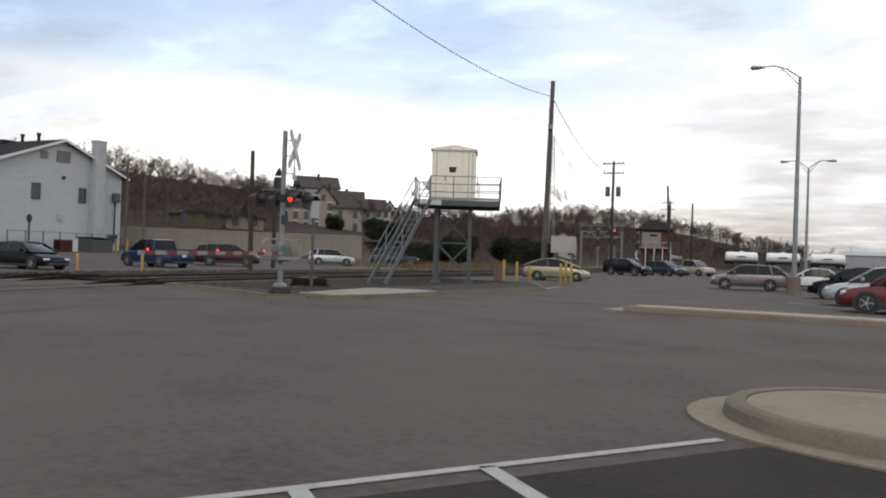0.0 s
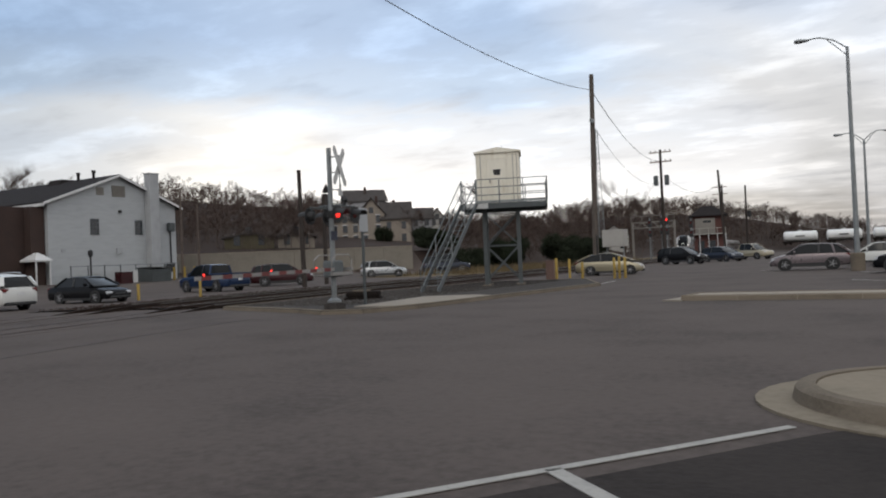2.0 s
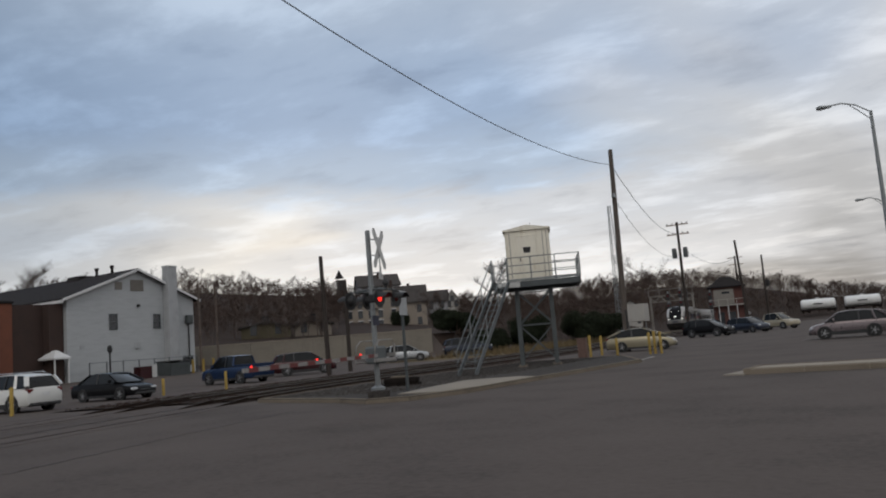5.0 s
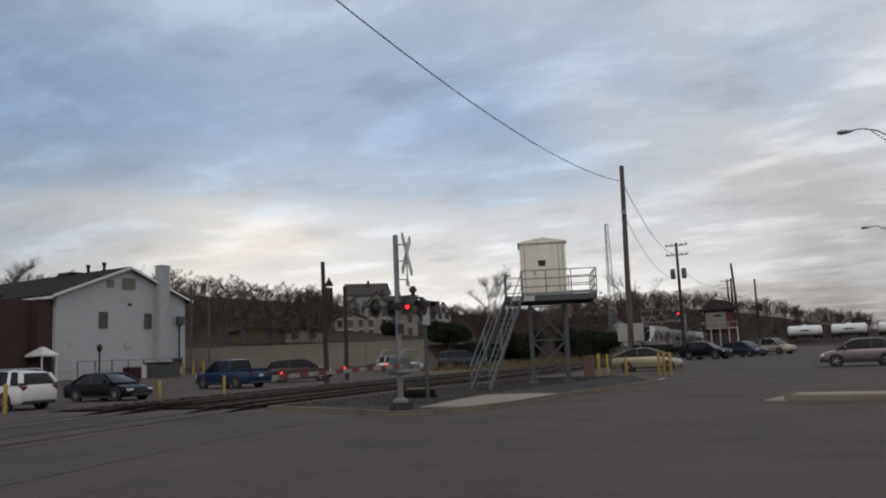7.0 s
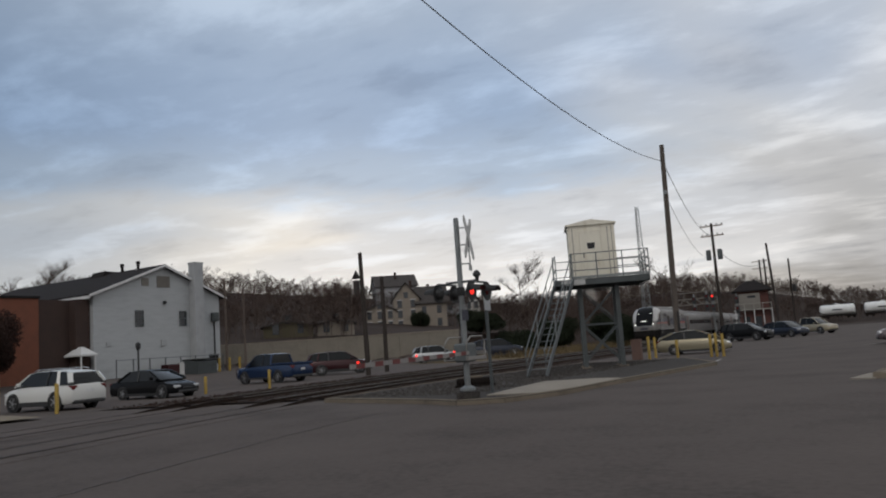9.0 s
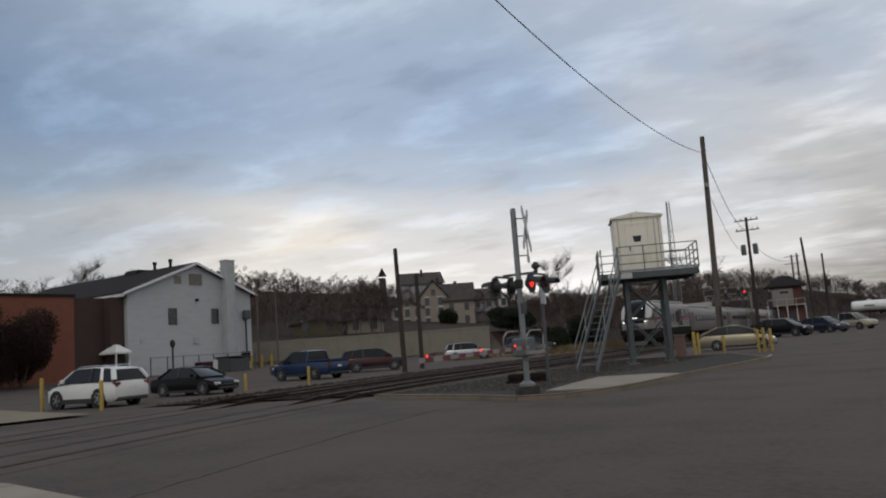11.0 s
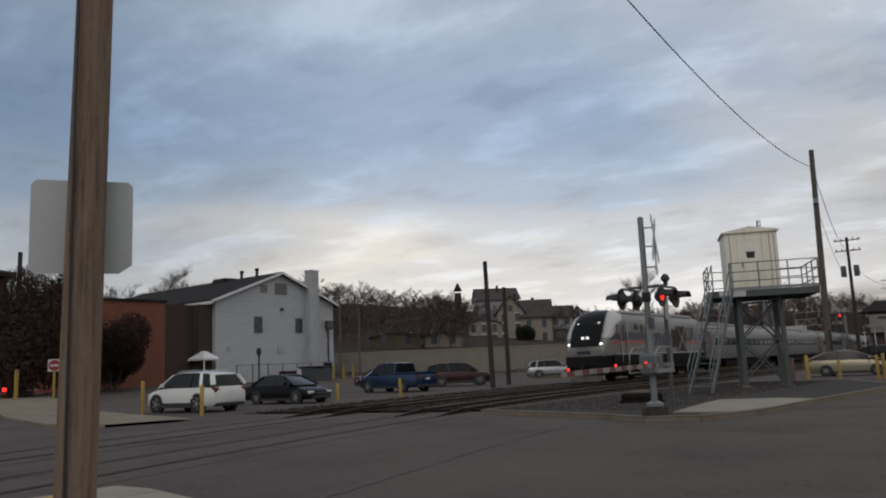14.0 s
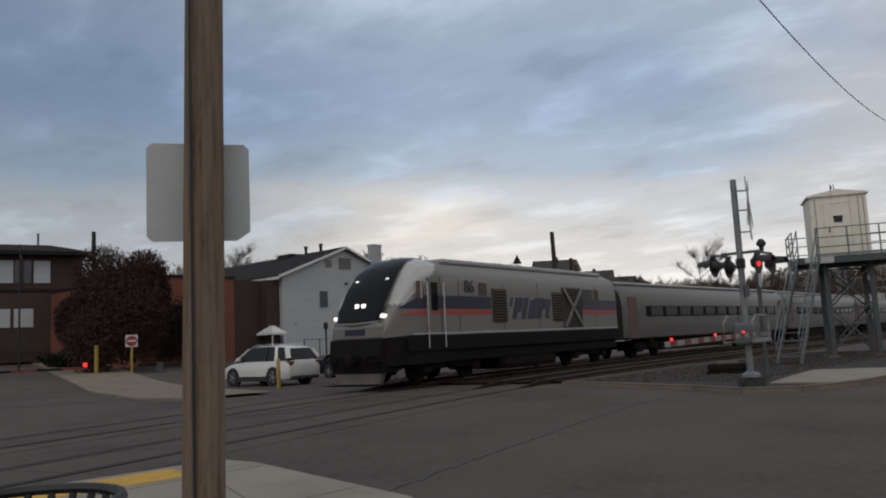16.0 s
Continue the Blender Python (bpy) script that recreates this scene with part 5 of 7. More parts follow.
# ---- relay hut on its stilted platform ----
def relay_hut():
    ux, uy = Vector((0.545, 0.838, 0)), Vector((-0.838, 0.545, 0))
    m = Matrix(((ux.x, uy.x, 0, -17.40), (ux.y, uy.y, 0, 33.45), (0, 0, 1, 0.12), (0, 0, 0, 1)))
    # local x runs along the door wall, local y to the back
    m = m @ Matrix.Rotation(radians(-33), 4, "Z")
    hut = thing("relay_hut", "white aluminium relay hut on a steel platform with stilts and stairs", "signal hut", m)
    zp, W, D, H = 3.80, 2.05, 1.95, 2.42
    b = Mesh().box(0, 0, zp + 0.02, W, D, zp + H, 0.03)
    part("cabin", b, "aluminium", hut, "pale aluminium cabin")
    rf = Mesh().prism([(-0.08, zp + H - 0.01), (W + 0.08, zp + H - 0.01), (W + 0.08, zp + H + 0.05), (W / 2, zp + H + 0.24), (-0.08, zp + H + 0.05)], "y", -0.08, D + 0.08)
    part("roof", rf, "aluminium", hut, "shallow pitched aluminium roof")
    part("door", Mesh().box(0.50, -0.035, zp + 0.12, 1.42, 0.0, zp + 2.12, 0.012), "aluminium", hut, "aluminium door")
    fr = Mesh()
    for a, c in (((0.46, zp + 0.10), (0.46, zp + 2.16)), ((1.46, zp + 0.10), (1.46, zp + 2.16)), ((0.44, zp + 2.15), (1.48, zp + 2.15))):
        fr.bar((a[0], -0.02, a[1]), (c[0], -0.02, c[1]), 0.05, 0.05)
    part("door_frame", fr, "aluminium", hut)
    part("notice", Mesh().prism([(0.80, zp + 1.62), (1.16, zp + 1.62), (1.12, zp + 1.36), (0.84, zp + 1.36)], "y", -0.05, -0.036), "black", hut, "dark notice plate")
    part("handle", Mesh().box(0.62, -0.09, zp + 0.98, 0.66, -0.035, zp + 1.16), "black", hut)
    for xx in (0.2, 1.72, 1.9):
        part("seam", Mesh().box(xx, -0.012, zp + 0.05, xx + 0.025, 0.0, zp + H - 0.05), "louvre", hut)
    for yy in (0.5, 1.0, 1.5):
        part("seam", Mesh().box(W, yy, zp + 0.05, W + 0.012, yy + 0.025, zp + H - 0.05), "galv", hut)
    # platform deck and joists
    x0, x1, y0, y1 = -0.75, 3.25, -1.0, 2.35
    part("deck", Mesh().box(x0, y0, zp - 0.06, x1, y1, zp), "steel_dark", hut, "steel grating deck")
    for yy in (y0 + 0.05, (y0 + y1) / 2, y1 - 0.05):
        part("joist", Mesh().box(x0, yy - 0.05, zp - 0.26, x1, yy + 0.05, zp - 0.06), "steel_dark", hut)
    for xx in (x0 + 0.05, x1 - 0.05):
        part("joist", Mesh().box(xx - 0.05, y0, zp - 0.26, xx + 0.05, y1, zp - 0.06), "steel_dark", hut)
    part("sign_board", Mesh().box(-0.45, y0 - 0.03, zp - 0.25, 0.55, y0 - 0.01, zp - 0.02), "sign_white", hut, "small white notice on the deck edge")
    # railings
    def railing(a, c):
        a, c = Vector(a), Vector(c)
        L = (c - a).length
        n = max(2, round(L / 1.1))
        for k in range(n + 1):
            p = a + (c - a) * k / n
            part("rail_post", Mesh().bar(p, p + Vector((0, 0, 1.08)), 0.045), "steel_mid", hut)
        for z in (0.36, 0.72, 1.08):
            part("rail", Mesh().bar(a + Vector((0, 0, z)), c + Vector((0, 0, z)), 0.036), "steel_mid", hut)
        part("toe_board", Mesh().bar(a + Vector((0, 0, 0.06)), c + Vector((0, 0, 0.06)), 0.012, 0.1), "galv", hut)
    railing((x0 + 0.75, y0, zp), (x1, y0, zp)), railing((x1, y0, zp), (x1, y1, zp)), railing((x1, y1, zp), (x0, y1, zp)), railing((x0, y1, zp), (x0, y0 + 0.9, zp))
    # stilts with X bracing
    xs, ys = (0.32, 1.88), (-0.35, 1.2)
    for xx in xs:
        for yy in ys:
            part("stilt", Mesh().bar((xx, yy, -0.1), (xx, yy, zp - 0.26), 0.17), "steel_dark", hut, "steel stilt")
            part("stilt_footing", Mesh().box(xx - 0.2, yy - 0.2, -0.15, xx + 0.2, yy + 0.2, 0.05), "kerb", hut)
    for z0, z1 in ((0.25, 1.85), (1.85, 3.4)):
        for yy in ys:
            part("brace", Mesh().bar((xs[0], yy, z0), (xs[1], yy, z1), 0.06), "steel_dark", hut)
            part("brace", Mesh().bar((xs[1], yy + 0.02, z0), (xs[0], yy + 0.02, z1), 0.06), "steel_dark", hut)
            part("brace", Mesh().bar((xs[0], yy, z1), (xs[1], yy, z1), 0.06), "steel_dark", hut)
        for xx in xs:
            part("brace", Mesh().bar((xx, ys[0], z0), (xx, ys[1], z1), 0.06), "steel_dark", hut)
            part("brace", Mesh().bar((xx, ys[0], z1), (xx, ys[1], z1), 0.06), "steel_dark", hut)
    # steep stairs down to the gravel
    inv = m.inverted()
    foot = inv @ Vector((-16.75, 27.75, 0.12))
    topp = Vector((x0 + 0.45, y0, zp))
    d = foot - topp
    s = d.cross(Vector((0, 0, 1))).normalized() * 0.37
    for k in (-1, 1):
        part("stringer", Mesh().bar(topp + s * k, foot + s * k, 0.05, 0.2), "steel_mid", hut, "steel stair stringer")
        h0, h1 = topp + s * k + Vector((0, 0, 1.05)), foot + s * k + Vector((0, 0, 0.95))
        part("handrail", Mesh().tube([h0, h1, foot + s * k], 0.025, 6), "steel_mid", hut, "steel handrail")
        part("knee_rail", Mesh().tube([topp + s * k + Vector((0, 0, 0.5)), foot + s * k + Vector((0, 0, 0.5))], 0.02, 6), "steel_mid", hut)
        for q in (0.0, 0.33, 0.66):
            p = topp + d * q + s * k
            part("rail_post", Mesh().bar(p, p + Vector((0, 0, 1.05)), 0.045), "galv", hut)
    n = 15
    for k in range(1, n):
        p = topp + d * k / n
        dd = Vector((d.x, d.y, 0)).normalized() * 0.11
        tr = Mesh()
        q = [p - s - dd, p + s - dd, p + s + dd, p - s + dd]
        tr.loft([q, [v + Vector((0, 0, 0.03)) for v in q]])
        part("tread", tr, "steel_mid", hut, "steel grating tread")
    for zz, xa, xb in ((zp + H - 0.10, 0.08, W - 0.08), (zp + 0.10, 0.08, W - 0.08)):
        part("wall_band", Mesh().box(xa, -0.015, zz, xb, 0.0, zz + 0.05), "aluminium", hut)
    part("hut_antenna", Mesh().tube([(1.2, D - 0.2, zp + H), (1.2, D - 0.2, zp + H + 0.55)], 0.012, 5), "galv", hut)


relay_hut()


# ---- poles, lamps, wires ----
def pole(name, label, x, y, z, h, r0, r1, mat="wood_pole", lean=(0, 0)):
    o = thing(name, label, "utility pole", pose(x, y, z))
    n = 6
    part("shaft", Mesh().tube([(lean[0] * k / n, lean[1] * k / n, -0.3 + (h + 0.3) * k / n) for k in range(n + 1)], [r0 + (r1 - r0) * k / n for k in range(n + 1)], 14), mat, o, "", True)
    return o


PA = pole("utility_pole", "tall brown wooden utility pole beside yellow bollards", -17.55, 49.9, 0, 13.1, 0.20, 0.14, "wood_grey", lean=(0.2, 0.2))
part("conduit", Mesh().tube([(0.2, -0.16, 0), (0.2, -0.16, 2.6)], 0.06, 8), "black", PA, "black conduit guard")
part("insulator_bracket", Mesh().box(0.1, -0.25, 9.9, 0.3, 0.0, 10.15), "galv", PA)
PB = pole("utility_pole", "wooden pole with crossarms and two transformers", -23.95, 91.4, 0, 13.0, 0.2, 0.14, "wood_dark")
for z in (12.7, 11.6):
    part("crossarm", Mesh().box(-1.25, -0.06, z - 0.06, 1.25, 0.06, z + 0.06), "wood_pole", PB, "wooden crossarm")
    for xx in (-1.1, -0.55, 0.55, 1.1):
        part("insulator", Mesh().tube([(xx, 0, z + 0.05), (xx, 0, z + 0.25)], 0.05, 6), "black", PB)
for xx in (-0.62, 0.62):
    part("transformer", Mesh().loft([[(xx + p[0], p[2], z) for p in disc(r, 12)] for r, z in ((0.26, 8.9), (0.28, 9.0), (0.28, 9.9), (0.2, 10.05))]), "steel_dark", PB, "grey pole transformer", True)
PC = pole("utility_pole", "bare wooden pole beside the tracks", -21.45, 113.8, 0, 12.2, 0.2, 0.14, "wood_dark", lean=(-0.6, 0))
pole("utility_pole", "far dark wooden pole beside the tracks", -28.5, 150, 0, 13.0, 0.2, 0.15, "wood_dark")
PD = pole("utility_pole", "far wooden pole with a transformer", -24.5, 150, 0, 12.5, 0.2, 0.15, "wood_dark")
part("transformer", Mesh().loft([[(0.5 + p[0], p[2], z) for p in disc(0.35, 10)] for z in (6.8, 8.0)]), "black", PD)
PE = pole("utility_pole", "far wooden pole with crossarms", -31.8, 165, 0, 14.0, 0.2, 0.15, "wood_dark")
for z in (13.6, 12.2):
    part("crossarm", Mesh().box(-1.4, -0.08, z, 1.4, 0.08, z + 0.14), "wood_pole", PE)
pole("utility_pole", "dark bare pole in the lot", -35.0, 41.6, 0, 7.9, 0.17, 0.13, "wood_dark", lean=(-0.3, 0.2))
pole("utility_pole", "short dark pole in the lot", -37.3, 46.8, 0, 6.7, 0.16, 0.13, "wood_dark")

pole("utility_pole", "thin pale pole beside the white building", -63.9, 56.8, 0.4, 9.2, 0.13, 0.10, "tree_grey")
pole("utility_pole", "thin pale pole before the retaining wall", -59.1, 54.6, 0.3, 7.6, 0.11, 0.08, "tree_grey")
pole("utility_pole", "dark pole standing behind the purple tree", -85.2, 35.1, 1.3, 12.7, 0.26, 0.2, "wood_dark")
NEAR = pole("near_utility_pole", "weathered grey-brown wooden pole on the street corner", -12.645, 4.04, 0.0, 9.0, 0.156, 0.128, lean=(0.10, 0.09))
hw = Mesh()
hw.tube([(0.12, -0.13, 0.3), (0.12, -0.12, 8.0)], 0.012, 5)
part("ground_wire", hw, "black", NEAR, "thin ground wire")
NS = thing("street_sign", "pale grey back of a square sign on the wooden pole", "sign", pose(-12.635, 4.035, 0.03, 0, 0, 58))
o = [(-0.38, 2.30), (-0.34, 2.26), (0.28, 2.26), (0.38, 2.33), (0.38, 2.98), (0.34, 3.02), (-0.34, 3.02), (-0.38, 2.98)]
part("plate", Mesh().prism(o, "y", 0.150, 0.155), "sign_back", NS, "bare aluminium sign back")
for zz in (2.45, 2.85):
    part("bolt", Mesh().loft([[(p[0], yy, zz + p[2]) for p in disc(0.02, 8)] for yy in (0.13, 0.162)]), "galv", NS, "galvanised bolt")


def street_lamp(name, label, x, y, h, arms):
    o = thing(name, label, "street lamp", pose(x, y, 0))
    part("footing", Mesh().loft([[(p[0], p[2], z) for p in disc(r, 14)] for r, z in ((0.33, -0.1), (0.33, 0.85), (0.28, 0.9))]), "kerb", o, "concrete footing")
    part("shaft", Mesh().tube([(0, 0, 0.85), (0, 0, h)], [0.13, 0.075], 12), "galv", o, "tall tapered metal shaft", True)
    for dx, dy in arms:
        a = Mesh()
        a.tube([(0, 0, h - 0.05), (dx * 0.35, dy * 0.35, h + 0.42), (dx * 0.7, dy * 0.7, h + 0.62), (dx, dy, h + 0.6)], 0.035, 8)
        a.tube([(0, 0, h - 0.45), (dx * 0.3, dy * 0.3, h + 0.12), (dx * 0.5, dy * 0.5, h + 0.45)], 0.025, 6)
        part("arm", a, "galv", o, "curved lamp arm", True)
        v = Vector((dx, dy, 0)).normalized()
        c = Vector((dx, dy, h + 0.56))
        s = Vector((-v.y, v.x, 0))
        hd = Mesh().loft([[c + v * q + s * w + Vector((0, 0, z)) for w, z in ((-k, 0), (-k * 0.7, 0.10 * k / 0.16), (k * 0.7, 0.10 * k / 0.16), (k, 0), (k * 0.7, -0.09 * k / 0.16), (-k * 0.7, -0.09 * k / 0.16))] for q, k in ((-0.1, 0.05), (0.12, 0.12), (0.45, 0.17), (0.62, 0.10))])
        part("lamp_head", hd, "galv", o, "grey cobra lamp head", True)
    return o


street_lamp("street_lamp", "tall grey car park lamp with one curved arm", -2.2, 44.5, 11.1, [(-1.75, -0.2)])
street_lamp("street_lamp", "tall grey car park lamp with two curved arms", -2.6, 70.5, 9.4, [(-1.5, 0), (1.4, 0)])


def wire(name, label, a, b, sag, r=0.02):
    a, b = Vector(a), Vector(b)
    pts = [a + (b - a) * k / 24 - Vector((0, 0, sag * 4 * (k / 24) * (1 - k / 24))) for k in range(25)]
    tagged(part(name, Mesh().tube(pts, r, 5), "wire", None, label), category="cable")


wire("overhead_cable", "black overhead cable sagging to the wooden pole", (-17.45, 50.0, 12.1), (-11.34, -7.7, 12.3), 2.19, 0.018)
wire("overhead_cable", "black overhead cable between poles", (-17.4, 50.1, 12.1), (-23.95, 91.4, 11.7), 1.3, 0.022)
wire("overhead_cable", "thin overhead cable between poles", (-17.4, 50.1, 9.8), (-23.95, 91.4, 9.4), 1.6, 0.015)
wire("overhead_cable", "black overhead cable between poles", (-23.6, 91.4, 10.0), (-22.0, 113.8, 10.2), 1.5, 0.022)


# ---- bollards ----
def bollard(label, x, y, h=1.1, r=0.075, group="yellow bollards"):
    o = thing("bollard", label, "bollard", pose(x, y, 0), group)
    part("pipe", Mesh().tube([(0, 0, -0.1), (0, 0, h - 0.04), (0, 0, h)], [r, r, r * 0.6], 12), "yellow", o, "yellow painted pipe", True)
    return o


for x, y, h in ((-16.5, 40.6, 1.25), (-17.7, 45.6, 1.15), (-15.25, 41.2, 1.0), (-13.9, 42.5, 1.15), (-13.65, 42.6, 1.2), (-13.3, 42.5, 1.15)):
    bollard("chipped yellow bollard beside the wooden pole", x, y, h)
for x, y, h in ((-32.2, 18.75, 1.12), (-36.6, 19.0, 1.35), (-34.5, 27.9, 0.85), (-32.8, 30.5, 0.95)):
    bollard("faded yellow bollard at the edge of the tracks", x, y, h)
for k in range(3):
    bollard("yellow bollard before the white building", -62.5, 54.5 + 1.3 * k, 1.9, 0.12)
UB = thing("utility_box", "rusty brown utility cabinet beside bollards", "cabinet", pose(-18.2, 43.9, 0))
part("box", Mesh().box(-0.25, -0.2, 0, 0.25, 0.2, 1.05, 0.03), "door_brown", UB)
part("lid", Mesh().box(-0.28, -0.23, 1.05, 0.28, 0.23, 1.12, 0.02), "door_brown", UB)
SM = thing("switch_machine", "low grey track switch machine on the gravel", "switch machine", pose(-17.0, 23.6, 0.1, 0, 0, 25))
part("case", Mesh().box(-0.6, -0.25, 0.1, 0.6, 0.25, 0.30, 0.05), "under", SM)
part("cover", Mesh().box(-0.35, -0.2, 0.30, 0.25, 0.2, 0.36, 0.02), "kerb", SM)
part("bed_plate", Mesh().box(-0.65, -0.28, 0.0, 0.65, 0.28, 0.1), "under", SM)
LB = thing("litter_bin", "black slatted steel litter bin on the pavement", "litter bin", pose(-10.52, 2.03, 0.12))
for k in range(26):
    a = 2 * math.pi * k / 26
    part("slat", Mesh().tube([(0.27 * math.cos(a), 0.27 * math.sin(a), 0.05), (0.30 * math.cos(a), 0.30 * math.sin(a), 0.45), (0.37 * math.cos(a), 0.37 * math.sin(a), 0.80)], 0.016, 5), "black", LB)
for r, z in ((0.37, 0.80), (0.31, 0.5), (0.28, 0.08)):
    part("hoop", Mesh().tube([(r * math.cos(a), r * math.sin(a), z) for a in np.linspace(0, 2 * math.pi, 25)], 0.022, 6), "black", LB)


# ---- buildings ----
def window(parent, cx, cz, w, h, wall_x, label="dark sash window in a white frame"):
    wd = part("window", Mesh().box(wall_x - 0.02, cx - w / 2, cz - h / 2, wall_x + 0.05, cx + w / 2, cz + h / 2), "glass", parent, label)
    fr = Mesh()
    for a, b in (((cx - w / 2, cz - h / 2), (cx - w / 2, cz + h / 2)), ((cx + w / 2, cz - h / 2), (cx + w / 2, cz + h / 2)), ((cx - w / 2 - .04, cz + h / 2), (cx + w / 2 + .04, cz + h / 2)), ((cx - w / 2 - .08, cz - h / 2), (cx + w / 2 + .08, cz - h / 2)), ((cx - w / 2, cz), (cx + w / 2, cz))):
        fr.bar((wall_x + 0.055, *a), (wall_x + 0.055, *b), 0.06, 0.06)
    part("window_frame", fr, "steel_dark", wd)
    return wd


def white_building():
    x, y0, y1, zb, ze, zr = -66.0, 43.6, 57.9, 0.3, 8.15, 10.9
    ym = (y0 + y1) / 2 + 0.2
    bd = thing("white_building", "white clapboard gabled building with a grey chimney", "building", kind="structure")
    w = Mesh()
    w.prism([(y0, zb), (y1, zb), (y1, ze), (ym, zr), (y0, ze)], "x", x - 24, x)
    part("wall", w, "siding", bd, "pale weathered clapboard wall")
    z = zb + 1.2
    while z < zr - 0.3:
        t = max(0.0, (z - ze) / (zr - ze))
        a, b = y0 + (ym - y0) * t + 0.05, y1 + (ym - y1) * t - 0.05
        part("clapboard", Mesh().loft([[(x + 0.002, yy, z), (x + 0.032, yy, z), (x + 0.010, yy, z + 0.215), (x + 0.002, yy, z + 0.215)] for yy in (a, b)]), "siding", bd)
        z += 0.22
    # brown brick side; the shade on it is part of its dark colour
    sw = Mesh().box(x - 24, y0 - 0.06, zb, x - 3.0, y0 - 0.004, ze)
    part("side_wall", sw, "brick_dark", bd, "brown brick side wall, colour darkened for its shaded side")
    rf = Mesh()
    for a, b in ((y0 - 0.6, ym), (y1 + 0.6, ym)):
        za = ze - 0.6 * (zr - ze) / abs(ym - y0)
        rf.loft([[(xx, a, za), (xx, b, zr), (xx, b, zr + 0.2), (xx, a, za + 0.2)] for xx in (x - 24.5, x + 0.45)])
    part("roof", rf, "shingle", bd, "dark shingle roof")
    for a, b in ((y0 - 0.62, ym), (y1 + 0.62, ym)):
        za = ze - 0.6 * (zr - ze) / abs(ym - y0)
        part("barge_board", Mesh().bar((x + 0.48, a, za + 0.05), (x + 0.48, b, zr + 0.07), 0.05, 0.22), "trim", bd, "white barge board")
    part("eaves_board", Mesh().box(x - 24.5, y0 - 0.68, ze - 0.42, x + 0.45, y0 - 0.55, ze - 0.18), "trim", bd)
    ch = part("chimney", Mesh().box(x, 54.1, zb, x + 0.85, 55.25, 11.3, 0.04), "chimney", bd, "tall grey rendered chimney")
    part("chimney_cap", Mesh().box(x - 0.03, 54.07, 11.3, x + 0.88, 55.28, 11.45), "chimney", ch)
    window(bd, 48.3, 5.98, 0.85, 1.45, x), window(bd, 53.25, 5.95, 0.8, 1.4, x)
    window(bd, 57.0, 1.9, 1.1, 0.9, x, "small dark basement window")
    lv = part("attic_louvre", Mesh().box(x, 50.3, 8.9, x + 0.06, 51.8, 10.0), "louvre", bd, "tan attic louvre")
    for k in range(7):
        part("louvre_slat", Mesh().box(x + 0.06, 50.35, 8.95 + 0.15 * k, x + 0.10, 51.75, 9.02 + 0.15 * k), "louvre", lv)
    part("attic_vent", Mesh().box(x, 48.6, 9.0, x + 0.06, 49.4, 9.75), "louvre", bd, "small tan vent")
    part("wall_lamp", Mesh().box(x, 50.95, 7.35, x + 0.35, 51.15, 7.6, 0.03), "black", bd, "small wall lamp")
    part("downpipe", Mesh().tube([(x + 0.12, 57.1, 6.3), (x + 0.12, 57.1, 2.0)], 0.07, 6), "blackplastic", bd, "dark downpipe")
    part("flue_hood", Mesh().box(x, 56.7, 5.6, x + 0.5, 57.5, 6.5, 0.1), "steel_dark", bd, "grey flue hood")
    part("vent_box", Mesh().box(x, 50.6, 3.4, x + 0.15, 51.2, 3.95), "chimney", bd)
    part("vent_box", Mesh().box(x, 44.8, 3.6, x + 0.1, 45.2, 3.9), "chimney", bd)
    for px, py in ((-69.0, 50.6), (-71.4, 50.6)):
        part("roof_vent", Mesh().tube([(px, py, 10.6), (px, py, 11.55)], 0.14, 8), "shingle", bd, "dark vent pipe")
        part("vent_cowl", Mesh().tube([(px, py, 11.5), (px, py, 11.75)], 0.2, 8), "shingle", bd)
    part("ridge_box", Mesh().prism([(49.6, 10.3), (52.4, 10.3), (52.0, 11.25), (50.2, 11.25)], "x", -75.5, -73.5), "shingle", bd, "dark roof box behind the ridge")
    # orange brick wing and the dark link with its little canopy
    wing = thing("brick_wing", "flat-roofed orange brick building beside the white one", "building", kind="structure")
    part("wall", Mesh().box(-86, 31.0, 0.2, -67.2, 39.4, 7.8), "brick", wing, "orange brick wall")
    part("coping", Mesh().box(-86.1, 30.9, 7.8, -67.1, 39.5, 8.0), "shingle", wing)
    part("link_wall", Mesh().box(-86, 39.4, 0.2, -67.3, 43.5, 7.7), "brick_dark", wing, "dark brown brick link")
    part("corner_pier", Mesh().box(-70, 42.2, 0.2, -66.4, 43.55, 7.7), "brick_dark", wing)
    bars = Mesh()
    for k, (wd, c) in enumerate(((1.9, 36.0), (1.7, 36.1), (1.3, 36.1))):
        bars.box(-67.2, c - wd / 2, 4.25 - 0.42 * k, -67.17, c + wd / 2, 4.38 - 0.42 * k)
    part("wall_lettering", bars, "louvre", wing, "pale lettering as plain bars")
    can = Mesh().loft([[(-67.3, 41.7, 2.8), (-65.0, 41.7, 2.8), (-65.0, 43.3, 2.8), (-67.3, 43.3, 2.8)], [(-67.3, 41.7, 2.95), (-65.0, 41.7, 2.95), (-65.0, 43.3, 2.95), (-67.3, 43.3, 2.95)], [(-66.4, 42.4, 3.6), (-65.9, 42.4, 3.6), (-65.9, 42.6, 3.6), (-66.4, 42.6, 3.6)]])
    part("entrance_canopy", can, "trim", wing, "small white hipped entrance canopy")
    for yy in (41.85, 43.15):
        part("canopy_post", Mesh().tube([(-65.15, yy, 0.2), (-65.15, yy, 2.8)], 0.07, 8), "trim", wing, "white canopy post")
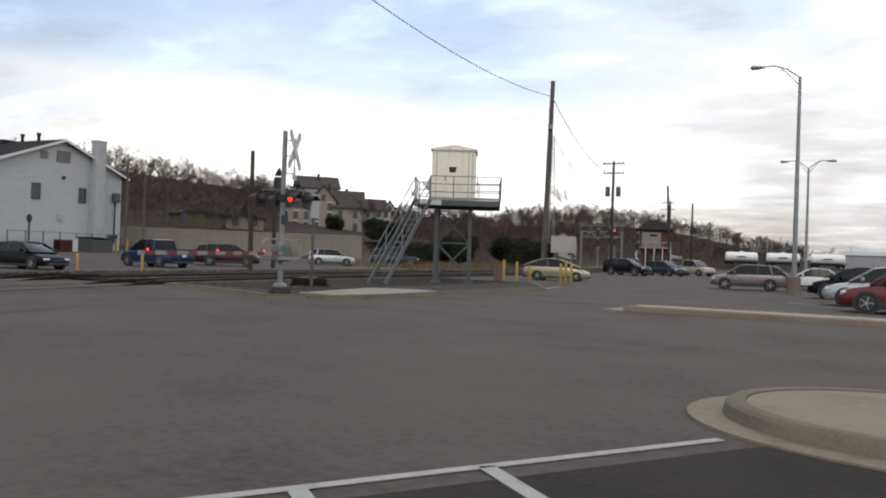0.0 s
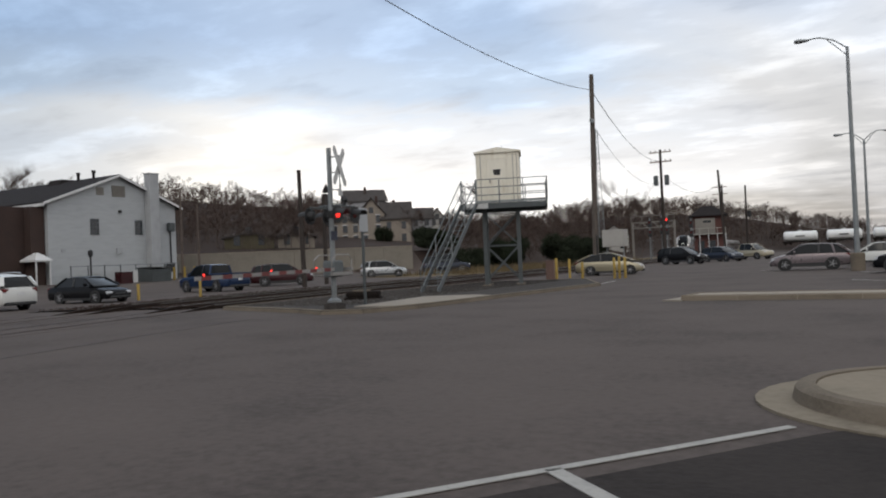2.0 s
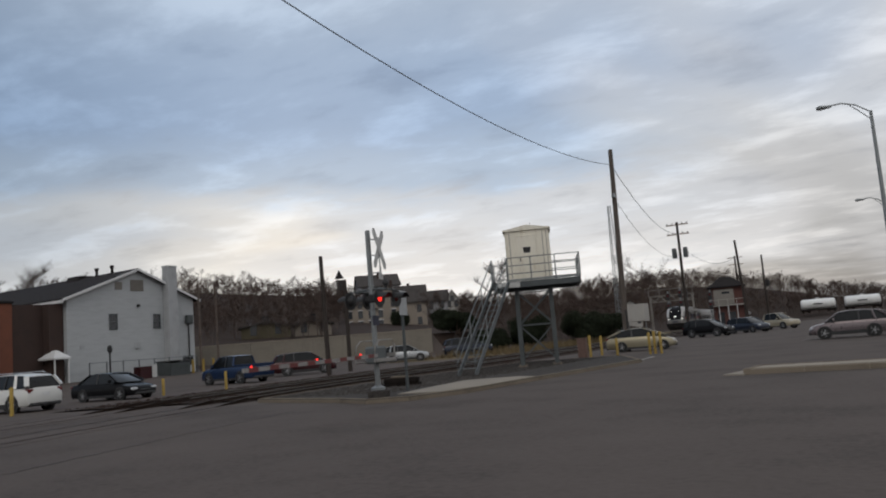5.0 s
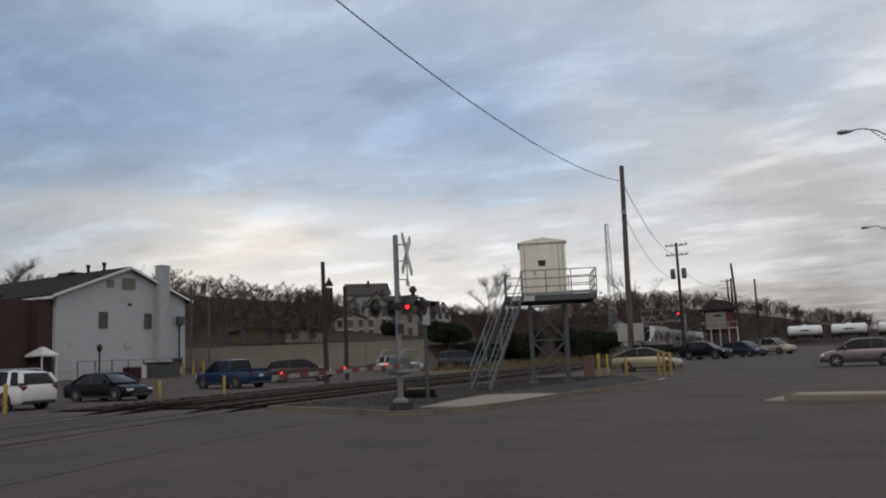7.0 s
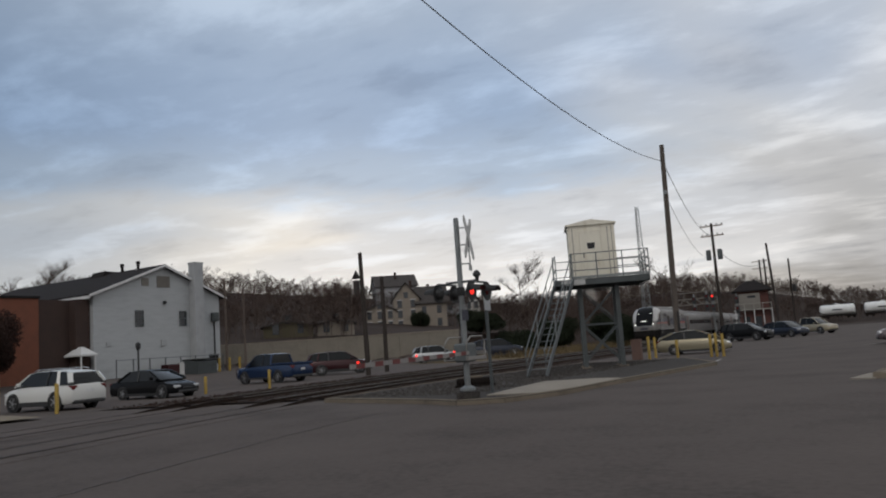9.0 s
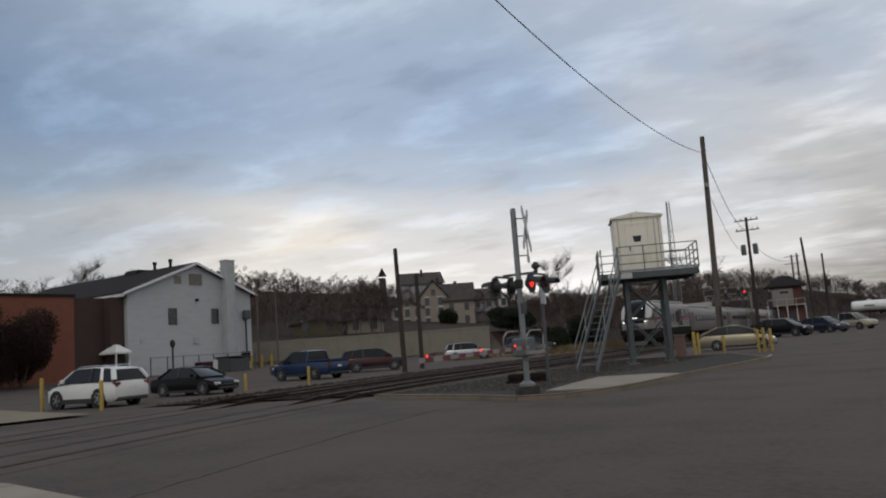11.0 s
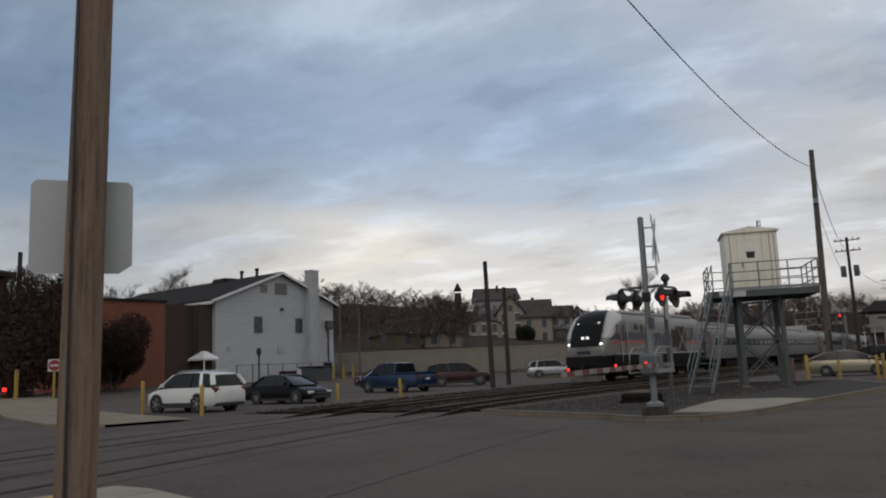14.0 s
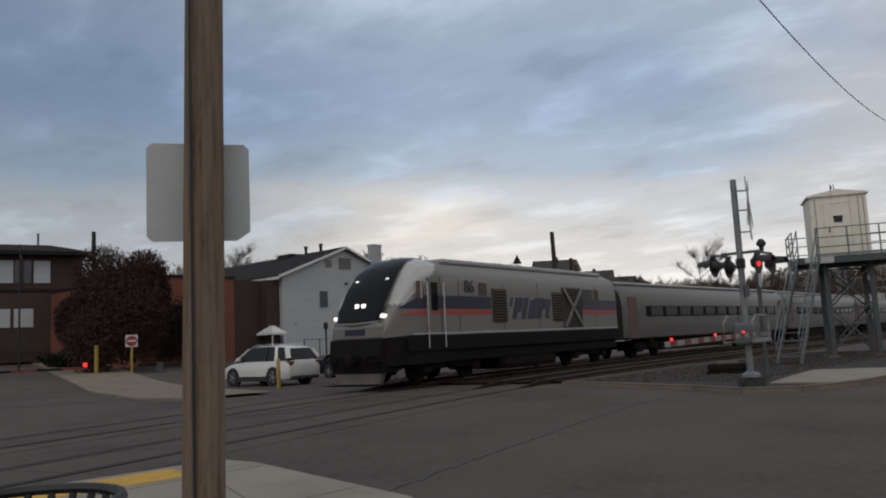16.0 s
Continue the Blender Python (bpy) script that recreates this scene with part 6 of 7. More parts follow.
    part("porch_roof", Mesh().prism([(39.5, 2.9), (41.5, 2.9), (41.5, 3.6), (39.5, 3.1)], "x", -68.6, -67.4), "brick_dark", wing, "dark brown porch roof")
    part("entrance_door", Mesh().box(-68.6, 40.8, 0.3, -68.5, 42.4, 2.7), "glass", wing, "dark glazed door")


white_building()
for dy, c in ((44.9, "black"),):
    lp = thing("yard_lamp", "black post-top yard lamp before the white building", "lamp", pose(-58.5, 42.4, 0.4))
    part("post", Mesh().tube([(0, 0, 0), (0, 0, 2.5)], 0.07, 8), "black", lp)
    part("lantern", Mesh().loft([[(p[0], p[2], z) for p in disc(r, 8)] for r, z in ((0.1, 2.5), (0.2, 2.7), (0.2, 3.0), (0.05, 3.15))]), "black", lp)
fence = thing("yard_fence", "chain-link fence with grey posts before the white building", "fence")
for k in range(8):
    part("post", Mesh().tube([(-63.5, 44 + 1.7 * k, 0.3), (-63.5, 44 + 1.7 * k, 2.3)], 0.05, 6), "steel_dark", fence)
part("top_rail", Mesh().tube([(-63.5, 44, 2.25), (-63.5, 55.9, 2.25)], 0.035, 5), "galv", fence)
bn = thing("dumpster", "dull green dumpster beside the white building", "dumpster", pose(-61.8, 51.5, 0.45))
part("tub", Mesh().prism([(-1.0, 0), (1.0, 0), (1.1, 1.25), (-1.0, 1.5)], "y", -1.1, 1.1), "steel_dark", bn)
part("lid", Mesh().box(-1.05, -1.15, 1.42, 1.1, 1.15, 1.5), "blackplastic", bn)
rv = thing("red_machine", "dull red machine cabinet with a white panel", "cabinet", pose(-60.5, 47.4, 0.4))
part("cabinet", Mesh().box(-0.5, -0.9, 0, 0.5, 0.9, 1.2, 0.06), "paint_maroon", rv)
part("panel", Mesh().box(0.5, 0.3, 0.2, 0.53, 0.8, 1.3), "sign_white", rv, "white panel")

# retaining wall
rw = thing("retaining_wall", "long tan concrete retaining wall behind the car park", "wall", kind="structure")
A, B = Vector((-72.5, 62.5, 0)), Vector((-51.5, 81.0, 0))
n = 8
for k in range(n):
    p, q = A + (B - A) * (k / n), A + (B - A) * ((k + 1) / n)
    e = (q - p).normalized() * 0.012
    s = Mesh().bar(p + e + Vector((0, 0, 1.5)), q - e + Vector((0, 0, 1.5)), 0.45, 3.5)
    part("panel", s, "retain", rw)
part("coping", Mesh().bar(A + Vector((0, 0, 3.3)), B + Vector((0, 0, 3.3)), 0.55, 0.12), "concrete", rw)


def house(name, label, x, y, w, d, eave, ridge, turn, wall="stucco_tan", roof="slate", floors=2, cols=3, chimney=True, z=None):
    """A gabled house; its gable wall faces minus y before the turn."""
    z = ground_z(x, y) - 0.4 if z is None else z
    h = thing(name, label, "house", pose(x, y, z, 0, 0, turn), kind="structure")
    part("wall", Mesh().prism([(-w / 2, 0), (w / 2, 0), (w / 2, eave), (0, ridge), (-w / 2, eave)], "y", 0, d), wall, h)
    rf = Mesh()
    for s in (-1, 1):
        rf.loft([[(s * (w / 2 + 0.4), yy, eave - 0.25), (0, yy, ridge), (0, yy, ridge + 0.22), (s * (w / 2 + 0.4), yy, eave - 0.03)] for yy in (-0.4, d + 0.4)])
    part("roof", rf, roof, h)
    for f in range(floors):
        zz = 1.6 + f * (eave - 0.6) / floors
        for c in range(cols):
            xx = -w / 2 + w * (c + 0.5) / cols
            wd = part("window", Mesh().box(xx - 0.42, -0.05, zz - 0.7, xx + 0.42, 0.02, zz + 0.7), "glass", h, "dark window")
            part("window_frame", Mesh().box(xx - 0.5, -0.03, zz + 0.7, xx + 0.5, 0.03, zz + 0.82), "trim", wd)
        for c in range(max(2, int(d / 3))):
            yy = d * (c + 0.5) / max(2, int(d / 3))
            for s in (-1, 1):
                part("window", Mesh().box(s * w / 2 - 0.04, yy - 0.42, zz - 0.7, s * w / 2 + 0.04, yy + 0.42, zz + 0.7), "glass", h, "dark window")
    part("attic_window", Mesh().box(-0.4, -0.05, eave + 0.2, 0.4, 0.02, eave + 1.3), "glass", h, "dark attic window")
    if chimney:
        part("chimney", Mesh().box(w * 0.15, d * 0.5, ridge - 1.2, w * 0.15 + 0.55, d * 0.5 + 0.55, ridge + 0.7), "brick_dark", h)
    return h


# ---- hill side: houses ----
house("tan_house", "tall tan house with dark windows and a steep gable", -87.05, 122.84, 4.9, 7, 6.2, 9.2, 35, "stucco_tan", floors=3, cols=2, z=4.5)
house("tan_annex", "tan slate-roofed house joined to the tall gable", -82.9, 129.9, 7.0, 5.6, 5.3, 8.4, 125, "stucco_tan", floors=2, cols=2, z=4.5)
house("tan_wing", "lower tan stone wing of the tall house", -91.1, 119.9, 5.8, 6, 4.5, 5.5, 35, "stucco_tan", floors=2, cols=3, chimney=False, z=4.5)
house("white_cottage", "small white gabled cottage among trees", -80.7, 136.5, 2.9, 5, 1.9, 4.2, 32, "stucco_white", floors=1, cols=2, z=7.6, chimney=False)
house("grey_cottage", "small grey house with a dark roof", -82.6, 137.6, 4.5, 4.4, 2.4, 4.4, 122, "house_grey", floors=1, cols=2, z=7.6, chimney=False)
house("low_hall", "long grey-roofed hall on the hill top", -121.5, 159.5, 12, 10, 5.6, 8.6, -48, "house_grey", floors=1, z=11.2)
house("olive_garage", "low olive green garage on the slope", -78.0, 81.0, 6.6, 5, 2.1, 2.5, 42, "olive", floors=1, cols=2, chimney=False)
house("tan_garage", "low tan garage on the slope", -73.4, 85.4, 5.0, 5, 2.1, 2.5, 42, "stucco_tan", floors=1, cols=2, chimney=False)
house("small_white_house", "small pale house among trees", -62, 190, 7, 7, 4.0, 6.5, 18, "stucco_white", floors=2, cols=2)
house("grey_house", "grey house on the hill", -150, 112, 9, 9, 5.0, 8, 50, "house_grey", floors=2)
for hx, hy in ((-124.5, 156.5),):
    sp = thing("steeple", "small dark church steeple on the hill", "steeple", pose(hx, hy, 19.2), kind="structure")
    part("tower", Mesh().box(-0.6, -0.6, -8, 0.6, 0.6, 0.0), "slate", sp)
    part("spire", Mesh().loft([[(-0.8, -0.8, 0.4), (0.8, -0.8, 0.4), (0.8, 0.8, 0.4), (-0.8, 0.8, 0.4)], [(-0.02, -0.02, 2.6), (0.02, -0.02, 2.6), (0.02, 0.02, 2.6), (-0.02, 0.02, 2.6)]]), "shingle", sp)


def control_tower():
    t = thing("signal_tower", "two-storey red brick railway signal tower with a hipped roof", "signal tower", pose(-30.9, 148.5, 0, 0, 0, 14), kind="structure")
    part("wall", Mesh().box(-2.5, -2.0, 0, 2.5, 2.0, 3.6), "red_brick", t, "red brick base")
    up = part("upper_floor", Mesh().box(-2.5, -2.05, 3.6, 2.5, 2.05, 7.3), "red_brick", t, "upper signal room")
    part("balcony", Mesh().box(-3.2, -3.0, 4.0, 2.9, 2.5, 4.15), "stucco_white", t, "pale balcony")
    part("bay_window", Mesh().box(-2.3, -2.45, 4.2, 1.1, -2.05, 6.9), "louvre", up, "pale boarded bay window")
    part("bay_window", Mesh().box(-0.9, -2.48, 6.1, 0.4, -2.44, 6.5), "glass", up, "dark upper light")
    for xx in (-3.1, -1.6, -0.1, 1.4, 2.8):
        part("balcony_post", Mesh().bar((xx, -2.9, 4.15), (xx, -2.9, 5.1), 0.07), "stucco_white", t)
        part("balcony_post", Mesh().bar((xx, -2.9, 0), (xx, -2.9, 4.0), 0.12), "trim", t)
    part("balcony_rail", Mesh().bar((-3.1, -2.9, 5.1), (2.8, -2.9, 5.1), 0.07), "stucco_white", t)
    for xx in (-1.9, 0.0):
        part("window", Mesh().box(xx, -2.06, 0.9, xx + 1.1, -1.95, 2.9), "glass", t)
    part("roof", Mesh().loft([[(-3.3, -2.8, 7.25), (3.3, -2.8, 7.25), (3.3, 2.8, 7.25), (-3.3, 2.8, 7.25)], [(-3.3, -2.8, 7.42), (3.3, -2.8, 7.42), (3.3, 2.8, 7.42), (-3.3, 2.8, 7.42)], [(-0.9, -0.15, 9.2), (0.9, -0.15, 9.2), (0.9, 0.15, 9.2), (-0.9, 0.15, 9.2)]]), "shingle", t, "dark hipped roof")


control_tower()


def rail_signal(label, x, y, h, lamp="lit_red", lz=0.85):
    o = thing("rail_signal", label, "railway signal", pose(x, y, 0), "signals beside the tracks")
    part("mast", Mesh().tube([(0, 0, 0), (0, 0, h)], 0.09, 8), "galv", o)
    for k in range(2):
        z = h * lz - 1.6 * k
        hd = part("signal_head", Mesh().box(-0.3, -0.2, z - 0.55, 0.3, 0.15, z + 0.55, 0.05), "black", o, "black signal head")
        part("lens", Mesh().loft([[(p[0] * 1.0, yy, z + 0.25 + p[2]) for p in disc(0.16, 12)] for yy in (-0.23, -0.19)]), lamp if k == 0 else "taillamp", hd, "red signal lens")
    part("platform", Mesh().box(-0.5, -0.5, h * 0.45, 0.5, 0.5, h * 0.45 + 0.06), "galv", o)
    lad = Mesh()
    for s in (-0.2, 0.2):
        lad.tube([(s, 0.3, 0), (s, 0.3, h * 0.9)], 0.025, 4)
    for k in range(int(h / 0.4)):
        lad.bar((-0.2, 0.3, 0.3 + 0.4 * k), (0.2, 0.3, 0.3 + 0.4 * k), 0.02)
    part("ladder", lad, "galv", o)


for x, y, h in ((-36.6, 131, 7.0), (-34.6, 131, 7.4), (-33.0, 128, 7.2), (-30.6, 134, 6.6)):
    rail_signal("grey signal mast beside the tracks, one with a red light", x, y, h, "lit_red" if x == -33.0 else "taillamp")
gb = thing("signal_gantry", "brown steel signal bridge over the tracks", "gantry", pose(-38.2, 140, 0, 0, 0, 0))
for yy in (-0.4, 0.4):
    for zz in (5.6, 6.6):
        part("chord", Mesh().bar((-4.2, yy, zz), (3.6, yy, zz), 0.12), "louvre", gb)
    for k in range(9):
        xx = -4.2 + 0.975 * k
        if k < 8:
            part("lattice_bar", Mesh().bar((xx, yy, 5.6 if k % 2 else 6.6), (xx + 0.975, yy, 6.6 if k % 2 else 5.6), 0.07), "louvre", gb)
    part("walkway_rail", Mesh().bar((-4.2, yy, 7.7), (3.6, yy, 7.7), 0.06), "louvre", gb)
for k in range(5):
    part("rail_post", Mesh().bar((-4.1 + 1.9 * k, -0.4, 6.6), (-4.1 + 1.9 * k, -0.4, 7.7), 0.06), "louvre", gb)
for xx in (-4.0, 3.4):
    for yy in (-0.35, 0.35):
        part("leg", Mesh().bar((xx, yy, 0), (xx, yy, 6.6), 0.16), "louvre", gb, "brown steel leg")
    for k in range(5):
        part("lattice_bar", Mesh().bar((xx, -0.35 if k % 2 else 0.35, 0.6 + 1.1 * k), (xx, 0.35 if k % 2 else -0.35, 1.7 + 1.1 * k), 0.07), "louvre", gb)
lt = thing("radio_mast", "tall thin lattice radio mast", "radio mast", pose(-38.6, 112, 0))
la = Mesh()
for k in range(3):
    a = 2 * math.pi * k / 3
    la.tube([(0.8 * math.cos(a), 0.8 * math.sin(a), 0), (0.25 * math.cos(a), 0.25 * math.sin(a), 19.5)], 0.05, 5)
    b = 2 * math.pi * (k + 1) / 3
    for j in range(24):
        r0, r1 = 0.8 - 0.55 * j / 24, 0.8 - 0.55 * (j + 1) / 24
        la.bar((r0 * math.cos(a), r0 * math.sin(a), 19.5 * j / 24), (r1 * math.cos(b), r1 * math.sin(b), 19.5 * (j + 1) / 24), 0.035)
        la.bar((r0 * math.cos(a), r0 * math.sin(a), 19.5 * j / 24), (r0 * math.cos(b), r0 * math.sin(b), 19.5 * j / 24), 0.03)
part("lattice", la, "galv", lt, "galvanised lattice")
sc = thing("signal_cabinet", "pale relay cabinet on legs beside the tracks", "cabinet", pose(-32.5, 100, 0))
part("box", Mesh().box(-1.4, -1, 2.2, 1.4, 1, 4.4, 0.05), "stucco_white", sc)
for xx in (-1.1, 1.1):
    part("leg", Mesh().bar((xx, 0, 0), (xx, 0, 2.2), 0.15), "galv", sc)
for k, (x, y) in enumerate(((-31.5, 299), (-18.0, 300), (-4, 302))):
    tk = thing("tank_car", "white railway tank car in the far yard", "tank car", pose(x, y, 1.6, 0, 0, 3), "tank cars in the yard")
    part("tank", Mesh().loft([[(xx, p[0] * 1.7 * q, 2.9 + p[2] * 1.7 * q) for p in disc(1, 16)] for xx, q in ((-5.4, 0.6), (-5.0, 0.95), (-4.6, 1), (4.6, 1), (5.0, 0.95), (5.4, 0.6))]), "tank", tk, "white tank", True)
    part("underframe", Mesh().box(-5.6, -1.2, 0.7, 5.6, 1.2, 1.2), "under", tk)
    part("marking", Mesh().box(-1.5, -1.74, 2.7, 1.5, -1.69, 3.1), "loco_dark", tk, "dark marking as a plain bar")
    part("lid_housing", Mesh().box(-0.6, -0.5, 4.5, 0.6, 0.5, 5.0), "tank", tk)
    for s in (-4, 4):
        bogie(tk, s, axles=(-0.9, 0.9), r=0.45)
sh = thing("yard_shed", "low grey industrial shed in the far yard", "shed", pose(12, 330, 1.5), kind="structure")
part("wall", Mesh().box(-12, -6, 0, 14, 6, 5.0), "house_grey", sh)
part("roof", Mesh().prism([(-6.4, 5), (6.4, 5), (0, 6.5)], "x", -12.4, 14.4), "coach_roof", sh)


# ---- left end of the street ----
lb = thing("dark_building", "dark two-storey building with a flat roof and white window panels", "building", pose(-87.3, 22.0, 1.5, 0, 0, 76), kind="structure")
part("wall", Mesh().box(-16, 0, 0, 12, 14, 9.9), "brick_dark", lb, "dark brown brick wall")
part("roof", Mesh().loft([[(-17, -1, 9.9), (12.6, -1, 9.9), (12.6, 15, 9.9), (-17, 15, 9.9)], [(-17, -1, 10.25), (12.6, -1, 10.25), (12.6, 15, 10.25), (-17, 15, 10.25)], [(-14, 3, 11.3), (9.6, 3, 11.3), (9.6, 12, 11.3), (-14, 12, 11.3)]]), "shingle", lb, "dark low hipped roof")
for k in range(8):
    x0 = -15.5 + 3.1 * k
    for dx in (0.0, 0.75):
        part("window", Mesh().box(x0 + dx, -0.08, 7.3, x0 + dx + 0.65, 0.02, 9.4), "glass", lb, "dark window")
    part("white_panel", Mesh().box(x0 + 1.6, -0.10, 7.3, x0 + 3.0, 0.02, 9.4), "siding", lb, "white wall panel")
part("string_course", Mesh().box(-16, -0.14, 6.5, 12, 0.0, 6.75), "shingle", lb, "dark string course")
for x0, x1 in ((3.6, 5.9), (6.2, 7.8)):
    part("white_panel", Mesh().box(x0, -0.12, 3.2, x1, 0.02, 4.9), "siding", lb, "white lower panel")
part("brick_panel", Mesh().box(-16, -0.06, 0.9, 12, 0.0, 6.4), "brick_faded", lb, "faded brown brick panel")
for xx in (4.2, 8.6):
    part("roof_pipe", Mesh().tube([(xx, 4, 10.6), (xx, 4, 12.6)], 0.09, 6), "black", lb, "thin roof pipe")
for x, y in ((-70.5, 21.5), (-69.0, 22.6)):
    fp = thing("flag_pole", "thin dark pole with a furled flag", "flag pole", pose(x, y, 0.6))
    part("shaft", Mesh().tube([(0, 0, 0), (0, 0, 9.5)], [0.09, 0.05], 8), "black", fp)
    part("flag", Mesh().prism([(0.05, 7.0), (0.30, 6.2), (0.5, 6.0), (0.45, 8.2), (0.1, 8.8)], "y", -0.03, 0.03), "paint_maroon", fp, "furled dark flag")
dn = thing("no_entry_sign", "red and white no entry sign on a yellow-sleeved post", "sign", pose(-55.8, 24.6, 0.35, 0, 0, 60))
part("post", Mesh().tube([(0, 0, 0), (0, 0, 2.4)], 0.07, 8), "yellow", dn)
part("plate", Mesh().box(-0.36, -0.10, 1.75, 0.36, -0.08, 2.5), "sign_white", dn, "white plate")
part("red_disc", Mesh().loft([[(p[0], yy, 2.12 + p[2]) for p in disc(0.33, 20)] for yy in (-0.115, -0.101)]), "sign_red", dn, "red disc")
part("white_bar", Mesh().box(-0.24, -0.125, 2.06, 0.24, -0.116, 2.18), "sign_white", dn, "white bar")
bollard("tall yellow post beside the no entry sign", -57.0, 22.9, 2.3, 0.12)
g2 = thing("far_gate", "lowered red and white gate arm with lit red lamps", "gate arm", pose(-60, 20.5, 0.3))
for k in range(9):
    a = Vector((-4.0 + 1.0 * k, -4.6 + 1.15 * k, 0.62))
    part("arm_section", Mesh().bar(a, a + Vector((0.99, 1.14, 0)), 0.06, 0.16), "arm_red" if k % 2 else "under", g2)
for q in (0.6, 5.9):
    p = Vector((-4.0 + q, -4.6 + 1.15 * q, 0.82))
    part("arm_lamp", Mesh().box(p.x - 0.1, p.y - 0.1, p.z - 0.12, p.x + 0.1, p.y + 0.1, p.z + 0.12, 0.03), "lit_red", g2, "lit red gate lamp")
part("support", Mesh().bar((4.9, 5.6, -0.2), (4.9, 5.6, 0.75), 0.3), "steel_dark", g2)
car("dark_car", "dark car waiting at the far gate", pose(-68, 15.0, 0.5, 0, 0, 15), "paint_black", "sedan", 4.6, 1.8, 1.45)


# ---- trees ----
def bare_tree(g, x, y, z, h, rng, twigs=260, spread=0.42, rt=None, fine=1.0):
    """Tapered trunk, forked limbs and a haze of fine twigs; material 0 bark, 1 twigs."""
    rt = rt or h * 0.012
    base = Vector((x, y, z))
    g.use(0)
    tip = base + Vector((rng.uniform(-.08, .08) * h, rng.uniform(-.08, .08) * h, h * 0.8))
    g.tube([base - Vector((0, 0, 0.5)), base.lerp(tip, 0.4), tip], [rt, rt * 0.6, rt * 0.1], 4)
    ends = [(base.lerp(tip, 0.5), tip)]
    for k in range(8):
        q = rng.uniform(0.10, 0.85)
        a = base.lerp(tip, q)
        an, ln = rng.uniform(0, 6.283), h * rng.uniform(0.28, 0.46) * (1.2 - q * 0.7)
        b = a + Vector((math.cos(an) * ln * spread * 1.7, math.sin(an) * ln * spread * 1.7, ln * rng.uniform(0.5, 0.95)))
        g.tube([a, b], [rt * 0.38, rt * 0.06], 3)
        ends.append((a, b))
        for _ in range(2):
            c = a.lerp(b, rng.uniform(0.35, 0.8))
            a2, l2 = an + rng.uniform(-1.2, 1.2), ln * rng.uniform(0.4, 0.6)
            d = c + Vector((math.cos(a2) * l2 * 0.75, math.sin(a2) * l2 * 0.75, l2 * rng.uniform(0.3, 0.9)))
            g.tube([c, d], [rt * 0.16, rt * 0.04], 3)
            ends.append((c, d))
    g.use(1)
    w = h * 0.0021 * fine
    for _ in range(twigs):
        a, b = rng.choice(ends)
        p = a.lerp(b, rng.uniform(0.0, 1.0))
        an, ln = rng.uniform(0, 6.283), h * rng.uniform(0.05, 0.15)
        q = p + Vector((math.cos(an) * ln * 0.75, math.sin(an) * ln * 0.75, ln * rng.uniform(0.0, 1.0)))
        s = Vector((-math.sin(an), math.cos(an), rng.uniform(-.6, .6))) * w * rng.uniform(0.6, 1.5)
        mid = p.lerp(q, 0.45)
        r1 = mid + Vector((rng.uniform(-.6, .6), rng.uniform(-.6, .6), rng.uniform(0, .7))) * ln * 0.7
        g.add([p - s, p + s, q, mid - s * 0.7, mid + s * 0.7, r1], [(0, 1, 2), (3, 4, 5)])


def woods(name, label, spots, seed, mat="twig", lo=4.5, hi=8.5, twigs=430, fine=1.0):
    g, rng = Mesh(), random.Random(seed)
    for x, y in spots:
        bare_tree(g, x, y, ground_z(x, y), rng.uniform(lo, hi), rng, twigs, 0.5, None, fine)
    return tagged(part(name, g, ["tree_grey", mat], None, label), category="trees", kind="stuff")


rng = random.Random(11)
spots = []
while len(spots) < 1500:
    d, az = rng.uniform(95, 300), radians(rng.uniform(8, 74))
    x, y = -5 - d * math.sin(az), 1 + d * math.cos(az)
    a = -0.66 * (x + 62.5) + 0.75 * (y - 71.9)
    if abs(math.degrees(az) - 33.2) < 3.6 and d < 150 or abs(math.degrees(az) - 29.2) < 1.2 and d < 168:
        continue
    if min(a, -(x + 50) - 0.1 * max(0, y - 100)) > 6:
        spots.append((x, y))
woods("hill_woods", "bare brown winter woods on the hill", spots, 3, lo=4.0, hi=8.0)
spots = [(rng.uniform(-58, -47), rng.uniform(84, 130)) for _ in range(60)] + [(-46 - rng.uniform(0, 12) - 0.1 * max(0, y - 100), y) for y in [rng.uniform(120, 260) for _ in range(60)]]
woods("trackside_scrub", "bare brown scrub trees beside the tracks", spots, 5, lo=3.5, hi=6.5, twigs=420)
spots = []
while len(spots) < 850:
    az = rng.uniform(2, 26)
    d = rng.uniform(float(np.interp(az, [8, 20], [300, 205])), 430)
    spots.append((-d * math.sin(radians(az)), d * math.cos(radians(az))))
woods("far_woods", "bare brown woods on the far slope", spots, 6, lo=6, hi=10, twigs=200, fine=2.0)
spots = []
while len(spots) < 260:
    az, d = rng.uniform(-34, 3), rng.uniform(390, 520)
    spots.append((-d * math.sin(radians(az)), d * math.cos(radians(az))))
woods("ridge_woods", "distant bare woods along the low ridge", spots, 7, lo=5, hi=9, twigs=130, fine=2.4)
spots = [(-100 - rng.uniform(0, 60), rng.uniform(20, 80)) for _ in range(60)]
woods("street_woods", "bare trees behind the buildings", spots, 9, lo=6, hi=9)


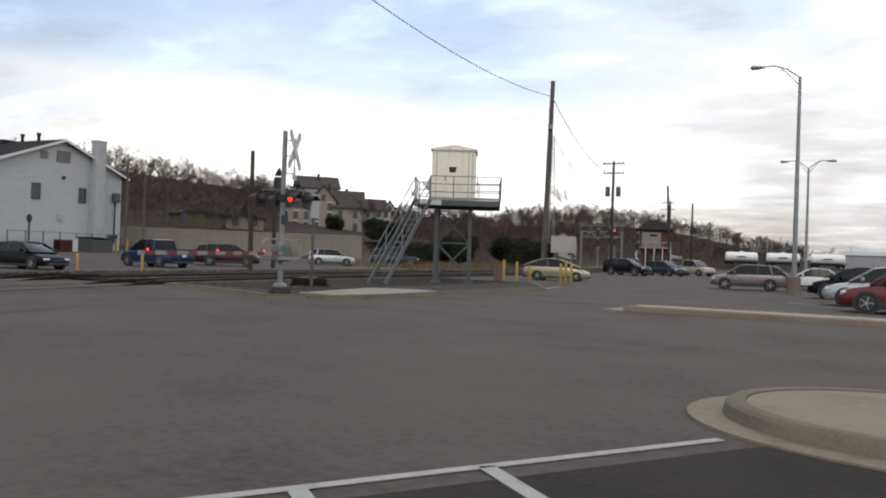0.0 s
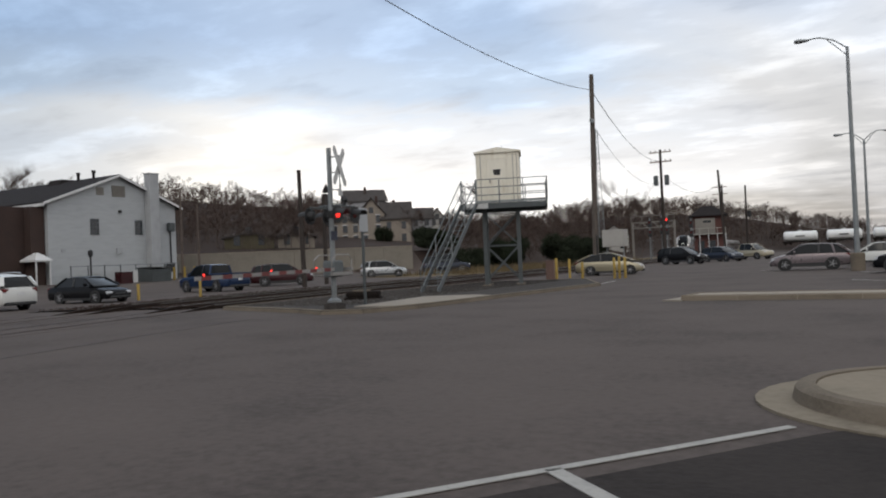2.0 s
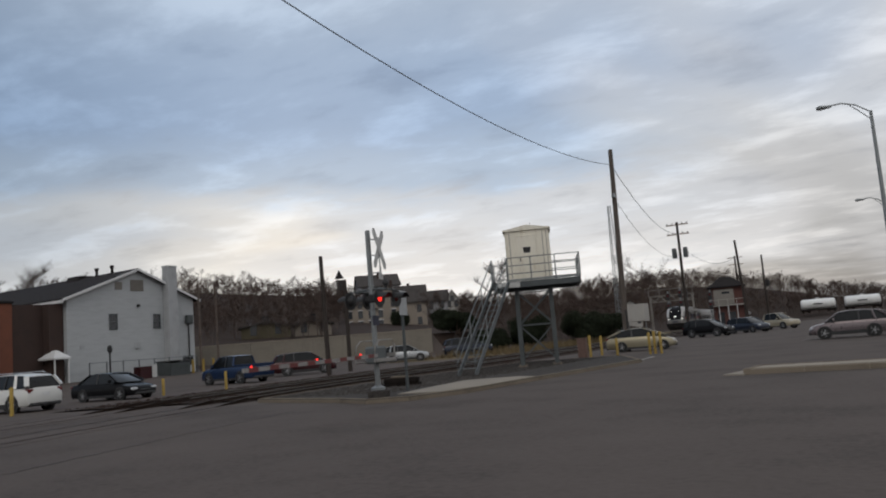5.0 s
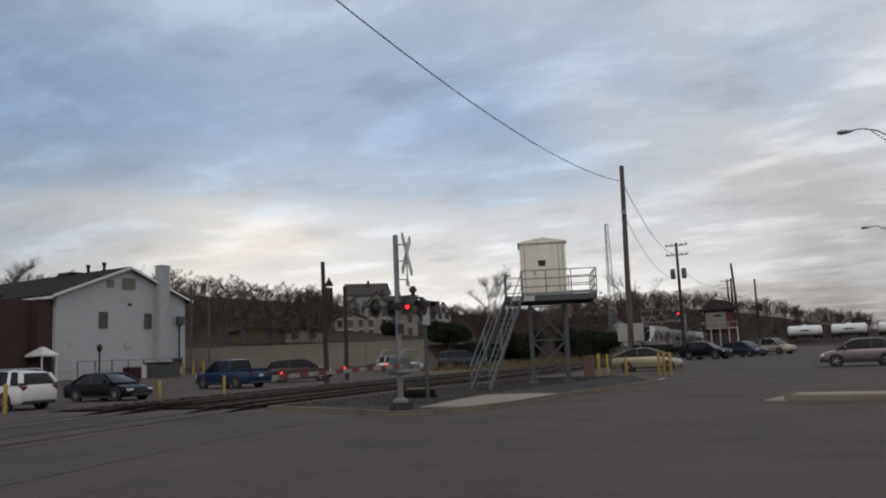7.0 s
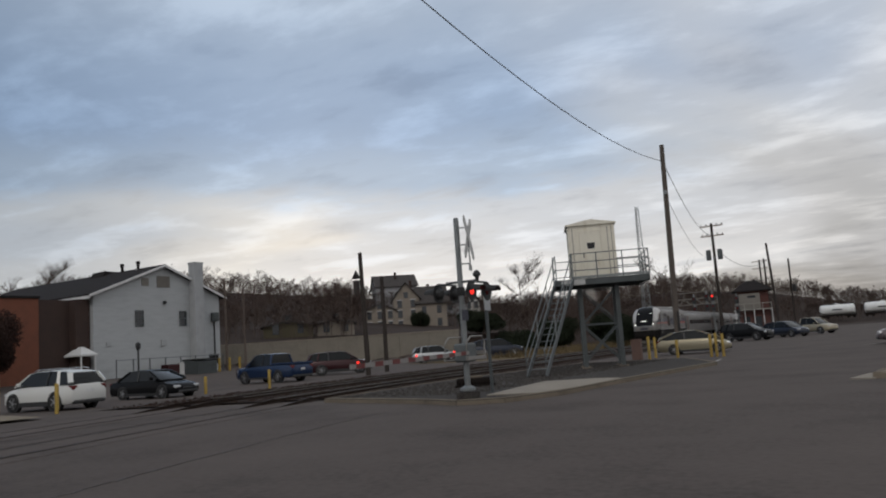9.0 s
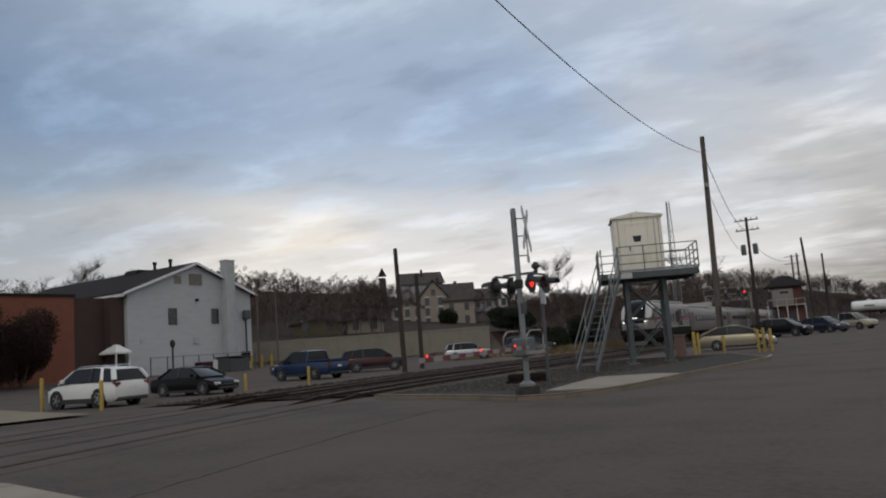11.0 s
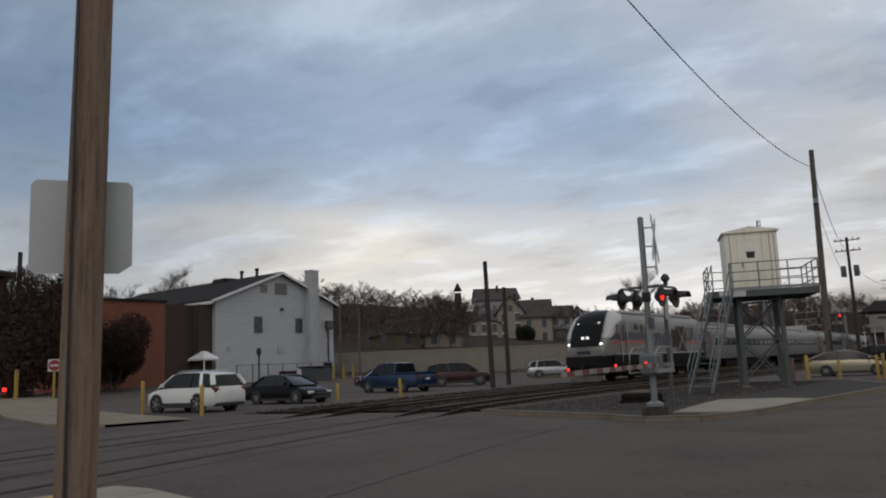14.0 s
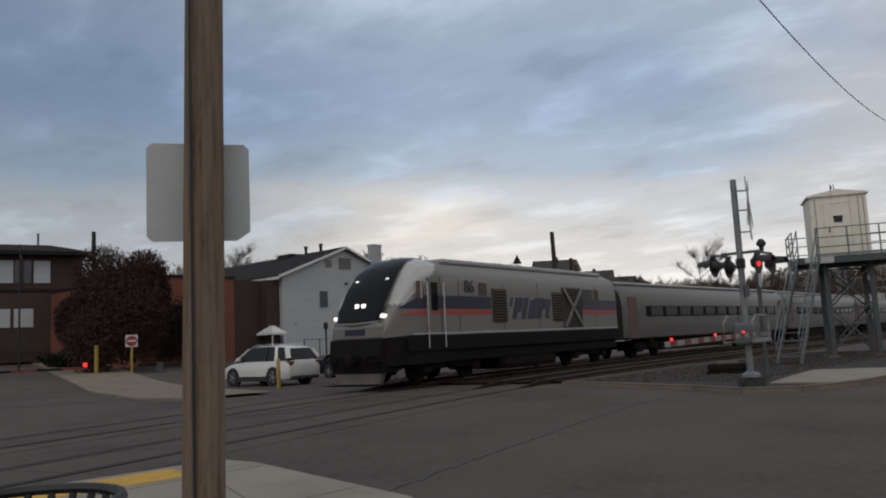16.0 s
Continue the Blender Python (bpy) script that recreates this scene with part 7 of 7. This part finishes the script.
def single_tree(name, label, x, y, h, seed, mat="twig", twigs=1100):
    g = Mesh()
    o = thing(name, label, "tree", pose(x, y, ground_z(x, y)))
    r = random.Random(seed)
    bare_tree(g, 0, 0, 0, h, r, twigs, 0.6, h * 0.012, 0.55)
    tr, cr = Mesh(), Mesh()
    for f, mi in zip(g.f, g.m):
        (tr if mi == 0 else cr).f.append(f)
    for k, part_mesh, mt in (("trunk", tr, "bark"), ("crown", cr, mat)):
        part_mesh.v, part_mesh.m = g.v, [0] * len(part_mesh.f)
        part(k, part_mesh, mt, o)


single_tree("bare_tree", "bare winter tree standing above the scrub", -51.5, 99, 13, 21)
single_tree("bare_tree", "bare winter tree behind the radio mast", -47, 150, 17, 22)
single_tree("bare_tree", "bare winter tree behind the brick wing", -104, 62, 14, 23)


def shrub(name, label, x, y, rx, ry, h, n, mat, seed, leaf=0.28, z=None):
    """A dense crown of many small clumps of leaves or twigs on several stems."""
    o = thing(name, label, "shrub", pose(x, y, ground_z(x, y) if z is None else z))
    r = random.Random(seed)
    st, g = Mesh(), Mesh()
    for k in range(6):
        a = r.uniform(0, 6.28)
        st.tube([(0.15 * rx * math.cos(a), 0.15 * ry * math.sin(a), -0.2), (0.5 * rx * math.cos(a), 0.5 * ry * math.sin(a), h * r.uniform(0.5, 0.8))], [0.09, 0.03], 5)
    part("stems", st, "bark", o)
    lobes = [(Vector((0, 0, h * 0.45)), 0.62)] + [(Vector((math.cos(k * 1.05) * rx * r.uniform(.35, .6), math.sin(k * 1.05) * ry * r.uniform(.35, .6), h * r.uniform(0.22, 0.74))), r.uniform(0.30, 0.46)) for k in range(11)]
    for _ in range(n):
        c0, k = r.choice(lobes)
        d = Vector((r.gauss(0, 1), r.gauss(0, 1), r.gauss(0, 1))).normalized() * (r.random() ** 0.4) * r.uniform(0.9, 1.12)
        c = c0 + Vector((d.x * rx * k, d.y * ry * k, d.z * h * k * 0.62))
        if c.z < 0.05:
            continue
        u = (d * 0.5 + Vector((r.gauss(0, 1), r.gauss(0, 1), r.gauss(0, 1) + 0.3)).normalized()).normalized()
        v = u.orthogonal().normalized()
        s = leaf * r.uniform(0.6, 1.5)
        g.add([c - u * s, c + v * s * 0.22, c + u * s, c - v * s * 0.22], [(0, 1, 2, 3)])
    part("crown", g, mat, o)


shrub("purple_tree", "large dark reddish-brown shrub tree by the street corner", -60.9, 26.2, 4.7, 4.5, 8.9, 90000, "twig_red", 31, 0.13)
shrub("purple_tree", "dark reddish-brown round tree before the brick wing", -63.5, 32.4, 3.3, 3.2, 6.3, 42000, "twig_red", 32, 0.13)
for k, (x, y, rr, h) in enumerate(((-50, 84, 3.2, 3.0), (-46.5, 86, 3.0, 3.2), (-43, 90, 3.0, 4.4), (-39, 98, 3.5, 4.5), (-38.5, 106, 3.5, 4.2))):
    shrub("evergreen_shrub", "dark evergreen shrub beside the tracks", x, y, rr, rr, h, 9000, "evergreen", 40 + k, 0.2)
shrub("evergreen_shrub", "dark evergreen shrub before the tan house", -80.8, 117.8, 2.2, 2.2, 3.8, 5000, "evergreen", 55, 0.2, 4.4)
shrub("clipped_hedge", "dark low hedge before the dark building", -70, 27, 6, 2.0, 1.6, 2500, "evergreen", 60, 0.25)
reeds, rr = Mesh(), random.Random(77)
for _ in range(2600):
    x = rr.uniform(-44, -34)
    y = rr.uniform(66, 120)
    z = ground_z(x, y)
    a, h = rr.uniform(0, 6.28), rr.uniform(0.3, 0.9)
    s = Vector((math.cos(a), math.sin(a), 0)) * 0.06
    b = Vector((x, y, z))
    reeds.add([b - s, b + s, b + Vector((rr.uniform(-.2, .2), rr.uniform(-.2, .2), h))], [(0, 1, 2)])
tagged(part("dry_grass", reeds, "drygrass", None, "dry tan grass beside the tracks"), category="grass", kind="stuff")


# ---- motion ----
NOSE = [(0.0, 180.5), (0.5, 175.2), (2.0, 159.4), (3.5, 143.5), (5.0, 127.6), (7.0, 106.6), (9.0, 87.8), (11.0, 70.4), (11.5, 65.8), (12.0, 61.1), (12.5, 56.3), (13.0, 51.4), (13.5, 46.5), (14.0, 41.5), (14.5, 36.3), (15.0, 30.7), (15.5, 24.6), (16.0, 17.9)]


def motions():
    ys = np.arange(-50, 480, 0.25)
    xs = np.array([track_x(y) for y in ys])
    arc = np.concatenate(([0], np.cumsum(np.hypot(np.diff(xs), np.diff(ys)))))

    def at(s):
        return float(np.interp(s, arc, xs)), float(np.interp(s, arc, ys))

    def rows(lead, length):
        half, out = length * 0.32, []
        for t, y in NOSE:
            mid = float(np.interp(y, ys, arc)) + lead + length / 2
            (x0, y0), (x1, y1) = at(mid - half), at(mid + half)
            turn = math.degrees(math.atan2(y0 - y1, x0 - x1))
            out.append((t, pose((x0 + x1) / 2, (y0 + y1) / 2, RAIL_Z, 0, 0, turn)))
        return out
    walk(LOCO, rows(0.0, 19.0))
    for k, c in enumerate(COACHES):
        walk(c, rows(16.7 + 25.4 * k, 24.6))


motions()
